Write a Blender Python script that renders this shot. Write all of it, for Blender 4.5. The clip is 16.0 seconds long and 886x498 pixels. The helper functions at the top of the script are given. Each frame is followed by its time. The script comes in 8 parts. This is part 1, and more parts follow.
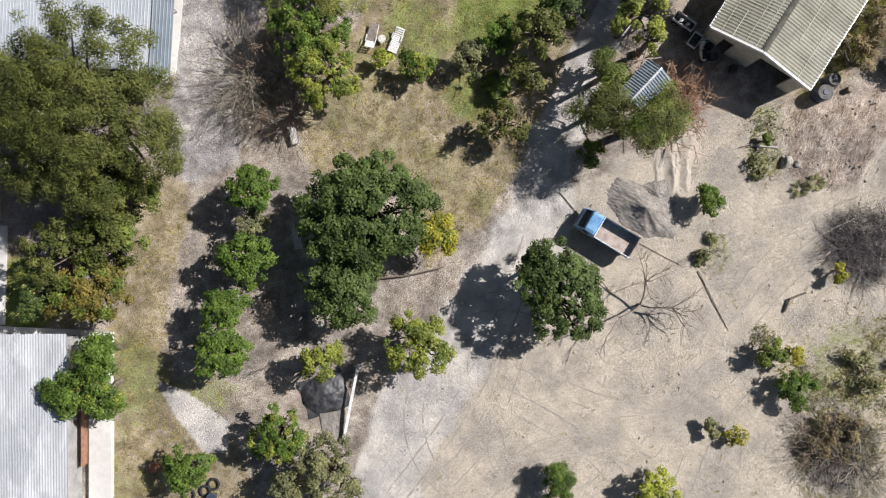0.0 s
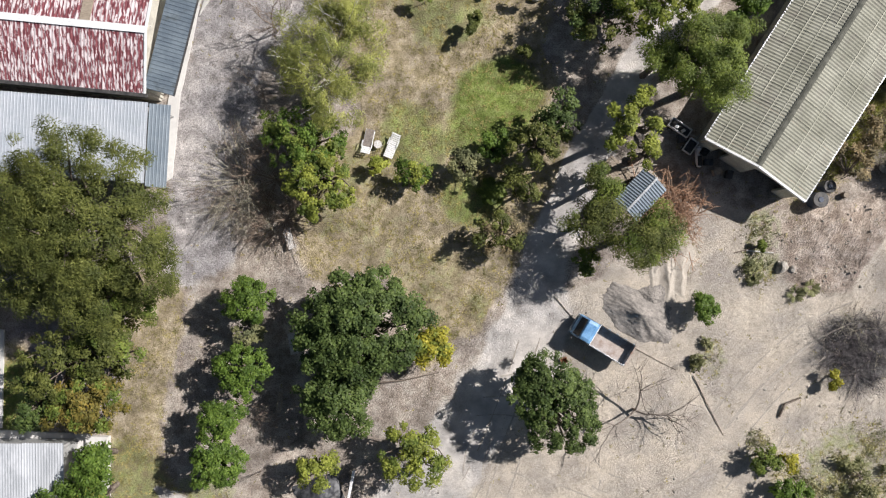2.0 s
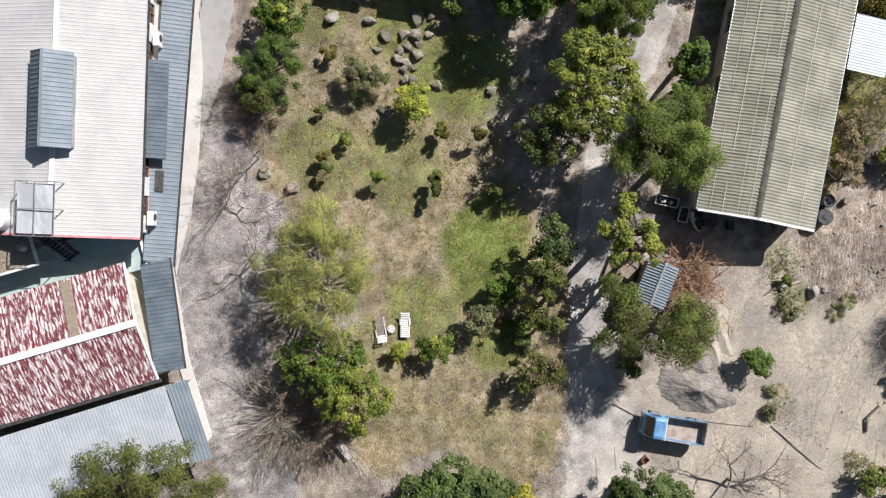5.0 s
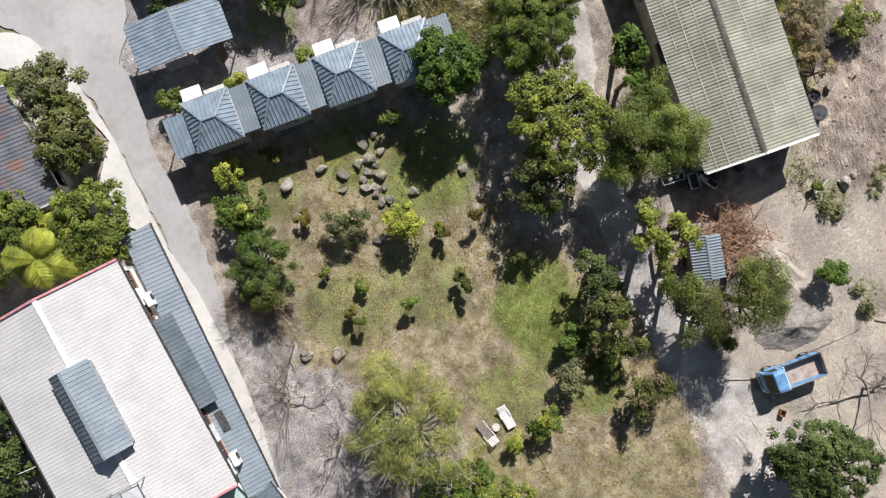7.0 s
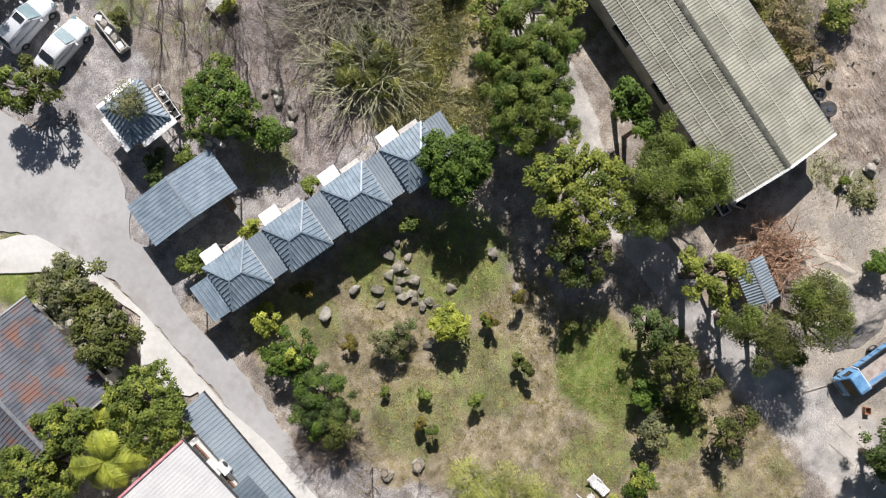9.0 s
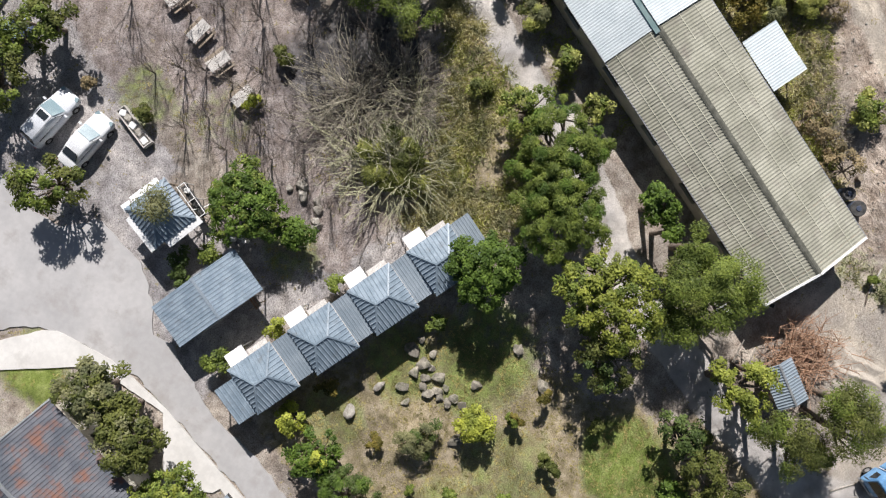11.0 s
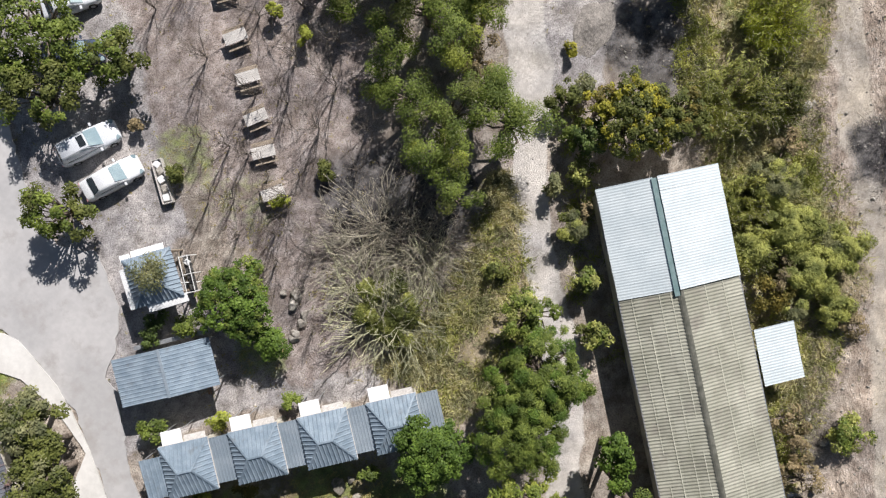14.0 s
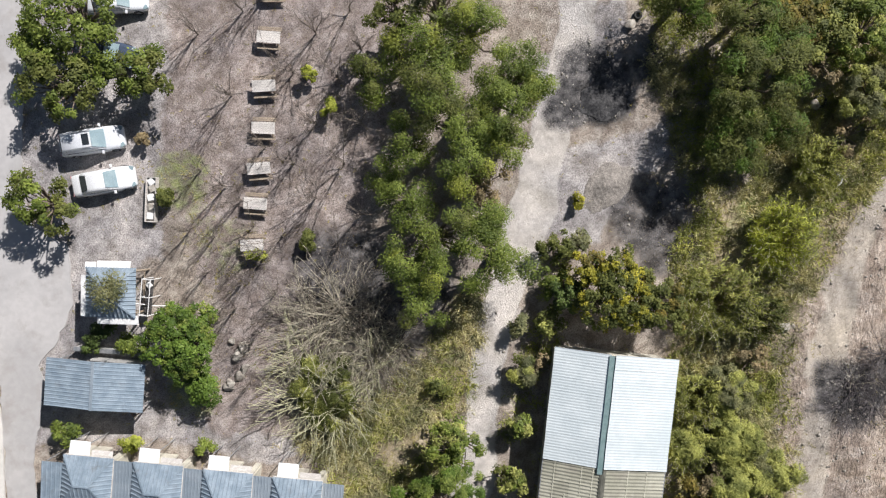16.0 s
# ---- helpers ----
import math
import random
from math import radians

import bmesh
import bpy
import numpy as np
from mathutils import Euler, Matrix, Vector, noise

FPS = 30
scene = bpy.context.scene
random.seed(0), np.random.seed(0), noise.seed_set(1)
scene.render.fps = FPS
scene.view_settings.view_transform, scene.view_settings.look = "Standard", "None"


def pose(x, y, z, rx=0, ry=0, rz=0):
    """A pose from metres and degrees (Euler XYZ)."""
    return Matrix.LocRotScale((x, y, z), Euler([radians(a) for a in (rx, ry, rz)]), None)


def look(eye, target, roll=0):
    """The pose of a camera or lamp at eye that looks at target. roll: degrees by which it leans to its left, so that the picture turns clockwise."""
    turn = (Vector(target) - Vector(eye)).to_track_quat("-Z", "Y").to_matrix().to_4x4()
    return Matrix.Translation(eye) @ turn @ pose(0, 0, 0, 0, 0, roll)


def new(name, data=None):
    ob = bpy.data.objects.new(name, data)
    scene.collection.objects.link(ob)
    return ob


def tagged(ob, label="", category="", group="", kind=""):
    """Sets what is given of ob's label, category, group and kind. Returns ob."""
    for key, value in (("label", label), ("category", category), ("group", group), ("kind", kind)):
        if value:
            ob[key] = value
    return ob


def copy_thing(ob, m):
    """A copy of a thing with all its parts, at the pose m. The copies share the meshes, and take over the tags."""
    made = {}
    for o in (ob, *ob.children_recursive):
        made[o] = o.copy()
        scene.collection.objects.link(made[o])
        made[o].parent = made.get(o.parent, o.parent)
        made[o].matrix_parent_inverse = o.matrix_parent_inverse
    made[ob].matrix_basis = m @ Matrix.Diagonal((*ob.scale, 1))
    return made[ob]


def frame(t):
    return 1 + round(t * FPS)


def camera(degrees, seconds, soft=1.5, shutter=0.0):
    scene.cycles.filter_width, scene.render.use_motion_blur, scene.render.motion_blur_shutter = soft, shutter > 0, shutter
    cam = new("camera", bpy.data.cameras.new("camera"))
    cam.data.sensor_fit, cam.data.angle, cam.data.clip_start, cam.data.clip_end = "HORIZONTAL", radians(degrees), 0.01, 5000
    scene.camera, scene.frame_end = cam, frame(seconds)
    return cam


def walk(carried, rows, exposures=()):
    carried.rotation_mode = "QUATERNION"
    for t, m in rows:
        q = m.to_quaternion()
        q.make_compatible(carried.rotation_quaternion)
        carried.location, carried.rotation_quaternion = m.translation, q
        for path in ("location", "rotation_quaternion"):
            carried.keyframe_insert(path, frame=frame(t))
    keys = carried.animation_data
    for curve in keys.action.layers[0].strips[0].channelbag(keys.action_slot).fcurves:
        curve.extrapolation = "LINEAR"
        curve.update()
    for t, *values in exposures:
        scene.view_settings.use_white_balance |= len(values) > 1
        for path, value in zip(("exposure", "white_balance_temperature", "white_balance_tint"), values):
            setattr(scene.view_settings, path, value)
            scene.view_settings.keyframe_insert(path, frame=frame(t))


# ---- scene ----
cam = camera(66.0, 16.0, soft=1.25)
METRES, EYE, TILT, LEAN, TURN = 64.5, 52.0, -90.0, 0.0, 0.0
ROWS = [
    (0.0, 0.0, 0.0, 0.0, -0.0, 0.0, -0.0),
    (0.5, 0.0017, 0.0006, 0.03, 0.01, 0.01, -0.01),
    (1.0, 0.0029, 0.0005, 0.0608, 0.02, -0.02, -0.05),
    (1.5, 0.0048, -0.0008, 0.0923, 0.06, -0.04, -0.05),
    (2.0, 0.0063, -0.0018, 0.1252, 0.09, -0.11, -0.07),
    (2.5, 0.0076, -0.002, 0.1562, 0.07, -0.07, 2.19),
    (3.0, 0.0092, -0.0019, 0.1889, 0.08, -0.15, 3.48),
    (3.5, 0.011, -0.001, 0.2216, 0.06, -0.27, 7.18),
    (4.0, 0.0131, -0.0, 0.253, 0.04, -0.28, 10.1),
    (6.5, 0.044, 0.0079, 0.4082, -0.62, -1.13, 45.93),
    (7.0, 0.0564, 0.0105, 0.4355, -0.87, -1.42, 51.76),
    (7.5, 0.0716, 0.0142, 0.4606, -0.87, -1.41, 54.21),
    (8.0, 0.0889, 0.0169, 0.4858, -0.89, -1.49, 54.73),
    (8.5, 0.1068, 0.0185, 0.5094, -1.31, -1.86, 60.4),
    (9.0, 0.1276, 0.021, 0.5312, -1.85, -2.47, 66.28),
    (11.5, 0.2417, 0.0294, 0.6187, -1.89, -2.53, 65.66),
    (12.0, 0.268, 0.0294, 0.6342, -1.61, -2.32, 63.57),
    (12.5, 0.2951, 0.0295, 0.6501, -1.68, -2.46, 63.65),
    (13.0, 0.3236, 0.0289, 0.6665, -0.63, -1.66, 50.25),
    (13.5, 0.351, 0.0281, 0.6826, -0.41, -1.55, 45.81),
    (14.0, 0.378, 0.0273, 0.6986, -0.31, -1.5, 44.47),
    (14.5, 0.4054, 0.0267, 0.717, -0.06, -1.46, 39.67),
    (15.0, 0.4329, 0.0262, 0.7365, 0.05, -1.57, 38.95),
    (15.5, 0.4593, 0.0263, 0.7586, 0.57, -1.46, 26.54),
    (16.0, 0.4847, 0.0271, 0.7814, 0.61, -1.53, 26.41),
]
walk(cam, [(t, pose(0, 0, EYE, TILT, LEAN, TURN) @ pose(METRES * x, METRES * y, METRES * z, 90 + pitch, roll, yaw)) for t, x, y, z, yaw, pitch, roll in ROWS])


# ---- light ----
SUN_AZ, SUN_EL = math.atan2(0.91, 0.41), radians(41)
world = bpy.data.worlds.new("sky")
scene.world = world
world.use_nodes = True
wn = world.node_tree.nodes
sky = wn.new("ShaderNodeTexSky")
sky.sky_type, sky.sun_disc = "NISHITA", False
sky.sun_elevation, sky.sun_rotation = SUN_EL, SUN_AZ
wn["Background"].inputs["Strength"].default_value = 0.038
world.node_tree.links.new(sky.outputs[0], wn["Background"].inputs["Color"])
sun = new("sun", bpy.data.lights.new("sun", "SUN"))
sun.data.energy, sun.data.angle, sun.data.color = 5.15, radians(0.6), (1.0, 0.963, 0.952)
SUN_TO = Vector((math.sin(SUN_AZ) * math.cos(SUN_EL), math.cos(SUN_AZ) * math.cos(SUN_EL), math.sin(SUN_EL)))
sun.matrix_world = look(SUN_TO * 200, (0, 0, 0))
scene.view_settings.exposure = 0.39

# ---- materials ----
def material(name, rough=0.8, metal=0.0, spec=0.3):
    m = bpy.data.materials.new(name)
    m.use_nodes = True
    b = m.node_tree.nodes["Principled BSDF"]
    b.inputs["Roughness"].default_value = rough
    b.inputs["Metallic"].default_value = metal
    b.inputs["Specular IOR Level"].default_value = spec
    return m, m.node_tree.nodes, m.node_tree.links, b


def ramp(nodes, links, source, stops):
    r = nodes.new("ShaderNodeValToRGB")
    e = r.color_ramp.elements
    while len(e) < len(stops):
        e.new(0.5)
    for k, (p, c) in enumerate(stops):
        e[k].position, e[k].color = p, (*c, 1)
    links.new(source, r.inputs[0])
    return r.outputs[0]


def noise_tex(nodes, links, scale, detail=4.0, rough=0.55, space="Position", stretch=None, turn=0.0):
    co = nodes.new("ShaderNodeNewGeometry")
    n = nodes.new("ShaderNodeTexNoise")
    n.inputs["Scale"].default_value, n.inputs["Detail"].default_value, n.inputs["Roughness"].default_value = scale, detail, rough
    src = co.outputs[space]
    if stretch:
        mp = nodes.new("ShaderNodeMapping")
        mp.vector_type = "TEXTURE" if turn else "POINT"
        mp.inputs["Scale"].default_value = [1 / k for k in stretch] if turn else stretch
        mp.inputs["Rotation"].default_value = (0, 0, radians(turn))
        links.new(src, mp.inputs[0])
        src = mp.outputs[0]
    links.new(src, n.inputs["Vector"])
    return n.outputs["Fac"]


def mixc(nodes, links, fac, a, b, blend="MIX"):
    m = nodes.new("ShaderNodeMix")
    m.data_type, m.blend_type = "RGBA", blend
    for sock, val in ((m.inputs[0], fac), (m.inputs[6], a), (m.inputs[7], b)):
        if isinstance(val, (int, float)):
            sock.default_value = val
        elif isinstance(val, tuple):
            sock.default_value = (*val, 1)
        else:
            links.new(val, sock)
    return m.outputs[2]


def bump(nodes, links, bsdf, height, strength, dist):
    b = nodes.new("ShaderNodeBump")
    b.inputs["Strength"].default_value, b.inputs["Distance"].default_value = strength, dist
    links.new(height, b.inputs["Height"])
    links.new(b.outputs[0], bsdf.inputs["Normal"])


def surface(name, c1, c2, scale=3.0, rough=0.8, metal=0.0, spec=0.3, fine=25.0, stain=None, vary=0.0, relief=0.3, stretch=None, grain=0.16):
    """Two-scale mottled surface; stain adds a third colour in patches; vary shifts pieces against each other."""
    m, n, l, b = material(name, rough, metal, spec)
    big = noise_tex(n, l, scale, 5, 0.6, stretch=stretch)
    small = noise_tex(n, l, fine, 3, 0.6)
    col = ramp(n, l, big, [(0.4, c1), (0.6, c2)])
    tone = ramp(n, l, small, [(0.38, (1 - grain,) * 3), (0.62, (1 + grain,) * 3)])
    col = mixc(n, l, 1.0, col, tone, "MULTIPLY")
    if stain:
        colour, low, high = stain
        s = noise_tex(n, l, scale * 0.6 + 0.37, 6, 0.65, stretch=stretch)
        col = mixc(n, l, ramp(n, l, s, [(low, (0, 0, 0)), (high, (1, 1, 1))]), col, colour)
    if vary:
        info = n.new("ShaderNodeObjectInfo")
        v = ramp(n, l, info.outputs["Random"], [(0.0, (1 - vary,) * 3), (1.0, (1 + vary,) * 3)])
        col = mixc(n, l, 1.0, col, v, "MULTIPLY")
    l.new(col, b.inputs["Base Color"])
    bump(n, l, b, small, relief, 0.02)
    return m


def leaf_material(name, dark, mid, light, gloss=0.55, thin=0.22):
    m, n, l, b = material(name, gloss, 0, 0.22)
    g = n.new("ShaderNodeNewGeometry")
    near = lambda c, k: tuple(m_ + (q - m_) * k for q, m_ in zip(c, mid))
    col = ramp(n, l, g.outputs["Random Per Island"], [(0.0, near(dark, 0.6)), (0.55, mid), (1.0, near(light, 0.5))])
    patch = noise_tex(n, l, 0.9, 3, 0.5)
    tone = ramp(n, l, patch, [(0.38, (0.62, 0.66, 0.62)), (0.62, (1.36, 1.32, 1.2))])
    col = mixc(n, l, 1.0, col, tone, "MULTIPLY")
    l.new(col, b.inputs["Base Color"])
    tr = n.new("ShaderNodeBsdfTranslucent")
    l.new(mixc(n, l, 1.0, col, (1.15, 1.2, 0.6), "MULTIPLY"), tr.inputs[0])
    mx = n.new("ShaderNodeMixShader")
    mx.inputs[0].default_value = thin
    l.new(b.outputs[0], mx.inputs[1])
    l.new(tr.outputs[0], mx.inputs[2])
    l.new(mx.outputs[0], n["Material Output"].inputs[0])
    return m


LEAF = {
    "dark": leaf_material("leaf_dark_green", (0.040, 0.065, 0.020), (0.085, 0.124, 0.037), (0.156, 0.195, 0.062)),
    "mid": leaf_material("leaf_mid_green", (0.062, 0.092, 0.018), (0.142, 0.185, 0.04), (0.262, 0.298, 0.072)),
    "olive": leaf_material("leaf_olive", (0.056, 0.069, 0.018), (0.112, 0.127, 0.035), (0.192, 0.2, 0.062), 0.6),
    "green": leaf_material("leaf_fresh_green", (0.042, 0.078, 0.013), (0.096, 0.155, 0.028), (0.19, 0.255, 0.055)),
    "lime": leaf_material("leaf_yellow_green", (0.19, 0.22, 0.035), (0.33, 0.36, 0.06), (0.5, 0.5, 0.12)),
    "spring": leaf_material("leaf_spring_green", (0.115, 0.145, 0.025), (0.22, 0.25, 0.048), (0.36, 0.37, 0.09)),
    "willow": leaf_material("leaf_willow", (0.19, 0.21, 0.06), (0.31, 0.325, 0.1), (0.45, 0.44, 0.16), 0.6),
    "rust": leaf_material("leaf_rust", (0.085, 0.085, 0.022), (0.170, 0.143, 0.036), (0.270, 0.189, 0.050), 0.6),
    "gold": leaf_material("leaf_gold", (0.170, 0.176, 0.025), (0.298, 0.280, 0.038), (0.511, 0.429, 0.067)),
    "grey": leaf_material("leaf_grey_green", (0.121, 0.130, 0.067), (0.192, 0.195, 0.101), (0.284, 0.280, 0.151), 0.6),
    "dry": leaf_material("leaf_dry", (0.142, 0.111, 0.067), (0.234, 0.185, 0.112), (0.355, 0.280, 0.174), 0.8, 0.15),
    "straw": leaf_material("straw_blade", (0.25, 0.232, 0.13), (0.395, 0.368, 0.218), (0.53, 0.5, 0.325), 0.8, 0.15),
    "grass": leaf_material("grass_blade", (0.185, 0.169, 0.056), (0.295, 0.254, 0.11), (0.455, 0.375, 0.19), 0.7, 0.2),
}
BARK = surface("bark", (0.12, 0.095, 0.075), (0.22, 0.18, 0.145), 6, 0.9, relief=0.6)
BARK_PALE = surface("pale_bark", (0.28, 0.25, 0.21), (0.42, 0.38, 0.32), 5, 0.9, relief=0.5)
TWIG = surface("twig", (0.14, 0.118, 0.098), (0.24, 0.205, 0.172), 5, 0.9)
TWIG_BROWN = surface("brown_twig", (0.17, 0.125, 0.095), (0.29, 0.225, 0.17), 5, 0.9)
TWIG_BURNT = surface("burnt_twig", (0.06, 0.052, 0.055), (0.13, 0.115, 0.115), 5, 0.9)
TWIG_PALE = surface("pale_twig", (0.26, 0.235, 0.18), (0.4, 0.365, 0.28), 5, 0.9)
BRUSH_RED = surface("dry_red_brush", (0.3, 0.175, 0.11), (0.48, 0.32, 0.22), 4, 0.9)
ROOF_BLUE = surface("blue_grey_sheet_metal", (0.18, 0.23, 0.275), (0.245, 0.3, 0.35), 1.2, 0.42, 0.0, 0.5, stain=((0.14, 0.15, 0.155), 0.58, 0.8), vary=0.08)
ROOF_AWN = surface("slate_blue_sheet", (0.195, 0.235, 0.27), (0.255, 0.295, 0.33), 0.5, 0.45, 0.0, 0.5, stain=((0.29, 0.32, 0.345), 0.6, 0.75), vary=0.07)
# dark slate awnings; also the shaded copy for the monitor's west slope
ROOF_DARKAWN_SHADE = surface("dark_slate_shade_sheet", (0.085, 0.11, 0.135), (0.125, 0.155, 0.18), 0.8, 0.5, 0.0, 0.5, stain=((0.055, 0.065, 0.065), 0.58, 0.75), vary=0.06)
ROOF_PALE = surface("pale_blue_sheet", (0.385, 0.415, 0.45), (0.45, 0.475, 0.505), 0.7, 0.45, 0.0, 0.4, stain=((0.31, 0.35, 0.37), 0.58, 0.8), vary=0.05)
ROOF_WHITE = surface("white_painted_sheet", (0.5, 0.49, 0.485), (0.56, 0.55, 0.54), 0.5, 0.5, 0.0, 0.35, stain=((0.43, 0.43, 0.43), 0.6, 0.85), vary=0.03)
ROOF_NEW = surface("bright_white_sheet", (0.5, 0.555, 0.57), (0.57, 0.62, 0.63), 0.5, 0.4, 0.0, 0.4, stain=((0.44, 0.5, 0.52), 0.6, 0.85), vary=0.03)
ROOF_FIBRE = surface("weathered_fibre_cement", (0.25, 0.246, 0.195), (0.34, 0.333, 0.272), 0.35, 0.92, 0.0, 0.2, stain=((0.215, 0.197, 0.168), 0.52, 0.74), vary=0.1, relief=0.4)
ROOF_RUST = surface("rusted_painted_sheet", (0.13, 0.036, 0.045), (0.21, 0.065, 0.072), 1.6, 0.75, 0.0, 0.3, stain=((0.6, 0.52, 0.52), 0.5, 0.53), vary=0.1, stretch=(5.0, 1.1, 1))
ROOF_TILE = surface("brown_grey_roof_tile", (0.1, 0.11, 0.13), (0.16, 0.165, 0.185), 0.7, 0.75, 0.0, 0.3, stain=((0.23, 0.12, 0.09), 0.5, 0.64), vary=0.16)
ROOF_CONC = surface("weathered_zinc_sheet", (0.36, 0.375, 0.39), (0.46, 0.475, 0.49), 0.45, 0.6, 0.0, 0.3, stain=((0.54, 0.555, 0.57), 0.5, 0.62), vary=0.06, stretch=(1.6, 0.5, 1))
RIDGE_DARK = surface("dark_ridge_sheet", (0.085, 0.085, 0.07), (0.14, 0.138, 0.115), 2, 0.9, spec=0.1)
RIDGE_TEAL = surface("teal_grey_strip", (0.13, 0.2, 0.2), (0.18, 0.25, 0.25), 2, 0.5)
WHITE = surface("white_paint", (0.68, 0.68, 0.67), (0.8, 0.8, 0.78), 1.5, 0.6, stain=((0.5, 0.48, 0.45), 0.62, 0.8))
PINK = surface("faded_red_paint", (0.5, 0.2, 0.22), (0.62, 0.32, 0.33), 2, 0.6, stain=((0.7, 0.6, 0.6), 0.6, 0.75))
WALL_CREAM = surface("cream_render", (0.48, 0.45, 0.38), (0.6, 0.57, 0.48), 1.0, 0.9, stain=((0.3, 0.27, 0.22), 0.58, 0.8))
WALL_GREEN = surface("pale_green_render", (0.36, 0.47, 0.44), (0.46, 0.56, 0.52), 1.0, 0.85, stain=((0.28, 0.33, 0.31), 0.58, 0.8))
WALL_GREY = surface("grey_block", (0.3, 0.3, 0.29), (0.42, 0.41, 0.39), 1.0, 0.9)
WOOD = surface("weathered_wood", (0.24, 0.19, 0.14), (0.38, 0.32, 0.25), 4, 0.85, vary=0.12, stretch=(1, 6, 1))
WOOD_PALE = surface("silvered_wood", (0.46, 0.43, 0.4), (0.62, 0.59, 0.55), 4, 0.85, vary=0.1, stretch=(1, 6, 1))
WOOD_RED = surface("red_brown_wood", (0.26, 0.13, 0.08), (0.36, 0.2, 0.12), 4, 0.8, vary=0.12)
STEEL = surface("galvanised_steel", (0.35, 0.36, 0.37), (0.48, 0.49, 0.5), 3, 0.4, 0.6)
STEEL_DARK = surface("dark_steel", (0.05, 0.05, 0.05), (0.1, 0.095, 0.09), 4, 0.6, 0.3)
RUBBER = surface("black_rubber", (0.02, 0.02, 0.02), (0.045, 0.043, 0.04), 6, 0.85)
TARP = surface("dark_tarpaulin", (0.03, 0.032, 0.035), (0.07, 0.07, 0.075), 1.5, 0.5, spec=0.4, stain=((0.22, 0.21, 0.2), 0.6, 0.75))
CAR_WHITE = surface("white_car_paint", (0.74, 0.75, 0.76), (0.8, 0.81, 0.81), 0.4, 0.2, 0, 0.55, relief=0.02)
CAR_SILVER = surface("silver_car_paint", (0.66, 0.68, 0.71), (0.72, 0.74, 0.77), 0.4, 0.25, 0.05, 0.55, relief=0.02)
CAR_BLUE = surface("dark_blue_car_paint", (0.05, 0.07, 0.11), (0.08, 0.1, 0.15), 0.4, 0.25, 0.1, 0.55, relief=0.02)
GLASS_DARK = surface("tinted_glass", (0.02, 0.025, 0.03), (0.035, 0.04, 0.045), 1, 0.08, 0, 0.7, relief=0.0)
GLASS_BLUE = surface("windscreen_glass", (0.22, 0.3, 0.33), (0.3, 0.38, 0.4), 1, 0.12, 0, 0.7, relief=0.0)
TRUCK_BLUE = surface("faded_blue_paint", (0.1, 0.24, 0.44), (0.18, 0.36, 0.58), 1.4, 0.4, 0, 0.5, stain=((0.42, 0.48, 0.54), 0.6, 0.75))
TRUCK_BED = surface("worn_bed_floor", (0.33, 0.26, 0.22), (0.44, 0.37, 0.32), 1.5, 0.85, stain=((0.25, 0.16, 0.11), 0.56, 0.72))
STONE = surface("grey_boulder", (0.18, 0.162, 0.132), (0.32, 0.29, 0.235), 2.2, 0.95, stain=((0.12, 0.125, 0.08), 0.52, 0.66), vary=0.2, relief=0.8)
STONE_PALE = surface("pale_boulder", (0.28, 0.255, 0.22), (0.44, 0.41, 0.36), 2.2, 0.95, stain=((0.2, 0.17, 0.14), 0.53, 0.68), vary=0.15, relief=0.8)
GRAVEL = surface("grey_gravel", (0.2, 0.182, 0.163), (0.285, 0.258, 0.23), 1.6, 0.95, fine=14, relief=0.9, grain=0.24)
SAND = surface("heaped_sand", (0.39, 0.345, 0.29), (0.47, 0.42, 0.355), 1.0, 0.95, fine=18, relief=0.8)
ASHES = surface("charred_ground", (0.03, 0.03, 0.032), (0.09, 0.088, 0.088), 1.3, 0.95, stain=((0.22, 0.21, 0.2), 0.58, 0.72), fine=10, relief=1.0)
CONCRETE = surface("road_concrete", (0.38, 0.37, 0.365), (0.45, 0.435, 0.425), 0.16, 0.9, fine=2.0, stain=((0.33, 0.31, 0.295), 0.52, 0.7), relief=0.03, grain=0.04)
PATH = surface("pale_concrete", (0.56, 0.54, 0.51), (0.64, 0.62, 0.585), 0.3, 0.9, fine=3, stain=((0.46, 0.44, 0.41), 0.56, 0.72), relief=0.03, grain=0.04)
PLASTIC_WHITE = surface("white_plastic", (0.72, 0.71, 0.69), (0.8, 0.79, 0.77), 2, 0.5)
PLASTIC_BLUE = surface("dark_blue_plastic", (0.04, 0.05, 0.08), (0.07, 0.085, 0.12), 2, 0.45)
CLOTH_GREY = surface("grey_brown_cloth", (0.2, 0.17, 0.15), (0.3, 0.26, 0.23), 3, 0.9)
ORANGE = surface("terracotta", (0.4, 0.16, 0.08), (0.5, 0.22, 0.12), 3, 0.85)
SEAM = surface("bleached_lap_edge", (0.44, 0.43, 0.34), (0.55, 0.53, 0.43), 1.0, 0.9)
RUT = surface("pressed_tyre_mark", (0.375, 0.335, 0.285), (0.44, 0.395, 0.34), 1.3, 0.95, fine=12, relief=0.6)
BOUGH = surface("pale_dead_bough", (0.34, 0.335, 0.2), (0.5, 0.48, 0.32), 4, 0.9)


# ---- helpers for meshes ----
def mesh_object(name, verts, faces, mat, parent=None, label="", smooth=False):
    me = bpy.data.meshes.new(name)
    me.from_pydata([tuple(map(float, v)) for v in verts], [], faces)
    me.materials.append(mat)
    if smooth:
        me.polygons.foreach_set("use_smooth", [True] * len(me.polygons))
    ob = new(name, me)
    ob.parent = parent
    if label:
        ob["label"] = label
    return ob


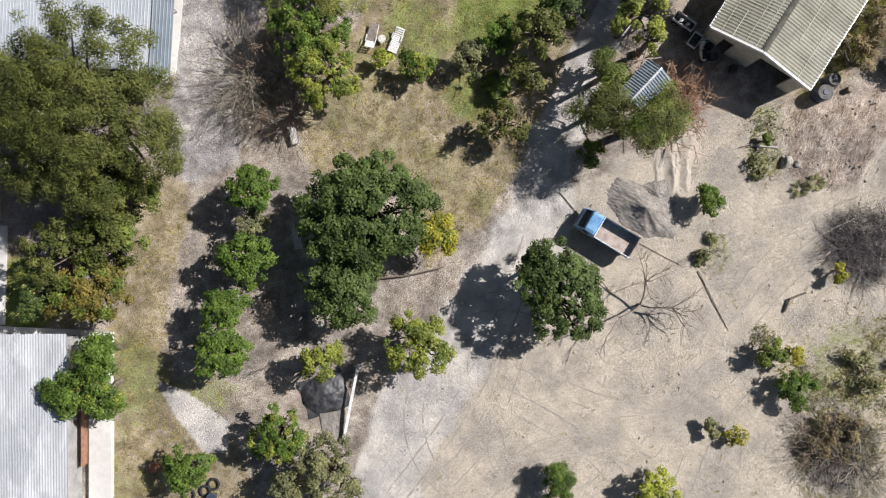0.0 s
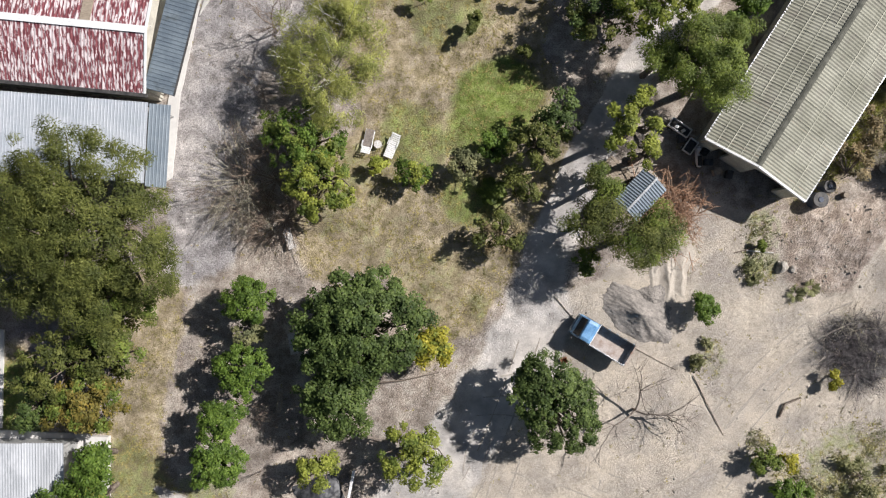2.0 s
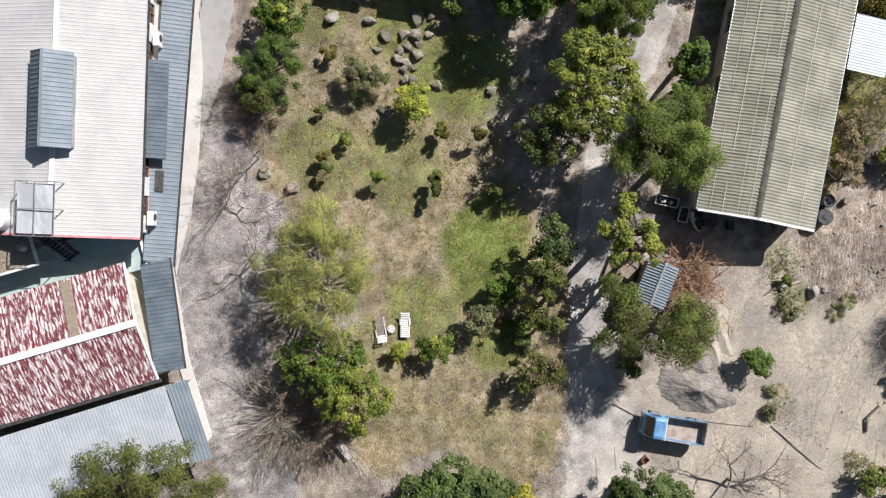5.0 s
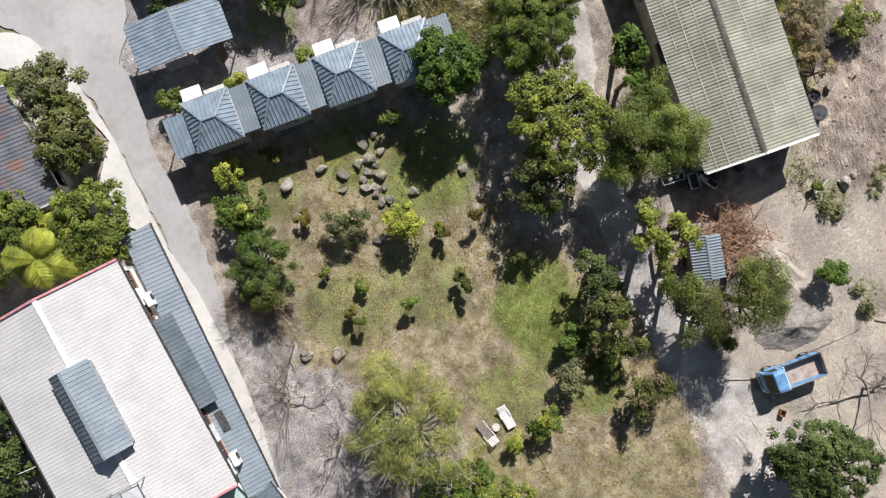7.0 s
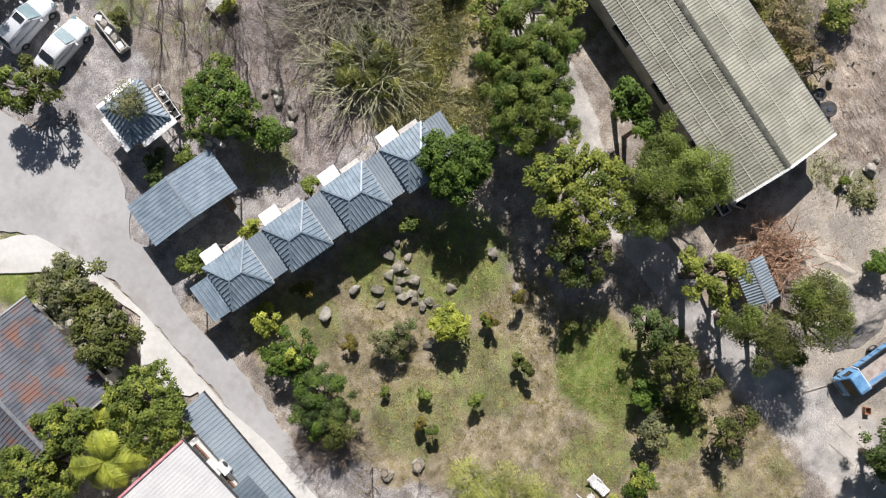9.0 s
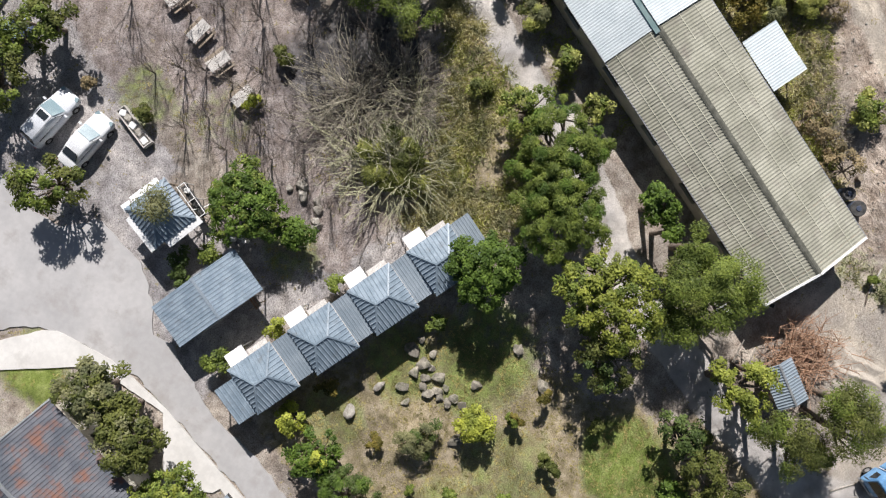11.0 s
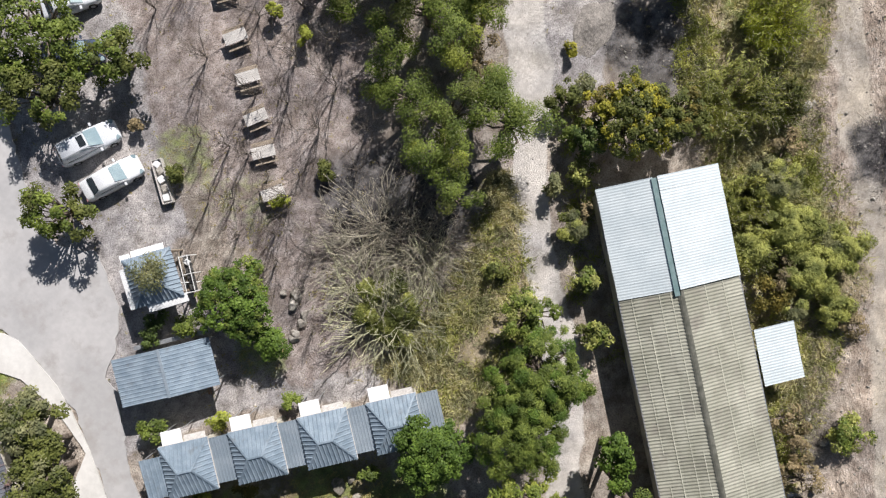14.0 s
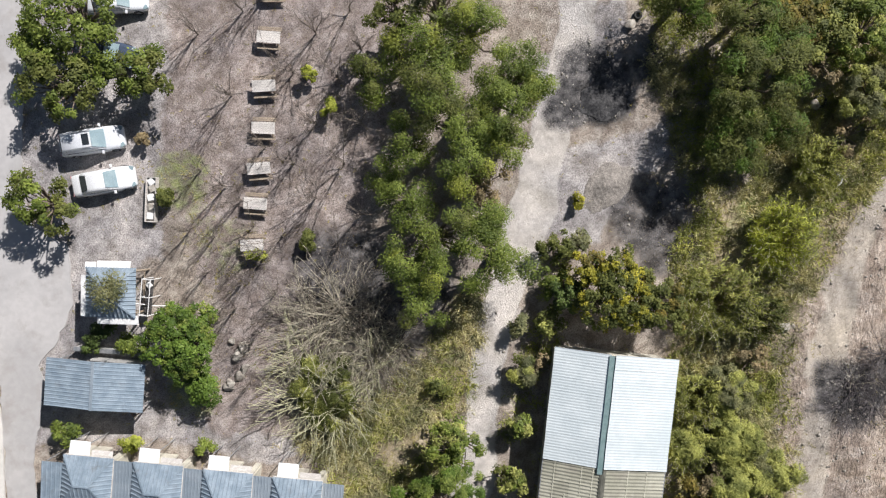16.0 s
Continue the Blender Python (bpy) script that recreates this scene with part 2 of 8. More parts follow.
def part(name, bm, mat, parent, label=""):
    me = bpy.data.meshes.new(name)
    bm.to_mesh(me)
    bm.free()
    me.materials.append(mat)
    ob = new(name, me)
    ob.parent = parent
    if label:
        ob["label"] = label
    return ob


def thing(name, m, label, category, group="", kind=""):
    e = new(name)
    e.matrix_world = m
    e.empty_display_size = 0.3
    return tagged(e, label, category, group, kind)


def slab(bm, sx, sy, sz, m=None, bevel=0.0):
    """A box of that size on its base's centre, bevelled, added to bm."""
    got = bmesh.ops.create_cube(bm, size=1.0)["verts"]
    bmesh.ops.transform(bm, matrix=(m or Matrix()) @ Matrix.Translation((0, 0, sz / 2)) @ Matrix.Diagonal((sx, sy, sz, 1)), verts=got)
    if bevel:
        edges = list({e for v in got for e in v.link_edges})
        bmesh.ops.bevel(bm, geom=edges, offset=bevel, segments=2, affect="EDGES", profile=0.6)
    return bm


def rod(bm, a, b, r1, r2=None, sides=8):
    a, b = Vector(a), Vector(b)
    got = bmesh.ops.create_cone(bm, cap_ends=True, segments=sides, radius1=r1, radius2=r1 if r2 is None else r2, depth=(b - a).length)["verts"]
    turn = (b - a).to_track_quat("Z", "Y").to_matrix().to_4x4()
    bmesh.ops.transform(bm, matrix=Matrix.Translation((a + b) / 2) @ turn, verts=got)
    return bm


def value_noise(x, y, size, seed):
    """Smooth noise 0..1 over arrays of metres."""
    g = np.random.RandomState(seed).rand(64, 64)
    u, v = np.asarray(x) / size + 1000, np.asarray(y) / size + 1000
    i, j = np.floor(u).astype(int), np.floor(v).astype(int)
    fu, fv = u - i, v - j
    fu, fv = fu * fu * (3 - 2 * fu), fv * fv * (3 - 2 * fv)
    q = lambda a, b: g[a % 64, b % 64]
    return (q(i, j) * (1 - fu) + q(i + 1, j) * fu) * (1 - fv) + (q(i, j + 1) * (1 - fu) + q(i + 1, j + 1) * fu) * fv


def fractal(x, y, size, seed):
    return sum(value_noise(x, y, size / 2 ** k, seed + k) * 0.5 ** k for k in range(4)) / 1.875


def inside_of(x, y, pts):
    """Signed distance to a closed outline, positive inside."""
    best, odd = np.full(x.shape, 1e9), np.zeros(x.shape, bool)
    for (ax, ay), (bx, by) in zip(pts, pts[1:] + pts[:1]):
        dx, dy = bx - ax, by - ay
        k = np.clip(((x - ax) * dx + (y - ay) * dy) / (dx * dx + dy * dy + 1e-9), 0, 1)
        best = np.minimum(best, np.hypot(x - ax - k * dx, y - ay - k * dy))
        odd ^= ((ay > y) != (by > y)) & (x < dx * (y - ay) / (dy if dy else 1e-9) + ax)
    return np.where(odd, best, -best)


def along(x, y, pts, half):
    best = np.full(x.shape, 1e9)
    for (ax, ay), (bx, by) in zip(pts, pts[1:]):
        dx, dy = bx - ax, by - ay
        k = np.clip(((x - ax) * dx + (y - ay) * dy) / (dx * dx + dy * dy + 1e-9), 0, 1)
        best = np.minimum(best, np.hypot(x - ax - k * dx, y - ay - k * dy))
    return half - best


def soft(d, width, x, y, rough=1.0, seed=3):
    k = np.clip((d + (fractal(x, y, 3.0, seed) - 0.5) * 4 * rough) / width + 0.5, 0, 1)
    return k * k * (3 - 2 * k)


# ---- ground ----
SANDY = [(-7.93, -19.77), (-4.05, -11.16), (2.84, -7.28), (5.86, -3.40), (9.30, 4.35), (13.18, 6.93), (17.06, 8.66), (20.07, 12.53), (23.95, 10.38), (26.53, 4.35), (33.77, 4.78), (43.76, 0.90), (43.76, -28.39), (-7.93, -28.39)]
RUBBLE = [(26.53, 9.09), (28.69, 12.53), (30.65, 12.08), (38.07, 16.38), (32.27, 15.28), (39.70, 20.93), (47.81, 26.92), (50.13, 33.75), (54.89, 35.10), (58.51, 37.93), (66.52, 37.63), (59.64, 13.12), (38.32, -0.14), (43.76, 6.07), (33.77, 4.35), (27.39, 4.35)]
TRACK = [(-5.0, -17.0), (0.5, -10.0), (4.5, -2.0), (6.5, 3.5), (8.3, 8.5), (10.5, 13.0), (13.0, 18.0), (15.3, 22.3), (18.0, 25.8), (21.0, 28.5), (24.5, 32.3), (26.6, 35.8), (28.9, 39.5), (32.3, 43.8), (36.6, 48.3), (40.0, 52.2), (42.5, 55.3), (45.2, 58.3), (49.0, 63.7)]
VERGE = [(15.33, 40.60), (25.90, 42.93), (30.01, 44.64), (30.02, 41.83), (25.52, 36.52), (20.61, 32.31), (14.55, 35.29)]
VERGE_LANE = [(30.83, 45.65), (29.36, 42.91), (27.03, 39.88), (21.61, 37.95), (15.37, 37.63), (13.36, 41.37), (19.22, 40.83), (25.15, 42.79)]
TRACK_EAST = [(66.0, 47.0), (59.9, 39.3), (52.6, 30.4), (45.3, 20.2), (38.0, 11.4), (33.0, 4.5)]
LANE_SOUTH = [(-8.5, -24.0), (-7.5, -19.0), (-6.2, -13.7), (-1.5, -6.8), (4.6, 2.6), (7.2, 9.5), (10.6, 10.4), (9.3, -1.2), (3.9, -8.6), (-1.6, -17.0), (-0.5, -24.0)]
GREY_WEST = [(-19.56, 20.72), (-13.52, 19.00), (-15.25, 13.40), (-15.68, 7.37), (-19.12, 4.35), (-21.49, 6.07), (-21.06, 12.53)]
GREY_MID = [(-16.16, 32.13), (-10.72, 29.20), (-13.25, 23.31), (-14.02, 17.73), (-13.56, 11.22), (-20.62, 9.05), (-19.98, 19.39)]
GREY_NORTH = [(-19.97, 25.37), (-13.20, 33.36), (-9.30, 38.03), (-9.14, 34.39), (-8.08, 28.21), (-10.80, 23.37), (-15.25, 19.33)]
LAWN_SOUTH = [(-10.62, 30.92), (6.66, 30.73), (8.96, 25.84), (6.14, 22.12), (9.68, 16.29), (8.02, 10.34), (3.70, 3.24), (-1.36, -1.65), (-3.53, 5.41), (-9.56, 5.78), (-11.40, 11.08), (-6.26, 17.26), (-9.10, 27.38)]
LAWN_NORTH = [(-4.26, 44.64), (0.50, 44.07), (6.47, 38.56), (10.43, 36.28), (8.07, 29.02), (7.17, 23.98), (8.81, 19.84), (6.17, 12.84), (-1.31, 11.28), (-6.57, 13.12), (-7.03, 26.87), (-8.83, 31.93), (-6.13, 36.74)]
TRACK_WEST = [(-23.00, 6.07), (-19.12, 4.78), (-20.42, -1.68), (-21.71, -8.57), (-15.68, -15.46), (-13.09, -24.08), (-27.74, -24.08), (-25.15, -13.74), (-24.72, -5.13)]
LAWN_WEST = [(-33.77, 1.77), (-31.18, 0.90), (-28.60, -5.56), (-33.34, -5.99)]
LITTER = [(21.44, 77.51), (36.57, 69.93), (30.71, 60.06), (25.89, 54.14), (19.89, 45.90), (12.31, 42.10), (5.48, 45.46), (13.50, 51.88), (13.55, 62.13)]
SCRUB_EAST = [(41.61, 34.22), (45.06, 42.30), (53.67, 44.02), (62.66, 50.51), (71.60, 53.27), (66.43, 42.25), (56.33, 37.17), (49.79, 31.12), (43.96, 20.83), (27.41, 11.87), (31.89, 17.93), (38.74, 29.36)]
UNDER = [(-33.77, 12.53), (-21.28, 12.10), (-22.57, 4.78), (-25.15, -5.13), (-31.18, -5.13), (-32.91, 1.77)]
PALE_SPUR = [(-21.92, -10.08), (-19.99, -10.73), (-16.54, -13.09), (-16.20, -15.46), (-18.05, -15.68), (-20.20, -13.09)]
CLEARING = [(39.26, 52.12), (45.44, 50.65), (52.30, 50.67), (49.95, 48.63), (45.01, 46.95), (40.61, 44.51), (38.00, 46.27), (35.59, 46.54), (32.26, 42.59), (32.25, 44.47)]
YARD = [(8.03, 67.16), (10.80, 62.97), (8.29, 53.78), (8.27, 49.69), (9.12, 44.16), (15.11, 40.40), (11.40, 41.06), (6.87, 44.09), (2.34, 47.12), (-2.02, 49.76), (-6.36, 49.24), (-0.78, 55.27)]
PARKING = [(11.79, 81.44), (21.07, 76.79), (13.55, 62.13), (11.27, 57.67), (4.11, 61.22), (4.35, 67.17)]
CROSSING = [(41.23, 58.94), (44.90, 58.93), (50.36, 59.84), (49.12, 57.28), (43.82, 56.73), (41.44, 55.63)]


def cover(x, y):
    """Weights of the ground's eight coverings at places x, y."""
    w = {}
    w["sand"] = soft(inside_of(x, y, SANDY), 2.0, x, y, 0.6, 5)
    w["rubble"] = soft(inside_of(x, y, RUBBLE), 3.0, x, y, 0.7, 9)
    lane = 0.85 * soft(along(x, y, TRACK_EAST, 1.3), 1.2, x, y, 0.6, 11)
    w["sand"], w["rubble"] = np.maximum(w["sand"], lane), w["rubble"] * (1 - lane)
    w["track"] = np.maximum(soft(along(x, y, TRACK, 1.45), 0.7, x, y, 0.35, 12), soft(inside_of(x, y, PALE_SPUR), 0.5, x, y, 0.15, 13))
    w["track"] = np.maximum(w["track"], 0.9 * soft(inside_of(x, y, LANE_SOUTH), 2.0, x, y, 0.6, 14))
    w["grey"] = np.max([soft(inside_of(x, y, p), 2.0, x, y, 0.5, 15) for p in (GREY_WEST, GREY_MID, GREY_NORTH, CLEARING, CROSSING, YARD, PARKING)], axis=0)
    w["dry"] = np.max([soft(inside_of(x, y, p), 2.0, x, y, 0.6, 20) for p in (LAWN_SOUTH, LAWN_NORTH, TRACK_WEST, LAWN_WEST)], axis=0)
    w["dry"] = np.maximum(w["dry"], 0.75 * soft(inside_of(x, y, SCRUB_EAST), 3.0, x, y, 1.0, 24))
    w["dry"] = np.maximum(w["dry"], 0.85 * soft(inside_of(x, y, VERGE), 2.0, x, y, 0.8, 26))
    green = np.zeros(x.shape)
    for cx, cy, r, k in ((4.2, 18.6, 3.6, 0.85), (2.4, 16.9, 2.4, 0.6), (-1.98, 16.57, 3.0, 0.55), (2.47, 11.54, 2.6, 0.6), (5.0, 19.6, 2.8, 0.85), (4.81, 37.25, 3.5, 0.58), (7.49, 31.81, 4.5, 0.62), (0.96, 27.75, 3.0, 0.5),
                         (-1.19, 40.07, 3.0, 0.5), (-4.05, 9.09, 3.0, 0.35), (-1.03, 4.78, 3.5, 0.35), (-32.26, -3.40, 3.0, 0.9), (-23.43, -9.43, 3.0, 0.5), (-18.26, -11.16, 2.5, 0.5),
                         (0.35, 26.37, 4.0, 0.5), (-4.61, 30.12, 4.0, 0.5), (14.87, 61.94, 2.5, 0.5), (14.66, 57.86, 2.2, 0.4), (16.02, 56.48, 2.5, 0.4), (14.99, 47.39, 2.0, 0.3), (8.75, 48.09, 2.0, 0.5), (-6.41, 61.86, 3.0, 0.8), (20.50, -0.39, 1.6, 0.4),
                         (24.4, 6.9, 1.7, 0.48), (25.0, 9.4, 1.5, 0.4), (30.84, -9.00, 4.0, 0.45), (42.03, 28.39, 5.0, 0.6), (53.35, 40.49, 4.0, 0.6)):
        green = np.maximum(green, k * soft(r - np.hypot(x - cx, y - cy), r * 0.8, x, y, 0.5, 31))
    w["green"] = np.maximum(green, 0.42 * np.clip((fractal(x, y, 6.0, 61) - 0.5) * 5, 0, 1) * (w["dry"] > 0.5))
    w["litter"] = np.maximum(soft(inside_of(x, y, LITTER), 3.0, x, y, 0.8, 40), soft(inside_of(x, y, UNDER), 2.0, x, y, 0.6, 41))
    # char, plus painted shade under the clearing trees, grove tangle and bank thicket
    char_shade = np.zeros(x.shape)
    for cx, cy, r, k in ((46.14, 53.97, 2.4, 1.0), (45.67, 54.89, 3.6, 0.75), (43.11, 54.34, 2.2, 0.7), (50.06, 54.53, 2.6, 0.7), (44.71, 45.05, 3.0, 0.62), (45.34, 42.13, 2.4, 0.6), (52.99, 26.26, 3.4, 0.75), (31.70, 0.47, 3.4, 0.75), (30.0, -15.3, 3.4, 0.8), (23.46, 51.16, 4.0, 0.62), (25.22, 47.22, 4.5, 0.68), (22.6, 48.4, 3.5, 0.6), (28.26, -4.26, 1.4, 0.3)):
        char_shade = np.maximum(char_shade, k * soft(r - np.hypot(x - cx, y - cy), r * 0.9, x, y, 0.7, 51))
    w["char_shade"] = char_shade
    return w


def ground_height(x, y):
    rough = np.clip(inside_of(x, y, RUBBLE) / 3 + 0.5, 0, 1)
    sandy = np.clip(inside_of(x, y, SANDY) / 3 + 0.5, 0, 1) * (1 - rough)
    p, q = x * 0.62 + y * 0.79, y * 0.62 - x * 0.79
    ridge = 1 - np.abs(2 * value_noise(p, q * 2.2, 2.4, 81) - 1)
    fold = 1 - np.abs(2 * value_noise(q, p * 1.8, 1.7, 84) - 1)
    return ((fractal(x, y, 5.0, 70) - 0.5) * 0.12 + (fractal(x, y, 0.9, 75) - 0.5) * (0.03 + 0.3 * rough)
            + rough * (ridge ** 2 * 0.24 + fold ** 2 * 0.14) + sandy * (ridge ** 3 * 0.045 + fold ** 3 * 0.035))


core_x, core_y = np.arange(-50, 86.01, 0.36), np.arange(-28, 98.01, 0.36)
gx = np.concatenate([[-2500, -900, -350, -150, -80], core_x, [120, 190, 390, 940, 2540]])
gy = np.concatenate([[-2500, -900, -350, -130, -60], core_y, [130, 200, 400, 950, 2540]])
GX, GY = np.meshgrid(gx, gy)
fx, fy = GX.ravel(), GY.ravel()
fz = ground_height(fx, fy)
nx, ny = len(gx), len(gy)
idx = np.arange(nx * ny).reshape(ny, nx)
quads = np.stack([idx[:-1, :-1], idx[:-1, 1:], idx[1:, 1:], idx[1:, :-1]], -1).reshape(-1, 4)


def fast_mesh(name, verts, faces, mat, smooth=False):
    """A mesh from arrays of places and of equal-sided faces."""
    me = bpy.data.meshes.new(name)
    k = faces.shape[1]
    me.vertices.add(len(verts))
    me.vertices.foreach_set("co", np.ascontiguousarray(verts, np.float32).ravel())
    me.loops.add(faces.size)
    me.loops.foreach_set("vertex_index", np.ascontiguousarray(faces, np.int32).ravel())
    me.polygons.add(len(faces))
    me.polygons.foreach_set("loop_start", np.arange(0, faces.size, k, dtype=np.int32))
    me.polygons.foreach_set("loop_total", np.full(len(faces), k, np.int32))
    if smooth:
        me.polygons.foreach_set("use_smooth", np.ones(len(faces), bool))
    me.update(calc_edges=True)
    me.materials.append(mat)
    return me


def ground_material():
    m, n, l, b = material("mixed_ground", 0.95, 0, 0.15)
    fine = noise_tex(n, l, 9.0, 6, 0.7)
    mid = noise_tex(n, l, 1.1, 6, 0.65)
    broad = noise_tex(n, l, 0.22, 4, 0.55)
    grit = noise_tex(n, l, 38.0, 2, 0.6)
    patch = noise_tex(n, l, 0.45, 5, 0.6)

    def tones(c1, c2, c3, amp=1.0):
        a = ramp(n, l, mid, [(0.38, c1), (0.5, c2), (0.63, c3)])
        f = ramp(n, l, fine, [(0.36, (1 - 0.44 * amp,) * 3), (0.48, (0.98, 0.98, 0.98)), (0.64, (1 + 0.36 * amp,) * 3)])
        return mixc(n, l, 1.0, a, f, "MULTIPLY")

    att = [n.new("ShaderNodeAttribute"), n.new("ShaderNodeAttribute")]
    sep = []
    for a, key in zip(att, ("cover_a", "cover_b")):
        a.attribute_name = key
        s = n.new("ShaderNodeSeparateColor")
        l.new(a.outputs["Color"], s.inputs[0])
        sep += [s.outputs[0], s.outputs[1], s.outputs[2], a.outputs["Alpha"]]

    def ragged(weight, source, amount=0.9):
        """The covering's weight with an edge broken up by noise."""
        s = n.new("ShaderNodeMath")
        s.operation = "MULTIPLY_ADD"
        l.new(source, s.inputs[0])
        s.inputs[1].default_value, s.inputs[2].default_value = amount, -amount / 2
        t = n.new("ShaderNodeMath")
        l.new(weight, t.inputs[0])
        l.new(s.outputs[0], t.inputs[1])
        r = n.new("ShaderNodeMapRange")
        l.new(t.outputs[0], r.inputs[0])
        r.inputs[1].default_value, r.inputs[2].default_value = 0.34, 0.66
        return r.outputs[0]

    sand, rubble, track, grey, dry, green, litter, char_shade = sep
    col = tones((0.25, 0.21, 0.175), (0.34, 0.295, 0.25), (0.43, 0.385, 0.33))
    col = mixc(n, l, ragged(litter, mid), col, tones((0.215, 0.178, 0.158), (0.3, 0.257, 0.236), (0.38, 0.336, 0.312)))
    col = mixc(n, l, ragged(grey, mid), col, tones((0.265, 0.246, 0.236), (0.37, 0.346, 0.333), (0.465, 0.438, 0.42)))
    col = mixc(n, l, ragged(sand, mid, 0.6), col, tones((0.432, 0.386, 0.326), (0.468, 0.418, 0.353), (0.505, 0.456, 0.392), 0.35))
    col = mixc(n, l, ragged(rubble, mid, 0.6), col, tones((0.27, 0.218, 0.178), (0.37, 0.31, 0.258), (0.465, 0.4, 0.345), 0.6))
    col = mixc(n, l, ragged(dry, mid, 1.1), col, tones((0.23, 0.195, 0.115), (0.335, 0.28, 0.185), (0.43, 0.365, 0.265), 0.55))
    col = mixc(n, l, ragged(green, mid, 1.0), col, tones((0.125, 0.165, 0.035), (0.18, 0.225, 0.06), (0.25, 0.285, 0.1), 0.8))
    smooth_track = ramp(n, l, mid, [(0.36, (0.47, 0.441, 0.408)), (0.64, (0.58, 0.547, 0.508))])
    col = mixc(n, l, ragged(track, fine, 0.7), col, smooth_track)
    # near-black for ash spots and for tree shade painted on the ground
    col = mixc(n, l, ragged(char_shade, fine, 1.1), col, tones((0.035, 0.035, 0.037), (0.09, 0.088, 0.088), (0.19, 0.18, 0.175)))
    bare = n.new("ShaderNodeMath")
    bare.operation, bare.use_clamp = "ADD", True
    l.new(sand, bare.inputs[0])
    l.new(rubble, bare.inputs[1])
    scrape = None
    for turn, size in ((52, 0.75), (-38, 0.95), (8, 0.6)):
        rut = noise_tex(n, l, size, 5, 0.62, stretch=(0.22, 1.5, 1), turn=turn)
        n[rut.node.name].inputs["Distortion"].default_value = 0.9
        line = ramp(n, l, rut, [(0.4, (1.0, 1.0, 1.0)), (0.487, (1.02, 1.02, 1.02)), (0.503, (0.87, 0.86, 0.85)), (0.522, (1.04, 1.04, 1.03)), (0.6, (1.0, 1.0, 1.0))])
        scrape = line if scrape is None else mixc(n, l, 1.0, scrape, line, "MULTIPLY")
    col = mixc(n, l, bare.outputs[0], col, mixc(n, l, 1.0, col, scrape, "MULTIPLY"))
    tone = ramp(n, l, broad, [(0.4, (0.86, 0.86, 0.88)), (0.6, (1.12, 1.1, 1.08))])
    col = mixc(n, l, 1.0, col, tone, "MULTIPLY")
    strong = ramp(n, l, patch, [(0.37, (0.78, 0.77, 0.75)), (0.47, (0.98, 0.98, 0.98)), (0.62, (1.18, 1.18, 1.18))])
    slight = ramp(n, l, patch, [(0.36, (0.93, 0.925, 0.93)), (0.62, (1.07, 1.065, 1.05))])
    col = mixc(n, l, 1.0, col, mixc(n, l, sand, strong, slight), "MULTIPLY")
    l.new(col, b.inputs["Base Color"])
    h = n.new("ShaderNodeMath")
    l.new(fine, h.inputs[0])
    l.new(grit, h.inputs[1])
    h.inputs[1].default_value = 0.5
    clod = n.new("ShaderNodeMath")
    clod.operation = "MULTIPLY_ADD"
    l.new(mid, clod.inputs[0])
    k = n.new("ShaderNodeMath")
    k.operation = "MULTIPLY_ADD"
    l.new(bare.outputs[0], k.inputs[0])
    k.inputs[1].default_value, k.inputs[2].default_value = 1.2, 0.9
    l.new(k.outputs[0], clod.inputs[1])
    l.new(h.outputs[0], clod.inputs[2])
    rough = noise_tex(n, l, 3.4, 4, 0.6, stretch=(0.55, 1.2, 1), turn=52)
    ridge = n.new("ShaderNodeMath")
    ridge.operation = "MULTIPLY_ADD"
    l.new(rough, ridge.inputs[0])
    k2 = n.new("ShaderNodeMath")
    k2.operation = "MULTIPLY_ADD"
    l.new(rubble, k2.inputs[0])
    k2.inputs[1].default_value, k2.inputs[2].default_value = 4.5, 0.4
    l.new(k2.outputs[0], ridge.inputs[1])
    l.new(clod.outputs[0], ridge.inputs[2])
    bump(n, l, b, ridge.outputs[0], 1.0, 0.055)
    return m


ground_mesh = fast_mesh("ground", np.stack([fx, fy, fz], 1), quads, ground_material(), True)
wts = cover(fx, fy)
for key, names in (("cover_a", ("sand", "rubble", "track", "grey")), ("cover_b", ("dry", "green", "litter", "char_shade"))):
    layer = ground_mesh.attributes.new(key, "FLOAT_COLOR", "POINT")
    layer.data.foreach_set("color", np.stack([wts[q] for q in names], 1).astype(np.float32).ravel())
tagged(new("ground", ground_mesh), "dry sandy ground with patchy lawn, gravel and rubble", "ground", kind="structure")


def sheet(name, pts, z, mat, label, category, wobble=0.12, step=0.5, thick=0.3):
    """A paved area: the outline roughened, filled and given a thickness."""
    ring = []
    for (ax, ay), (bx, by) in zip(pts, pts[1:] + pts[:1]):
        k = max(1, int(math.hypot(bx - ax, by - ay) / step))
        for i in range(k):
            x, y = ax + (bx - ax) * i / k, ay + (by - ay) * i / k
            ring.append((x + (noise.noise((x * 1.3, y * 1.3, 1)) + noise.noise((x * 3, y * 3, 5)) * 0.6) * wobble, y + (noise.noise((x * 1.3, y * 1.3, 9)) + noise.noise((x * 3, y * 3, 7)) * 0.6) * wobble, z))
    bm = bmesh.new()
    f = bm.faces.new([bm.verts.new(p) for p in ring])
    f.normal_update()
    if f.normal.z < 0:
        f.normal_flip()
    out = bmesh.ops.extrude_face_region(bm, geom=[f])
    bmesh.ops.translate(bm, verts=[v for v in out["geom"] if isinstance(v, bmesh.types.BMVert)], vec=(0, 0, 0))
    for v in f.verts:
        v.co.z -= thick
    bmesh.ops.triangulate(bm, faces=bm.faces[:])
    bmesh.ops.recalc_face_normals(bm, faces=bm.faces[:])
    return tagged(part(name, bm, mat, None), label, category, kind="structure")


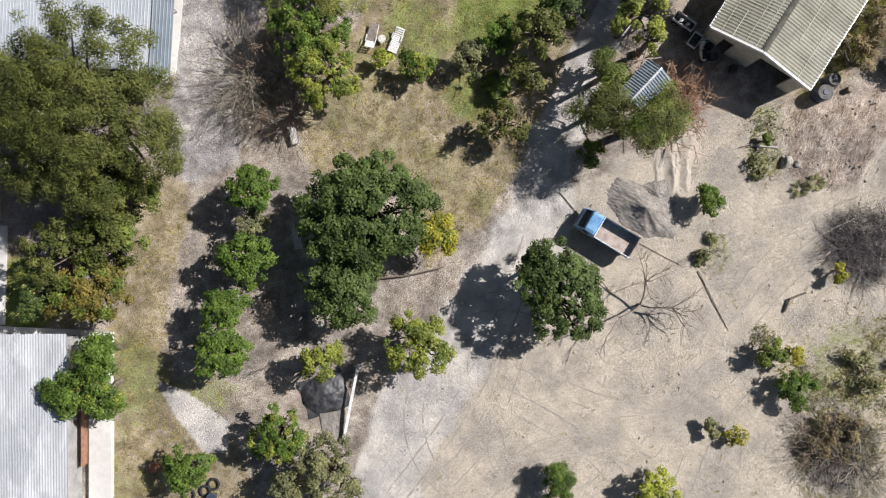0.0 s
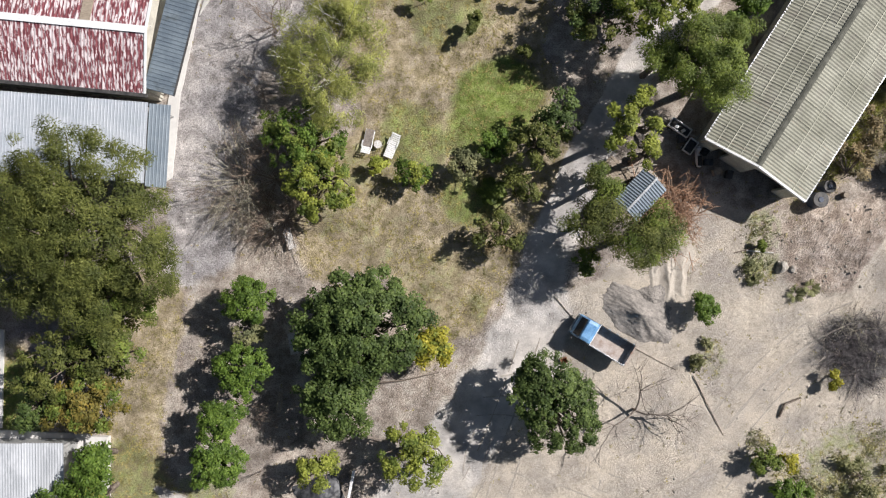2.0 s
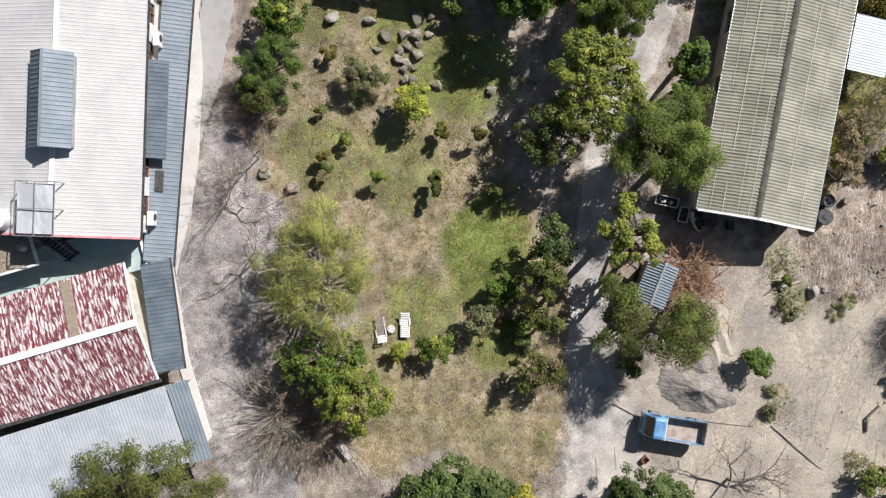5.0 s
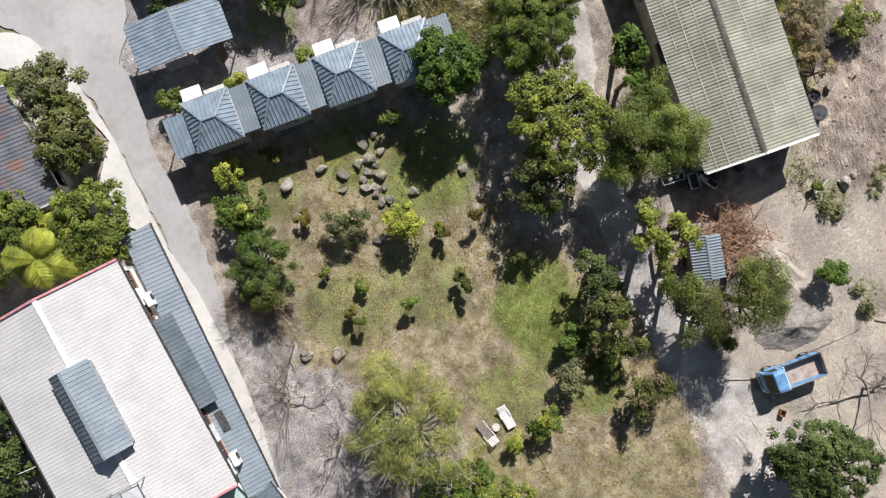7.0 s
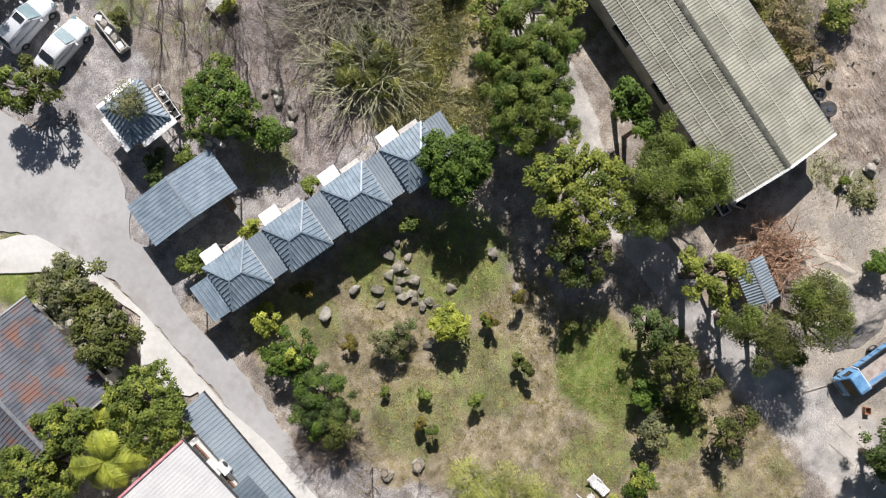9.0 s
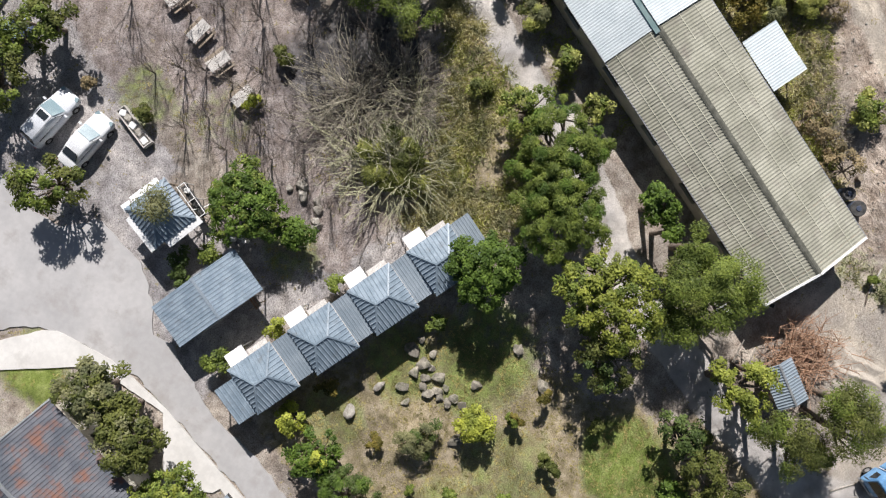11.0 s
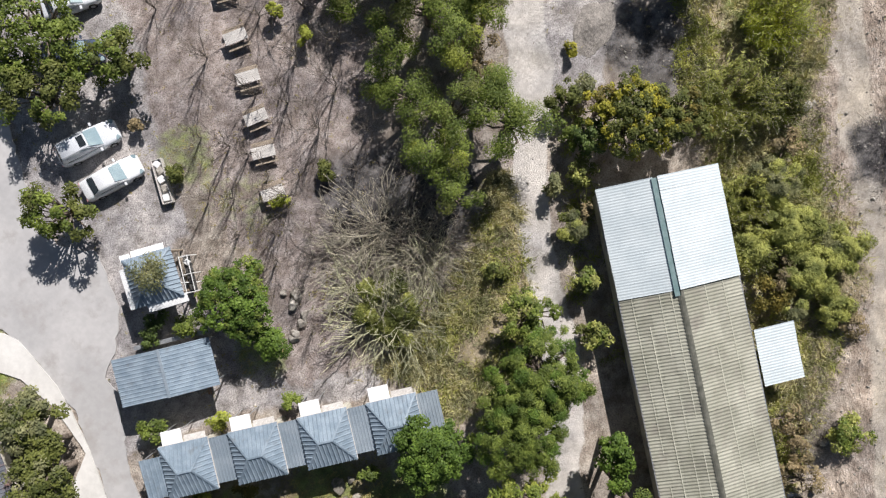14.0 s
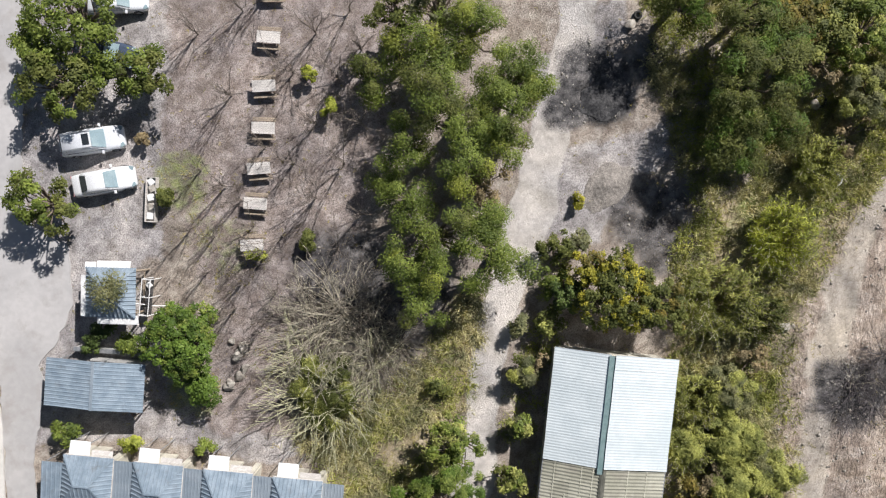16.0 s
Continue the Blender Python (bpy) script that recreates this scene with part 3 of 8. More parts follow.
road_pts = [(-14.35, 32.78), (-10.01, 37.64), (-7.95, 40.82), (-5.65, 45.01), (-4.32, 48.77), (-0.85, 53.35), (-0.80, 54.72), (1.58, 55.90), (3.62, 57.72), (5.44, 61.50), (3.76, 64.20), (4.17, 67.26), (7.99, 73.70), (12.16, 81.25), (16.29, 90.08), (5.19, 95.67), (-5.39, 75.74), (-4.32, 72.60), (-6.10, 67.37), (-3.49, 62.66), (-3.38, 59.11), (-4.21, 54.25), (-6.14, 49.79), (-9.12, 43.50), (-15.02, 34.32)]
sheet("road", road_pts, 0.09, CONCRETE, "worn grey concrete lane and dusty parking apron", "road", 0.28)
strip_pts = [(-7.77, 67.56), (-3.71, 62.34), (-3.25, 61.19), (-3.62, 56.75), (-5.30, 51.74), (-7.40, 47.43), (-9.31, 43.42), (-10.43, 39.82), (-13.17, 33.78), (-15.46, 29.69), (-18.26, 25.81), (-16.43, 31.28), (-18.23, 26.64), (-19.77, 19.38), (-20.35, 13.36), (-21.34, 12.77), (-20.63, 19.43), (-18.71, 26.27), (-9.11, 45.78), (-9.57, 46.13), (-10.65, 49.65), (-5.65, 51.81), (-4.87, 55.76), (-5.16, 59.02), (-9.11, 66.98)]
sheet("pavement", strip_pts, 0.14, PATH, "bright bare concrete strip beside the lane", "pavement", 0.05)
sheet("pavement", [(-38.94, -5.64), (-26.53, -6.20), (-26.71, -7.71), (-38.94, -7.06)], 0.16, PATH, "pale concrete ledge along the zinc roofed building", "pavement", 0.03)
sheet("pavement", [(-36.35, 1.98), (-33.17, 1.77), (-33.34, -5.77), (-36.35, -5.77)], 0.12, PATH, "narrow pale paving beside the small lawn", "pavement", 0.03)


# ---- roofs and buildings ----
def ribs(a, b, c, d, pitch, rise, mat, parent, name="roof_slope", label="", thick=0.03):
    """A ribbed metal slope: eave a-b, top d-c; ribs run up the slope, clipped at the hips."""
    a, b, c, d = (Vector(p) for p in (a, b, c, d))
    u = (b - a).normalized()
    width = (b - a).length
    nrm = u.cross((d - a) if (d - a).length > 1e-6 else (c - a)).normalized()
    v = nrm.cross(u)
    dl, cl, top = (d - a).dot(u), (c - a).dot(u), (d - a).dot(v)

    def reach(s):
        k = 1.0
        if dl > 1e-4 and s < dl:
            k = min(k, s / dl)
        if width - cl > 1e-4 and s > cl:
            k = min(k, (width - s) / (width - cl))
        return top * max(0.0, k)

    n = max(2, round(width / pitch))
    stops = sorted({round(i * width / n + o * width / n, 5) for i in range(n) for o in (0, 0.12, 0.24, 0.36)} | {width})
    verts, faces = [], []
    for s in stops:
        ph = (s / width * n) % 1
        h = rise if 0.1 < ph < 0.3 else 0.0
        for q in (0.0, reach(s)):
            verts += [a + u * s + v * q + nrm * h, a + u * s + v * q - nrm * thick]
    for k in range(len(stops) - 1):
        i, j = 4 * k, 4 * k + 4
        faces += [(i, j, j + 2, i + 2), (i + 1, i + 3, j + 3, j + 1), (i, i + 1, j + 1, j), (i + 2, j + 2, j + 3, i + 3)]
    e = 4 * (len(stops) - 1)
    faces += [(0, 2, 3, 1), (e, e + 1, e + 3, e + 2)]
    return mesh_object(name, verts, faces, mat, parent, label)


def beam(name, a, b, w, h, mat, parent, label="", bevel=0.012):
    """A square-edged bar from a to b."""
    a, b = Vector(a), Vector(b)
    bm = bmesh.new()
    turn = (b - a).to_track_quat("X", "Z").to_matrix().to_4x4()
    slab(bm, (b - a).length, w, h, Matrix.Translation((a + b) / 2) @ turn @ Matrix.Translation((0, 0, -h / 2)), bevel)
    return part(name, bm, mat, parent, label)


def wall(name, a, b, z0, z1, t, mat, parent, label="", holes=(), peak=None):
    """A wall from a to b (x, y) of thickness t, with real openings (from, to, bottom, top) cut through it; peak: a gable's top."""
    a, b = Vector((*a, 0)), Vector((*b, 0))
    length = (b - a).length
    xs = sorted({0, length, length / 2} | {v for h in holes for v in h[:2]})
    zs = sorted({z0, z1} | {v for h in holes for v in h[2:]})
    bm = bmesh.new()
    for x0, x1 in zip(xs, xs[1:]):
        for q0, q1 in zip(zs, zs[1:]):
            mx, mz = (x0 + x1) / 2, (q0 + q1) / 2
            if any(h[0] < mx < h[1] and h[2] < mz < h[3] for h in holes):
                continue
            slab(bm, x1 - x0, t, q1 - q0, Matrix.Translation((mx, 0, q0)))
    if peak:
        p = [bm.verts.new((x, y, z)) for y in (-t / 2, t / 2) for x, z in ((0, z1), (length, z1), (length / 2, peak))]
        for f in ((0, 1, 2), (5, 4, 3), (0, 3, 4, 1), (1, 4, 5, 2), (2, 5, 3, 0)):
            bm.faces.new([p[i] for i in f])
    ang = math.atan2((b - a).y, (b - a).x)
    bmesh.ops.transform(bm, matrix=Matrix.Translation(a) @ pose(0, 0, 0, 0, 0, math.degrees(ang)), verts=bm.verts[:])
    bmesh.ops.remove_doubles(bm, verts=bm.verts[:], dist=0.0005)
    return part(name, bm, mat, parent, label)


def corrugated(width, length, waves, rise, mat, name="sheet"):
    """One roofing sheet, corrugations along y, lower edge at y = 0; mesh only."""
    n = waves * 4
    verts, faces = [], []
    for i in range(n + 1):
        x = (i / n - 0.5) * width
        z = rise * 0.5 * math.cos(i / n * waves * 2 * math.pi)
        verts += [(x, 0, z), (x, length, z)]
    for i in range(n):
        faces.append((2 * i, 2 * i + 2, 2 * i + 3, 2 * i + 1))
    me = bpy.data.meshes.new(name)
    me.from_pydata(verts, [], faces)
    me.polygons.foreach_set("use_smooth", [True] * len(faces))
    me.materials.append(mat)
    return me


def sheeted(parent, start, u, v, nu, nv, mat, waves, rise, name="roof_sheet", lap=0.12, rng=None, slip=0.02):
    """Courses of roofing sheets on a plane: start at the eave, u along it, v up the slope."""
    start, u, v = Vector(start), Vector(u), Vector(v)
    w, h = u.length / nu, v.length / nv
    un, vn = u.normalized(), v.normalized()
    nn = un.cross(vn)
    me = corrugated(w + 0.002, h + lap, waves, rise, mat, name)
    rng = rng or random.Random(7)
    for j in range(nv):
        for i in range(nu):
            p = start + un * (w * (i + 0.5)) + vn * (h * j - lap * 0.5 + rng.uniform(-slip, slip)) + nn * 0.008 * j
            tilt = vn + nn * (-0.008 / h)
            x = un + vn * rng.uniform(-0.006, 0.006)
            m = Matrix((x.normalized(), tilt.normalized(), nn)).transposed().to_4x4()
            ob = new(name, me)
            ob.parent = parent
            ob.matrix_basis = Matrix.Translation(p) @ m


# long shed: 28 m x 8.45 m, old fibre-cement roof with a new white end; the ridge lies off the middle
SHED_L, SHED_E, SHED_R = 28.0, 3.0, 3.95
HALF = {-1: 4.48, 1: 3.95}
shed = thing("shed", pose(30.05, 25.68, 0, 0, 0, 57.7), "long gabled shed with weathered roof and white sheeted end", "shed")
hl = SHED_L / 2
wl, wn_, wp = hl - 0.35, -HALF[-1] + 0.35, HALF[1] - 0.35
JOIN = 6.3
wall("wall", (-wl, wn_), (wl, wn_), 0, SHED_E - 0.12, 0.2, WALL_CREAM, shed, "", [(3 + 5 * k, 4.8 + 5 * k, 1.0, 2.1) for k in range(5)])
wall("wall", (wl, wp), (-wl, wp), 0, SHED_E - 0.12, 0.2, WALL_CREAM, shed, "", [(2.5 + 5 * k, 4.3 + 5 * k, 1.0, 2.1) for k in range(5)])
wall("wall", (-wl, wp - 0.1), (-wl, wn_ + 0.1), 0, SHED_E - 0.12, 0.2, WALL_CREAM, shed, "stained cream gable wall with an open bay", [(3.9, 6.6, 0.0, 2.5), (1.0, 1.9, 0.0, 2.0)], SHED_R - 0.2)
wall("wall", (wl, wn_ + 0.1), (wl, wp - 0.1), 0, SHED_E - 0.12, 0.2, WALL_CREAM, shed, "", [], SHED_R - 0.2)
for side in (-1, 1):
    hw = HALF[side]
    up = Vector((0, -side * (hw - 0.2), (SHED_R - SHED_E) * (hw - 0.2) / hw))
    a, b = (-hl, JOIN) if side < 0 else (JOIN, -hl)
    sheeted(shed, (a, side * hw, SHED_E), (b - a, 0, 0), up, 14, 4, ROOF_FIBRE, 6, 0.07, rng=random.Random(3 + side))
    for j, share in enumerate((0.3, 0.62) if side < 0 else (0.2, 0.42, 0.68, 0.88)):
        q = Vector((0, side * hw, SHED_E)) + up * share + Vector((0, 0, 0.046))
        for i in range(9):
            x0, step = -hl + (JOIN + hl) * i / 9, (JOIN + hl) / 9
            if (i * 5 + j * 3 + side) % 7 != 2:
                beam("lap_seam", q + Vector((x0, 0, 0)), q + Vector((x0 + step - 0.03, 0, 0)), 0.055 if j % 2 else 0.04, 0.006, SEAM, shed, bevel=0)
    a, b = (JOIN - 0.1, hl + 0.08) if side < 0 else (hl + 0.08, JOIN - 0.1)
    lift = 0.16 if side < 0 else 0.08
    sheeted(shed, (a, side * (hw + 0.04), SHED_E + lift), (b - a, 0, 0), up * (1.05 if side < 0 else 0.97), 8, 1, ROOF_NEW, 5, 0.024, "white_roof_sheet")
ridge_verts = []
for x in (-hl, JOIN - 0.1):
    ridge_verts += [(x, -0.2, SHED_R + 0.02), (x, -0.06, SHED_R + 0.08), (x, 0.08, SHED_R + 0.08), (x, 0.22, SHED_R + 0.02)]
mesh_object("ridge_cap", ridge_verts, [(0, 4, 5, 1), (1, 5, 6, 2), (2, 6, 7, 3)], RIDGE_DARK, shed, "dark grey-green ridge capping")
beam("ridge_flashing", (JOIN - 0.5, 0.22, SHED_R + 0.05), (hl, 0.22, SHED_R + 0.05), 0.44, 0.06, RIDGE_TEAL, shed, "teal grey strip along the white end's ridge")
for side in (-1, 1):
    hw = HALF[side]
    beam("barge_board", (-hl - 0.02, side * (hw + 0.02), SHED_E - 0.02), (-hl - 0.02, 0, SHED_R), 0.16, 0.22, WHITE, shed, "white painted barge board")
    beam("gutter", (-hl, side * (hw + 0.06), SHED_E - 0.08), (hl, side * (hw + 0.06), SHED_E - 0.08), 0.12, 0.1, STEEL, shed)
    for k in range(9):
        x = -hl + 0.6 + k * (SHED_L - 1.2) / 8
        beam("rafter", (x, side * (hw - 0.2), SHED_E - 0.06), (x, side * 0.3, SHED_R - 0.14), 0.1, 0.14, WOOD, shed)

leanto = thing("lean_to", pose(35.55, 22.25, 0, 0, 0, 57.7), "small bright white sheet roof on posts beside the shed", "shelter")
sheeted(leanto, (-2.05, -1.45, 2.15), (4.1, 0, 0), (0, 2.9, 0.3), 4, 1, ROOF_NEW, 5, 0.03, "white_roof_sheet")
for x in (-1.85, 1.85):
    for y, z in ((-1.25, 2.12), (1.3, 2.38)):
        bm = bmesh.new()
        part("post", rod(bm, (x, y, 0), (x, y, z), 0.05), STEEL, leanto)
    beam("rafter", (x, -1.4, 2.08), (x, 1.4, 2.36), 0.07, 0.1, WOOD, leanto)


# row of cabins under hipped blue roofs
def cabin():
    c = thing("cabin", Matrix(), "small cabin under a hipped blue-grey metal roof", "cabin", "row of cabins")
    hx, hy, e, r, k = 1.74, 1.86, 3.15, 3.98, 0.5
    wall("wall", (-1.5, -1.5), (1.5, -1.5), 0, e, 0.14, WALL_CREAM, c, "", [(1.0, 2.0, 1.0, 2.0)])
    wall("wall", (1.5, 1.43), (-1.5, 1.43), 0, e, 0.14, WALL_CREAM, c, "", [(0.4, 1.3, 0.0, 2.0)])
    wall("wall", (1.5, -1.43), (1.5, 1.36), 0, e, 0.14, WALL_CREAM, c)
    wall("wall", (-1.5, 1.36), (-1.5, -1.43), 0, e, 0.14, WALL_CREAM, c)
    ra, rb = (-k, 0, r), (k, 0, r)
    sw, se, ne, nw = (-hx, -hy, e), (hx, -hy, e), (hx, hy, e), (-hx, hy, e)
    ribs(sw, se, rb, ra, 0.3, 0.048, ROOF_BLUE, c)
    ribs(se, ne, rb, rb, 0.3, 0.048, ROOF_BLUE, c)
    ribs(ne, nw, ra, rb, 0.3, 0.048, ROOF_BLUE, c)
    ribs(nw, sw, ra, ra, 0.3, 0.048, ROOF_BLUE, c)
    for p, q in ((sw, ra), (se, rb), (ne, rb), (nw, ra), (ra, rb)):
        beam("ridge_cap", Vector(p) + Vector((0, 0, 0.03)), Vector(q) + Vector((0, 0, 0.03)), 0.14, 0.05, ROOF_BLUE, c)
    for p, q in ((sw, se), (se, ne), (ne, nw), (nw, sw)):
        beam("fascia", Vector(p) - Vector((0, 0, 0.1)), Vector(q) - Vector((0, 0, 0.1)), 0.05, 0.13, WOOD_PALE, c)
    bm = bmesh.new()
    slab(bm, 1.45, 0.95, 0.07, pose(-0.78, hy + 0.46, 2.85, -6), 0.02)
    part("canopy", bm, WHITE, c, "white sheet canopy at the eave")
    bm = bmesh.new()
    slab(bm, 1.5, 0.4, 0.06, pose(0.8, hy + 0.18, 2.8, -6), 0.02)
    part("canopy", bm, WOOD_PALE, c, "narrow pale sheet canopy")
    for x in (-1.42, -0.14):
        bm = bmesh.new()
        part("post", rod(bm, (x, hy + 0.8, 0), (x, hy + 0.8, 2.84), 0.035), STEEL, c)
    ribs((hx - 0.05, -1.6, 2.85), (hx + 1.52, -1.6, 2.85), (hx + 1.52, 1.7, 3.05), (hx - 0.05, 1.7, 3.05), 0.24, 0.03, ROOF_AWN, c, "link_roof", "slate link roof between cabins")
    return c


first = cabin()
first.matrix_world = pose(0.5, 45.7, 0, 0, 0, -31.6)
for x, y in ((4.65, 43.05), (8.81, 40.41), (12.96, 37.77)):
    copy_thing(first, pose(x, y, 0, 0, 0, -31.6))
link = thing("porch_roof", pose(0.5, 45.7, 0, 0, 0, -31.6), "ribbed blue-grey porch roof at the end of the cabins", "roof")
ribs((-3.35, -1.7, 2.85), (-1.72, -1.7, 2.85), (-1.72, 1.2, 3.05), (-3.35, 1.2, 3.05), 0.3, 0.048, ROOF_BLUE, link)
for y in (-1.6, 1.1):
    bm = bmesh.new()
    part("post", rod(bm, (-3.2, y, 0), (-3.2, y, 2.87 if y < 0 else 3.03), 0.05), STEEL, link)
for x, y in ((9.0, 38.15), (7.0, 39.5), (4.8, 40.85), (0.3, 43.75)):
    lamp = thing("wall_lamp", pose(x, y, 2.75, 0, 0, -32), "thin white lamp bracket on the cabin eave", "lamp", "cabin lamps")
    beam("bracket", (0, 0, 0), (0, 0.3, 0.08), 0.03, 0.03, WHITE, lamp)
    beam("lamp_head", (-0.13, 0.0, 0.0), (0.13, 0.0, 0.0), 0.07, 0.06, WHITE, lamp)

# open carport with a low gable
cp = thing("carport", pose(3.85, 51.6, 0, 0, 0, -30.8), "open carport with a low blue-grey ribbed gable roof", "carport")
ribs((0.02, -1.72, 3.0), (0.02, 1.72, 3.0), (-3.52, 1.72, 2.6), (-3.52, -1.72, 2.6), 0.26, 0.03, ROOF_BLUE, cp).data.flip_normals()
ribs((-0.02, 1.72, 3.0), (-0.02, -1.72, 3.0), (3.52, -1.72, 2.6), (3.52, 1.72, 2.6), 0.26, 0.03, ROOF_BLUE, cp).data.flip_normals()
beam("ridge_cap", (0, -1.74, 3.04), (0, 1.74, 3.04), 0.2, 0.06, ROOF_AWN, cp)
for x in (-3.1, 0, 3.1):
    for y in (-1.45, 1.45):
        bm = bmesh.new()
        part("post", rod(bm, (x, y, 0), (x, y, 2.6 + (0.36 if x == 0 else 0.03)), 0.06), STEEL, cp)
for y in (-1.45, 1.45):
    for s in (-1, 1):
        beam("rafter", (s * 3.2, y, 2.52), (0, y, 2.9), 0.07, 0.12, STEEL_DARK, cp)
wall("back_wall", (-1.2, 1.4), (3.0, 1.4), 0, 1.1, 0.12, WALL_GREY, cp)
kerb = thing("low_wall", pose(4.9, 53.35, 0, 0, 0, -30.8), "low grey block wall behind the carport", "wall")
wall("blockwork", (-2.6, 0), (2.9, 0), 0, 0.7, 0.25, WALL_GREY, kerb)
beam("coping", (-2.65, 0, 0.73), (2.95, 0, 0.73), 0.32, 0.07, STEEL, kerb)
shelf = thing("shelf_rack", pose(9.55, 55.6, 0, 0, 0, -31.5), "pale pole rack with dark and white tubs", "rack")
for y in (-1.3, 0.0, 1.3):
    for x in (-0.3, 0.3):
        bm = bmesh.new()
        part("post", rod(bm, (x, y, 0), (x, y, 1.9), 0.035), WHITE, shelf)
    beam("cross_bar", (-0.3, y, 1.85), (0.3, y, 1.85), 0.05, 0.05, WHITE, shelf)
for x in (-0.3, 0.3):
    beam("rail", (x, -1.35, 1.88), (x, 1.35, 1.88), 0.05, 0.05, WHITE, shelf)
beam("board", (0, -1.3, 1.2), (0, 1.3, 1.2), 0.55, 0.04, STEEL_DARK, shelf)
for k in range(4):
    tub = thing("tub", shelf.matrix_world @ pose(0.02, -0.95 + 0.6 * k, 1.22, 0, 0, 15 * k), "small plastic tub on the rack", "tub", "rack tubs")
    bm = bmesh.new()
    part("bowl", slab(bm, 0.34, 0.4, 0.24, pose(0, 0, 0), 0.04), PLASTIC_WHITE if k == 3 else STEEL_DARK, tub)
rack = thing("timber_rack", pose(5.03, 49.51, 0, 0, 0, -30.8), "red-brown timber rack leaning at the carport end", "rack")
for k in range(5):
    beam("plank", (-0.3 + 0.15 * k, -1.3, 0.5 + 0.2 * k), (-0.3 + 0.15 * k, 1.3, 0.5 + 0.2 * k), 0.18, 0.05, WOOD_RED if k % 2 else WOOD, rack)
for x in (-0.45, 0.45):
    for y in (-1.1, 1.1):
        beam("post", (x, y, 0), (x, y, 1.6), 0.08, 0.08, WOOD, rack)
counter = thing("counter", pose(2.26, 50.94, 0, 0, 0, -30.8), "low pale counter bench under the carport edge", "counter")
bm = bmesh.new()
part("top", slab(bm, 2.2, 0.6, 0.08, pose(0, 0, 0.82), 0.02), WOOD_PALE, counter)
for x in (-0.95, 0.95):
    bm = bmesh.new()
    part("support", slab(bm, 0.12, 0.5, 0.82, pose(x, 0, 0), 0.01), WALL_GREY, counter)

# open pavilion with pale eave sheets
pv = thing("pavilion", pose(7.95, 56.9, 0, 0, 0, -28), "open pavilion, hipped blue roof, white eave sheets", "pavilion")
hx, hy, e, r, k = 1.75, 1.75, 2.7, 3.75, 0.02
sw, se, ne, nw, ra, rb = (-hx, -hy, e), (hx, -hy, e), (hx, hy, e), (-hx, hy, e), (-k, 0, r), (k, 0, r)
for f in ((sw, se, rb, ra), (se, ne, rb, rb), (ne, nw, ra, rb), (nw, sw, ra, ra)):
    ribs(*f, 0.3, 0.065, ROOF_BLUE, pv)
for p, q in ((sw, ra), (se, rb), (ne, rb), (nw, ra), (ra, rb)):
    beam("hip_cap", Vector(p) + Vector((0, 0, 0.03)), Vector(q) + Vector((0, 0, 0.03)), 0.14, 0.05, ROOF_BLUE, pv)
for cx, cy, sx, sy, a in ((0.45, -hy - 0.2, 2.9, 0.62, (8, 0)), (-hx - 0.18, -0.3, 0.55, 2.9, (0, -8)), (0.1, hy + 0.15, 2.3, 0.6, (-14, 4)), (-1.55, hy + 0.05, 0.7, 0.6, (-5, 12))):
    bm = bmesh.new()
    slab(bm, sx, sy, 0.05, pose(cx, cy, e - 0.16, *a), 0.015)
    part("eave_sheet", bm, WHITE, pv, "weathered white eave sheet")
for x in (-1.5, 1.5):
    for y in (-1.5, 1.5):
        bm = bmesh.new()
        part("post", rod(bm, (x, y, 0), (x, y, e + 0.05), 0.08), WOOD, pv)
for a, b in (((-1.5, -1.5), (1.5, -1.5)), ((1.5, -1.5), (1.5, 1.5)), ((-1.5, 1.5), (1.5, 1.5))):
    beam("rail", (*a, 0.8), (*b, 0.8), 0.08, 0.08, WOOD, pv)
pole = thing("leaning_pole", pose(9.38, 54.70, 0), "bent white pole propped against the pavilion eave", "pole")
bm = bmesh.new()
rod(bm, (-1.2, 1.4, 2.6), (0, 0.2, 0.9), 0.035)
part("upper_length", bm, WHITE, pole)
bm = bmesh.new()
part("lower_length", rod(bm, (0, 0.2, 0.9), (1.0, -0.4, 0.0), 0.035), WHITE, pole)

# white two-storey building with its slate-blue awning
WL, WW, WE, WR = 17.2, 11.2, 5.2, 6.2
wb = thing("house", pose(-19.35, 38.6, 0, 0, 0, 66.2), "two-storey house with a white ribbed roof and faded red trim", "house")
a, b = WL / 2, WW / 2
wall("wall", (-a + 0.4, -b + 0.4), (a - 0.4, -b + 0.4), 0, WE - 0.1, 0.2, WHITE, wb, "white rendered wall with windows", [(1.2 + 2.7 * k, 2.6 + 2.7 * k, 3.3, 4.5) for k in range(6)])
wall("wall", (a - 0.4, b - 0.4), (-a + 0.4, b - 0.4), 0, WE - 0.1, 0.2, WHITE, wb)
wall("wall", (-a + 0.4, b - 0.5), (-a + 0.4, -b + 0.5), 0, WE - 0.1, 0.2, WALL_GREEN, wb, "pale green gable wall", [(2.0, 3.2, 3.2, 4.4), (7.2, 8.4, 3.2, 4.4)], WR - 0.1)
wall("wall", (a - 0.4, -b + 0.5), (a - 0.4, b - 0.5), 0, WE - 0.1, 0.2, WHITE, wb, "", [], WR - 0.1)
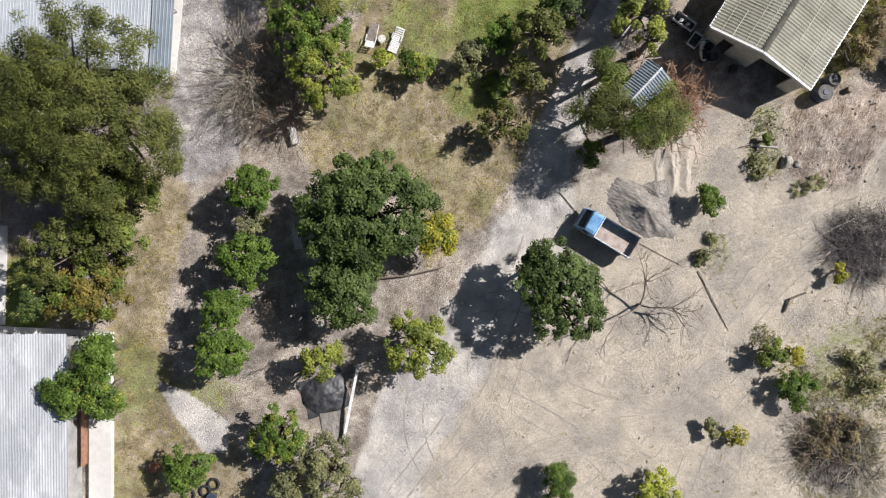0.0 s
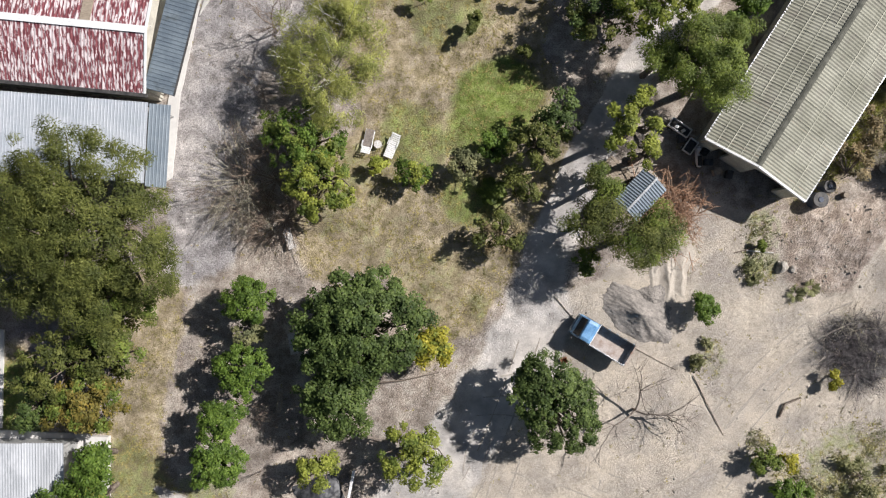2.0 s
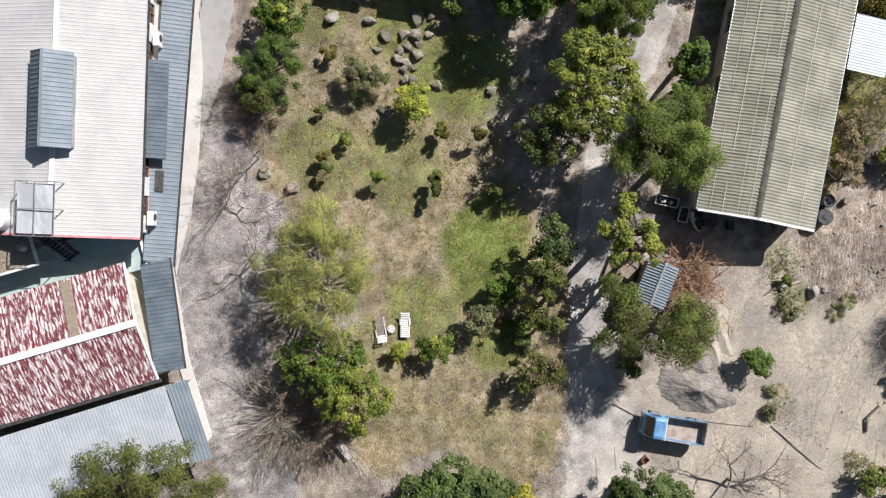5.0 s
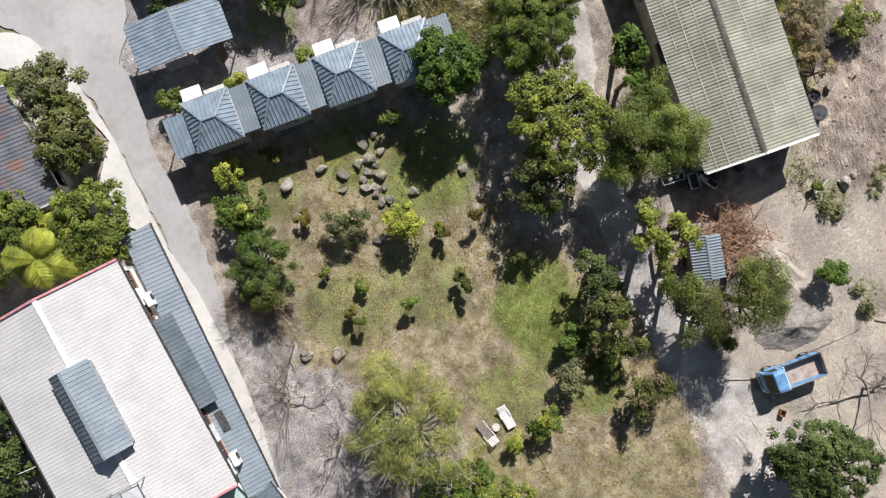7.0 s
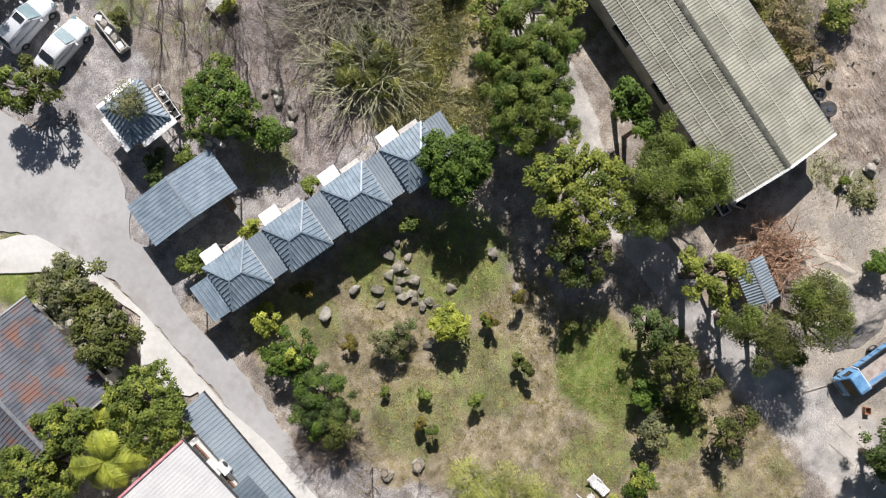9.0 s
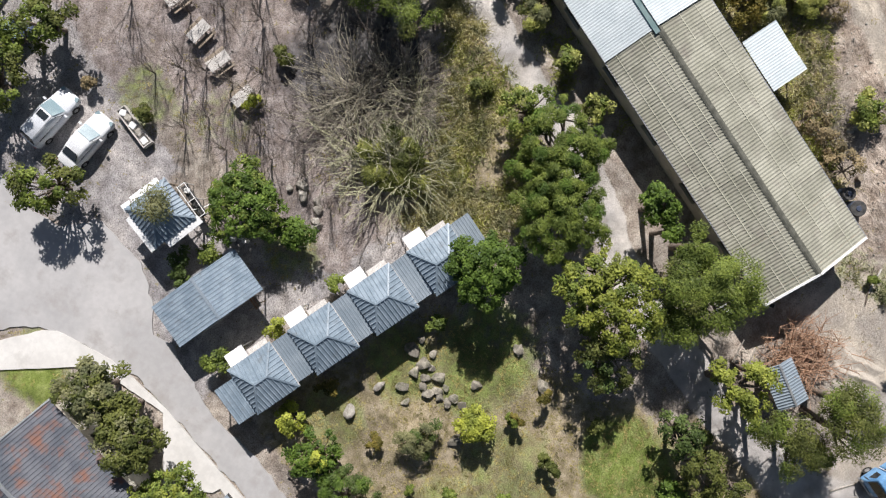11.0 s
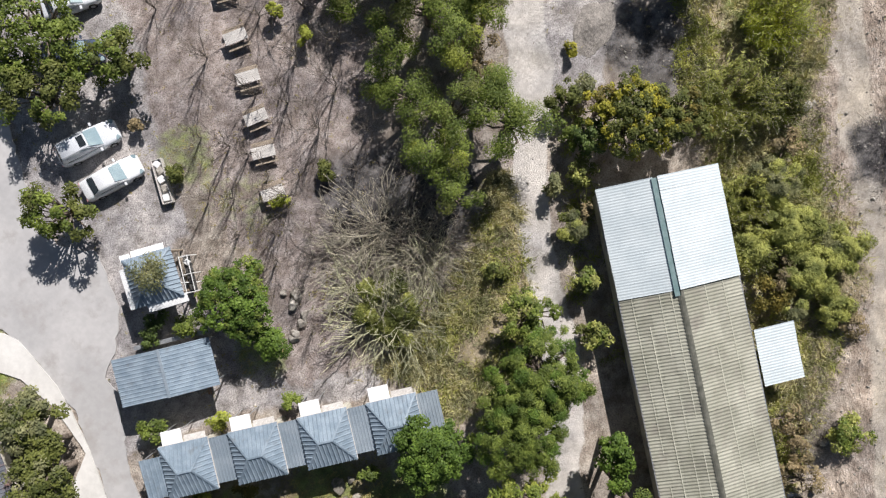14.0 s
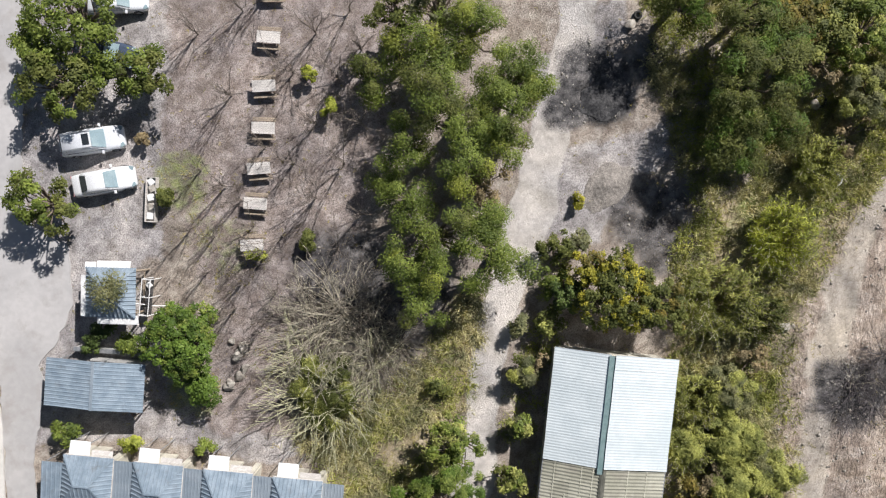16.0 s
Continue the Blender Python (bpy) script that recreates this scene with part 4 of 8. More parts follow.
for k in range(6):
    x = -a + 0.4 + 1.9 + 2.7 * k
    w = new("window")
    w.parent = wb
    beam("window_frame", (x - 0.7, -b + 0.36, 3.34), (x + 0.7, -b + 0.36, 3.34), 0.1, 0.08, WOOD_RED, w)
    beam("window_frame", (x - 0.7, -b + 0.36, 4.46), (x + 0.7, -b + 0.36, 4.46), 0.1, 0.08, WOOD_RED, w)
    beam("window_frame", (x, -b + 0.36, 3.38), (x, -b + 0.36, 4.42), 0.06, 0.06, WOOD_RED, w)
    beam("pane", (x - 0.68, -b + 0.42, 3.9), (x + 0.68, -b + 0.42, 3.9), 0.02, 1.06, GLASS_DARK, w)
ribs((-a, -b, WE), (a, -b, WE), (a, 0, WR), (-a, 0, WR), 0.26, 0.014, ROOF_WHITE, wb)
ribs((a, b, WE), (-a, b, WE), (-a, 0, WR), (a, 0, WR), 0.26, 0.014, ROOF_WHITE, wb)
beam("ridge_cap", (-a, 0, WR + 0.05), (a, 0, WR + 0.05), 0.34, 0.06, WHITE, wb)
for x in (-a - 0.03, a + 0.03):
    for s in (-1, 1):
        beam("barge_board", (x, s * b, WE - 0.02), (x, 0, WR + 0.0), 0.16, 0.26, PINK, wb, "faded red barge board")
beam("gutter", (-a, -b - 0.08, WE - 0.06), (a, -b - 0.08, WE - 0.06), 0.14, 0.1, STEEL_DARK, wb)
beam("gutter", (-a, b + 0.08, WE - 0.06), (a, b + 0.08, WE - 0.06), 0.14, 0.1, STEEL_DARK, wb)
for k in range(3):
    ac = thing("air_conditioner", wb.matrix_world @ pose(-a + 1.4 + 6.3 * k, -b - 0.12, 3.32), "white air conditioner box on the house wall", "air conditioner", "wall units")
    bm = bmesh.new()
    part("casing", slab(bm, 1.0, 0.42, 0.7, pose(0, 0, 0), 0.03), WHITE, ac)
    bm = bmesh.new()
    part("grille", rod(bm, (0.1, -0.2, 0.35), (0.1, -0.235, 0.35), 0.25, sides=16), STEEL_DARK, ac)
# roof monitor
mon = thing("roof_monitor", wb.matrix_world @ pose(0.35, -0.05, WR - 0.32), "blue-grey ribbed roof monitor, west slope painted darker as shade", "roof monitor")
ml, mw = 3.2, 1.45
ribs((-ml, -mw, 0.75), (ml, -mw, 0.75), (ml, 0.25, 1.5), (-ml, 0.25, 1.5), 0.3, 0.035, ROOF_AWN, mon)
# west slope takes the darker sheet, so its shade is in the colour
ribs((ml, mw, 0.75), (-ml, mw, 0.75), (-ml, 0.25, 1.5), (ml, 0.25, 1.5), 0.3, 0.035, ROOF_DARKAWN_SHADE, mon)
for p, q in (((-ml + 0.15, -mw + 0.2), (ml - 0.15, -mw + 0.2)), ((ml - 0.15, mw - 0.2), (-ml + 0.15, mw - 0.2))):
    wall("side_wall", p, q, 0, 0.75, 0.08, STEEL, mon)
for x in (-ml + 0.15, ml - 0.15):
    wall("end_wall", (x, mw - 0.24), (x, -mw + 0.24), 0, 0.75, 0.08, STEEL, mon, peak=1.3)
beam("ridge_cap", (-ml, 0.25, 1.54), (ml, 0.25, 1.54), 0.2, 0.05, ROOF_AWN, mon)

aw = thing("awning", pose(0, 0, 0), "long slate-blue ribbed awning along the house", "awning")
AI0, AI1, AO0, AO1 = Vector((-18.9, 27.2, 3.3)), Vector((-9.55, 45.4, 3.3)), Vector((-17.2, 26.1, 2.85)), Vector((-8.0, 44.8, 2.85))
ribs(AO0, AO1, AI1, AI0, 0.3, 0.035, ROOF_AWN, aw)
beam("gutter", AO0 + Vector((0.06, -0.03, 0)), AO1 + Vector((0.06, -0.03, 0)), 0.12, 0.1, STEEL_DARK, aw)
for k in range(8):
    q = AO0.lerp(AO1, (k + 0.3) / 8) - Vector((1.15, -0.55, 0))
    bm = bmesh.new()
    part("post", rod(bm, (q.x, q.y, 0), (q.x, q.y, 3.1), 0.045), STEEL, aw)
up = thing("upper_awning", wb.matrix_world @ pose(0.6, -b - 0.1, 0), "dark slate sheet panel raised over the awning", "awning")
ribs((-3.6, -0.95, 3.85), (3.3, -0.95, 3.85), (3.3, 0.42, 4.2), (-3.6, 0.42, 4.2), 0.3, 0.03, ROOF_DARKAWN_SHADE, up)
for x in (-3.4, 3.1):
    beam("bracket", (x, 0.4, 3.6), (x, -0.85, 3.82), 0.05, 0.05, STEEL_DARK, up)
hatch = thing("hatch", wb.matrix_world @ pose(-4.5, -b - 0.35, 3.16), "small dark hatch panel on the awning", "hatch")
bm = bmesh.new()
part("panel", slab(bm, 1.5, 0.55, 0.12, pose(0, 0, 0, 12), 0.02), STEEL_DARK, hatch)

# roof stair with its glazed cage, tank stand
cage = thing("stair_cage", wb.matrix_world @ pose(-a + 1.5, 0.5, WE - 0.4), "steel framed glazed stair cage at the gable", "stair cage")
for x in (-1.6, 0.2, 2.0):
    for y in (-1.3, 1.3):
        bm = bmesh.new()
        part("post", rod(bm, (x, y, 0), (x, y, 2.4), 0.04), STEEL, cage)
    beam("rail", (x, -1.3, 2.4), (x, 1.3, 2.4), 0.06, 0.06, STEEL, cage)
for y in (-1.3, 0.0, 1.3):
    beam("rail", (-1.6, y, 2.4), (2.0, y, 2.4), 0.06, 0.06, STEEL, cage)
bm = bmesh.new()
part("roof_sheet", slab(bm, 3.3, 2.4, 0.03, pose(0.2, 0, 2.2, 2), 0.008), ROOF_CONC, cage, "pale translucent cage roof")
st = thing("steel_stair", pose(-24.2, 31.85, 0, 0, 0, 15), "dark steel stair down from the roof level", "stair")
for k in range(12):
    bm = bmesh.new()
    part("tread", slab(bm, 0.8, 0.22, 0.04, pose(0, -0.1 - 0.215 * k, 5.0 - 0.19 * k), 0.006), STEEL_DARK, st)
for x in (-0.42, 0.42):
    beam("stringer", (x, 0.0, 5.05), (x, -2.6, 2.78), 0.05, 0.2, STEEL_DARK, st)
    beam("handrail", (x, 0.0, 5.9), (x, -2.6, 3.6), 0.04, 0.04, STEEL, st)
    for k in range(5):
        beam("baluster", (x, -0.3 - 0.5 * k, 4.85 - 0.44 * k), (x, -0.3 - 0.5 * k, 5.63 - 0.44 * k), 0.03, 0.03, STEEL, st)
    beam("leg", (x, -2.55, 2.72), (x, -2.55, 3.6), 0.08, 0.08, STEEL_DARK, st)
    beam("leg", (x, -0.1, 0.0), (x, -0.1, 5.9), 0.08, 0.08, STEEL_DARK, st)
plat = thing("tank_platform", pose(-26.36, 30.97, 0, 0, 0, -6), "raised platform of brown boards with white edging", "platform")
for k in range(16):
    beam("board", (-4.9, -1.15 + 0.155 * k, 4.4), (1.1, -1.15 + 0.155 * k, 4.4), 0.14, 0.05, WOOD, plat)
for y in (-1.3, 1.35):
    beam("edge", (-5.0, y, 4.42), (1.2, y, 4.42), 0.16, 0.2, WHITE, plat, "white painted edge")
beam("edge", (1.22, -1.38, 4.42), (1.22, 1.43, 4.42), 0.16, 0.2, WHITE, plat, "white painted edge")
for x in (-4.6, 1.0):
    for y in (-1.1, 1.1):
        beam("post", (x, y, 0), (x, y, 4.35), 0.16, 0.16, WALL_GREY, plat)
fan = thing("roof_ventilator", plat.matrix_world @ pose(0.7, 0.1, 4.43), "round grey roof ventilator", "ventilator")
bm = bmesh.new()
part("cowl", rod(bm, (0, 0, 0.25), (0, 0, 0.7), 0.35, 0.2, 16), STEEL, fan)
bm = bmesh.new()
part("neck", rod(bm, (0, 0, 0), (0, 0, 0.3), 0.2, sides=12), STEEL, fan)
tk = thing("water_tank", wb.matrix_world @ pose(-a + 0.9, 3.6, WE + 0.32), "white plastic water tank with a black lid", "water tank")
bm = bmesh.new()
part("body", rod(bm, (0, 0, 0), (0, 0, 0.9), 0.75, 0.68, 24), WHITE, tk)
bm = bmesh.new()
part("lid", rod(bm, (0, 0, 0.9), (0, 0, 0.98), 0.25, 0.22, 16), STEEL_DARK, tk, "black round lid")

link_wall = thing("rear_annex", pose(-24.5, 29.1, 0, 0, 0, -7), "pale green rendered annex between the houses", "annex")
bm = bmesh.new()
part("body", slab(bm, 12.0, 3.2, 2.6, pose(0, 0, 0), 0.03), WALL_GREEN, link_wall)
bm = bmesh.new()
part("flat_roof", slab(bm, 12.2, 3.4, 0.12, pose(0, 0, 2.6), 0.03), WALL_GREEN, link_wall)
beam("parapet", (5.9, -1.7, 2.9), (5.9, 1.6, 2.9), 0.16, 0.4, WHITE, link_wall)

# red rusted house
RL, RW, RE, RR = 20.0, 8.6, 3.6, 4.4
rh = thing("house", pose(-30.45, 24.25, 0, 0, 0, -5.5), "house with a peeling red and white corrugated roof", "house")
a, b = RL / 2, RW / 2
for p, q, pk in (((-a + 0.3, -b + 0.3), (a - 0.3, -b + 0.3), None), ((a - 0.3, b - 0.3), (-a + 0.3, b - 0.3), None), ((a - 0.3, -b + 0.4), (a - 0.3, b - 0.4), RR - 0.1), ((-a + 0.3, b - 0.4), (-a + 0.3, -b + 0.4), RR - 0.1)):
    wall("wall", p, q, 0, RE - 0.08, 0.2, WALL_CREAM, rh, peak=pk)
sheeted(rh, (-a, -b, RE), (RL, 0, 0), (0, b - 0.1, RR - RE), 20, 2, ROOF_RUST, 4, 0.05, rng=random.Random(11))
sheeted(rh, (a, b, RE), (-RL, 0, 0), (0, -b + 0.1, RR - RE), 20, 2, ROOF_RUST, 4, 0.05, rng=random.Random(12))
beam("ridge_cap", (-a, 0, RR + 0.06), (a, 0, RR + 0.06), 0.5, 0.07, WHITE, rh, "white ridge capping")
beam("skylight_strip", (a - 4.3, b * 0.98, RE + 0.1), (a - 4.3, 0.2, RR + 0.06), 0.75, 0.05, WOOD, rh, "dull plastic skylight strip")
beam("barge_board", (a, -b, RE - 0.02), (a, 0, RR + 0.02), 0.12, 0.2, WHITE, rh)
beam("barge_board", (a, b, RE - 0.02), (a, 0, RR + 0.02), 0.12, 0.2, WHITE, rh)
beam("gutter", (-a, -b - 0.12, RE - 0.05), (a + 0.2, -b - 0.12, RE - 0.05), 0.26, 0.16, STEEL_DARK, rh, "dark box gutter")

ga = thing("awning", pose(0, 0, 0), "dark slate ribbed awning beside the red house", "awning")
ribs((-19.15, 19.0, 2.95), (-17.2, 26.75, 2.95), (-20.35, 27.3, 3.35), (-21.1, 19.35, 3.35), 0.3, 0.035, ROOF_DARKAWN_SHADE, ga)
beam("gutter", (-19.1, 18.98, 2.92), (-17.15, 26.75, 2.92), 0.12, 0.1, STEEL_DARK, ga)
for k in range(4):
    q = Vector((-20.4, 19.3, 0)).lerp(Vector((-18.8, 26.9, 0)), (k + 0.4) / 4)
    bm = bmesh.new()
    part("post", rod(bm, q, q + Vector((0, 0, 3.12)), 0.045), STEEL, ga)
vane = thing("wind_vane", pose(-20.68, 23.84, 3.15), "tiny white three-bladed fitting on the awning", "vane")
bm = bmesh.new()
part("stem", rod(bm, (0, 0, 0), (0, 0, 0.35), 0.02), WHITE, vane)
for k in range(3):
    beam("blade", (0, 0, 0.35), (0.22 * math.cos(k * 2.09), 0.22 * math.sin(k * 2.09), 0.35), 0.05, 0.02, WHITE, vane)

# pale blue-grey roofed store
bh = thing("store", pose(-30.3, 16.3, 0, 0, 0, -4.5), "low store with a pale blue-grey ribbed roof", "store")
wall("wall", (-9.5, -2.6), (9.0, -2.6), 0, 3.1, 0.2, WALL_GREY, bh, "", [(15.0, 17.6, 0, 2.4), (9, 10.4, 1, 2)])
wall("wall", (9.0, -2.5), (9.0, 2.5), 0, 3.1, 0.2, WALL_GREY, bh)
wall("wall", (-9.5, 2.5), (-9.5, -2.5), 0, 3.1, 0.2, WALL_GREY, bh)
wall("wall", (9.0, 2.6), (-9.5, 2.6), 0, 3.2, 0.2, WALL_GREY, bh)
ribs((-9.8, -2.9, 3.2), (9.4, -2.9, 3.2), (9.4, 2.85, 3.5), (-9.8, 2.85, 3.5), 0.24, 0.016, ROOF_PALE, bh)
ribs((9.45, -3.1, 3.12), (11.0, -3.1, 3.12), (11.0, 2.8, 3.42), (9.45, 2.8, 3.42), 0.26, 0.03, ROOF_AWN, bh, "side_roof", "slate-blue side strip of roof")
for y in (-2.9, 2.5):
    bm = bmesh.new()
    part("post", rod(bm, (9.9, y, 0), (9.9, y, 3.15 if y < 0 else 3.38), 0.05), STEEL, bh)

# zinc roofed building
zb = thing("workshop", pose(-35.2, -14.6, 0, 0, 0, 0), "low workshop with a bleached streaky zinc roof", "workshop")
for p, q in (((-7.5, -8.0), (7.6, -8.0)), ((7.6, -7.9), (7.6, 7.9)), ((7.6, 8.0), (-7.5, 8.0)), ((-7.5, 7.9), (-7.5, -7.9))):
    wall("wall", p, q, 0, 2.45, 0.2, WALL_GREY, zb)
sheeted(zb, (-8.0, -8.4, 2.5), (16.05, 0, 0), (0, 16.8, 0.25), 16, 2, ROOF_CONC, 5, 0.035)
gut = thing("boundary_ledge", pose(-26.15, -12.6, 0), "pale ledge with a reddish board edge by the workshop", "ledge")
bm = bmesh.new()
part("slab", slab(bm, 1.7, 12.6, 0.5, pose(0.25, 0, 0), 0.03), PATH, gut)
beam("board", (-0.72, -3.6, 0.9), (-0.72, 3.6, 0.9), 0.1, 0.8, WOOD_RED, gut, "reddish board edge")

# brown tiled house
th = thing("house", pose(-13.16, 56.39, 0, 0, 0, 66.4), "house with a brown and grey tiled gable roof", "house")
a, b, e, r = 4.4, 5.3, 3.6, 5.2
wall("wall", (-a + 0.4, -b + 0.6), (a - 0.4, -b + 0.6), 0, e, 0.2, WALL_CREAM, th, "", [(1, 2.4, 1, 2.2), (4, 5, 0, 2.1), (6.2, 7.4, 1, 2.2)])
wall("wall", (a - 0.4, b - 0.6), (-a + 0.4, b - 0.6), 0, e, 0.2, WALL_CREAM, th)
wall("wall", (a - 0.4, -b + 0.7), (a - 0.4, b - 0.7), 0, e, 0.2, WALL_CREAM, th, peak=r - 0.25)
wall("wall", (-a + 0.4, b - 0.7), (-a + 0.4, -b + 0.7), 0, e, 0.2, WALL_CREAM, th, peak=r - 0.25)
ribs((-a, -b, e), (a, -b, e), (a, 0, r), (-a, 0, r), 0.28, 0.04, ROOF_TILE, th)
ribs((a, b, e), (-a, b, e), (-a, 0, r), (a, 0, r), 0.28, 0.04, ROOF_TILE, th)
beam("ridge_cap", (-a, 0, r + 0.04), (a, 0, r + 0.04), 0.26, 0.08, STEEL, th, "grey ridge tiles")
for x in (-a, a):
    for y in (-b, b):
        beam("barge_board", (x, y, e - 0.02), (x, 0, r), 0.12, 0.18, STEEL, th)

sb = thing("outhouse", pose(-37.6, 5.2, 0), "low outhouse with a dark grey tiled roof", "outhouse")
for p, q in (((-3.8, -3.2), (3.8, -3.2)), ((3.8, -3.1), (3.8, 3.1)), ((3.8, 3.2), (-3.8, 3.2)), ((-3.8, 3.1), (-3.8, -3.1))):
    wall("wall", p, q, 0, 2.5, 0.2, WALL_CREAM, sb)
ribs((4.1, -3.5, 2.55), (4.1, 3.5, 2.55), (-4.1, 3.5, 3.4), (-4.1, -3.5, 3.4), 0.26, 0.035, ROOF_TILE, sb)

# small hut by the brush
hut = thing("hut", pose(14.75, 11.95, 0, 0, 0, -43), "small lean hut with a grey corrugated gable roof", "hut")
ang_axis = 1.6
ribs((-1.15, ang_axis, 2.2), (-1.15, -ang_axis, 2.2), (0, -ang_axis, 2.6), (0, ang_axis, 2.6), 0.22, 0.07, ROOF_AWN, hut)
ribs((1.15, -ang_axis, 2.2), (1.15, ang_axis, 2.2), (0, ang_axis, 2.6), (0, -ang_axis, 2.6), 0.22, 0.07, ROOF_AWN, hut)
beam("ridge_cap", (0, -ang_axis, 2.64), (0, ang_axis, 2.64), 0.16, 0.04, STEEL, hut)
for x in (-0.85, 0.85):
    for y in (-1.35, 1.35):
        bm = bmesh.new()
        part("post", rod(bm, (x, y, 0), (x, y, 2.15), 0.06), WOOD, hut)
wall("board_wall", (-0.85, 1.3), (-0.85, -1.3), 0, 1.9, 0.05, WOOD, hut)
platform = thing("low_platform", pose(13.3, 13.6, 0, 0, 0, -43), "low platform of brown boards beside the hut", "platform")
for k in range(9):
    beam("plank", (-1.2, -0.9 + 0.22 * k, 0.4), (1.0, -0.9 + 0.22 * k, 0.4), 0.2, 0.05, WOOD, platform)
for x in (-1.0, 0.8):
    beam("bearer", (x, -1.0, 0.18), (x, 1.0, 0.18), 0.12, 0.36, WOOD, platform)


# ---- plants ----
def tubes(segs, sides=5):
    """Tapered tubes from rows of (x0 y0 z0 r0 x1 y1 z1 r1); places and faces."""
    s = np.asarray(segs, float)
    a, b, ra, rb = s[:, 0:3], s[:, 4:7], s[:, 3], s[:, 7]
    ax = b - a
    ax /= np.linalg.norm(ax, axis=1, keepdims=True) + 1e-9
    ref = np.where(np.abs(ax[:, 2:3]) > 0.9, [[1.0, 0, 0]], [[0, 0, 1.0]])
    u = np.cross(ax, ref)
    u /= np.linalg.norm(u, axis=1, keepdims=True) + 1e-9
    v = np.cross(ax, u)
    th = np.arange(sides) * 2 * np.pi / sides
    ring = np.cos(th)[None, :, None] * u[:, None, :] + np.sin(th)[None, :, None] * v[:, None, :]
    verts = np.concatenate([a[:, None] + ring * ra[:, None, None], b[:, None] + ring * rb[:, None, None]], 1)
    base = (np.arange(len(s)) * 2 * sides)[:, None, None]
    k = np.arange(sides)
    q = np.stack([k, (k + 1) % sides, (k + 1) % sides + sides, k + sides], 1)[None] + base
    return verts.reshape(-1, 3), q.reshape(-1, 4)


def leaves(centres, outward, length, width, rng, droop=0.3, flat=0.75, fold=0.22):
    """Folded leaf blades of four corners at the given places."""
    n = len(centres)
    tilt = outward + rng.normal(0, 0.55, (n, 3)) + [0, 0, flat]
    tilt /= np.linalg.norm(tilt, axis=1, keepdims=True) + 1e-9
    run = rng.normal(0, 1, (n, 3)) + outward * 0.7 - np.array([0, 0, droop])
    run -= tilt * np.sum(run * tilt, 1, keepdims=True)
    run /= np.linalg.norm(run, axis=1, keepdims=True) + 1e-9
    side = np.cross(tilt, run)
    ln = length * rng.uniform(0.65, 1.3, (n, 1))
    wd = width * rng.uniform(0.7, 1.25, (n, 1))
    base = centres - run * ln * 0.5
    tip = centres + run * ln * 0.5 - tilt * ln * 0.12
    left = centres - side * wd * 0.5 - tilt * wd * fold
    right = centres + side * wd * 0.5 - tilt * wd * fold
    verts = np.stack([base, right, tip, left], 1).reshape(-1, 3)
    i = (np.arange(n) * 4)[:, None]
    faces = np.concatenate([i + [[0, 1, 2]], i + [[0, 2, 3]]], 1).reshape(-1, 3)
    return verts, faces


def sphere_ways(n, rng, up=0.25):
    d = rng.normal(0, 1, (n, 3))
    d[:, 2] += up
    return d / (np.linalg.norm(d, axis=1, keepdims=True) + 1e-9)


STYLE = {  # clump radius, leaves per clump, leaf length, leaf width, clumps per square metre of crown
    "broad": (0.55, 100, 0.245, 0.14, 2.3),
    "fine": (0.75, 215, 0.26, 0.06, 1.3),
    "sparse": (0.46, 85, 0.23, 0.12, 1.1),
    "pompom": (0.8, 400, 0.17, 0.062, 0.9),
    "bush": (0.38, 66, 0.205, 0.12, 3.3),
    "needle": (0.48, 190, 0.32, 0.055, 1.7),
    "weeping": (0.85, 260, 0.4, 0.036, 1.25),
}


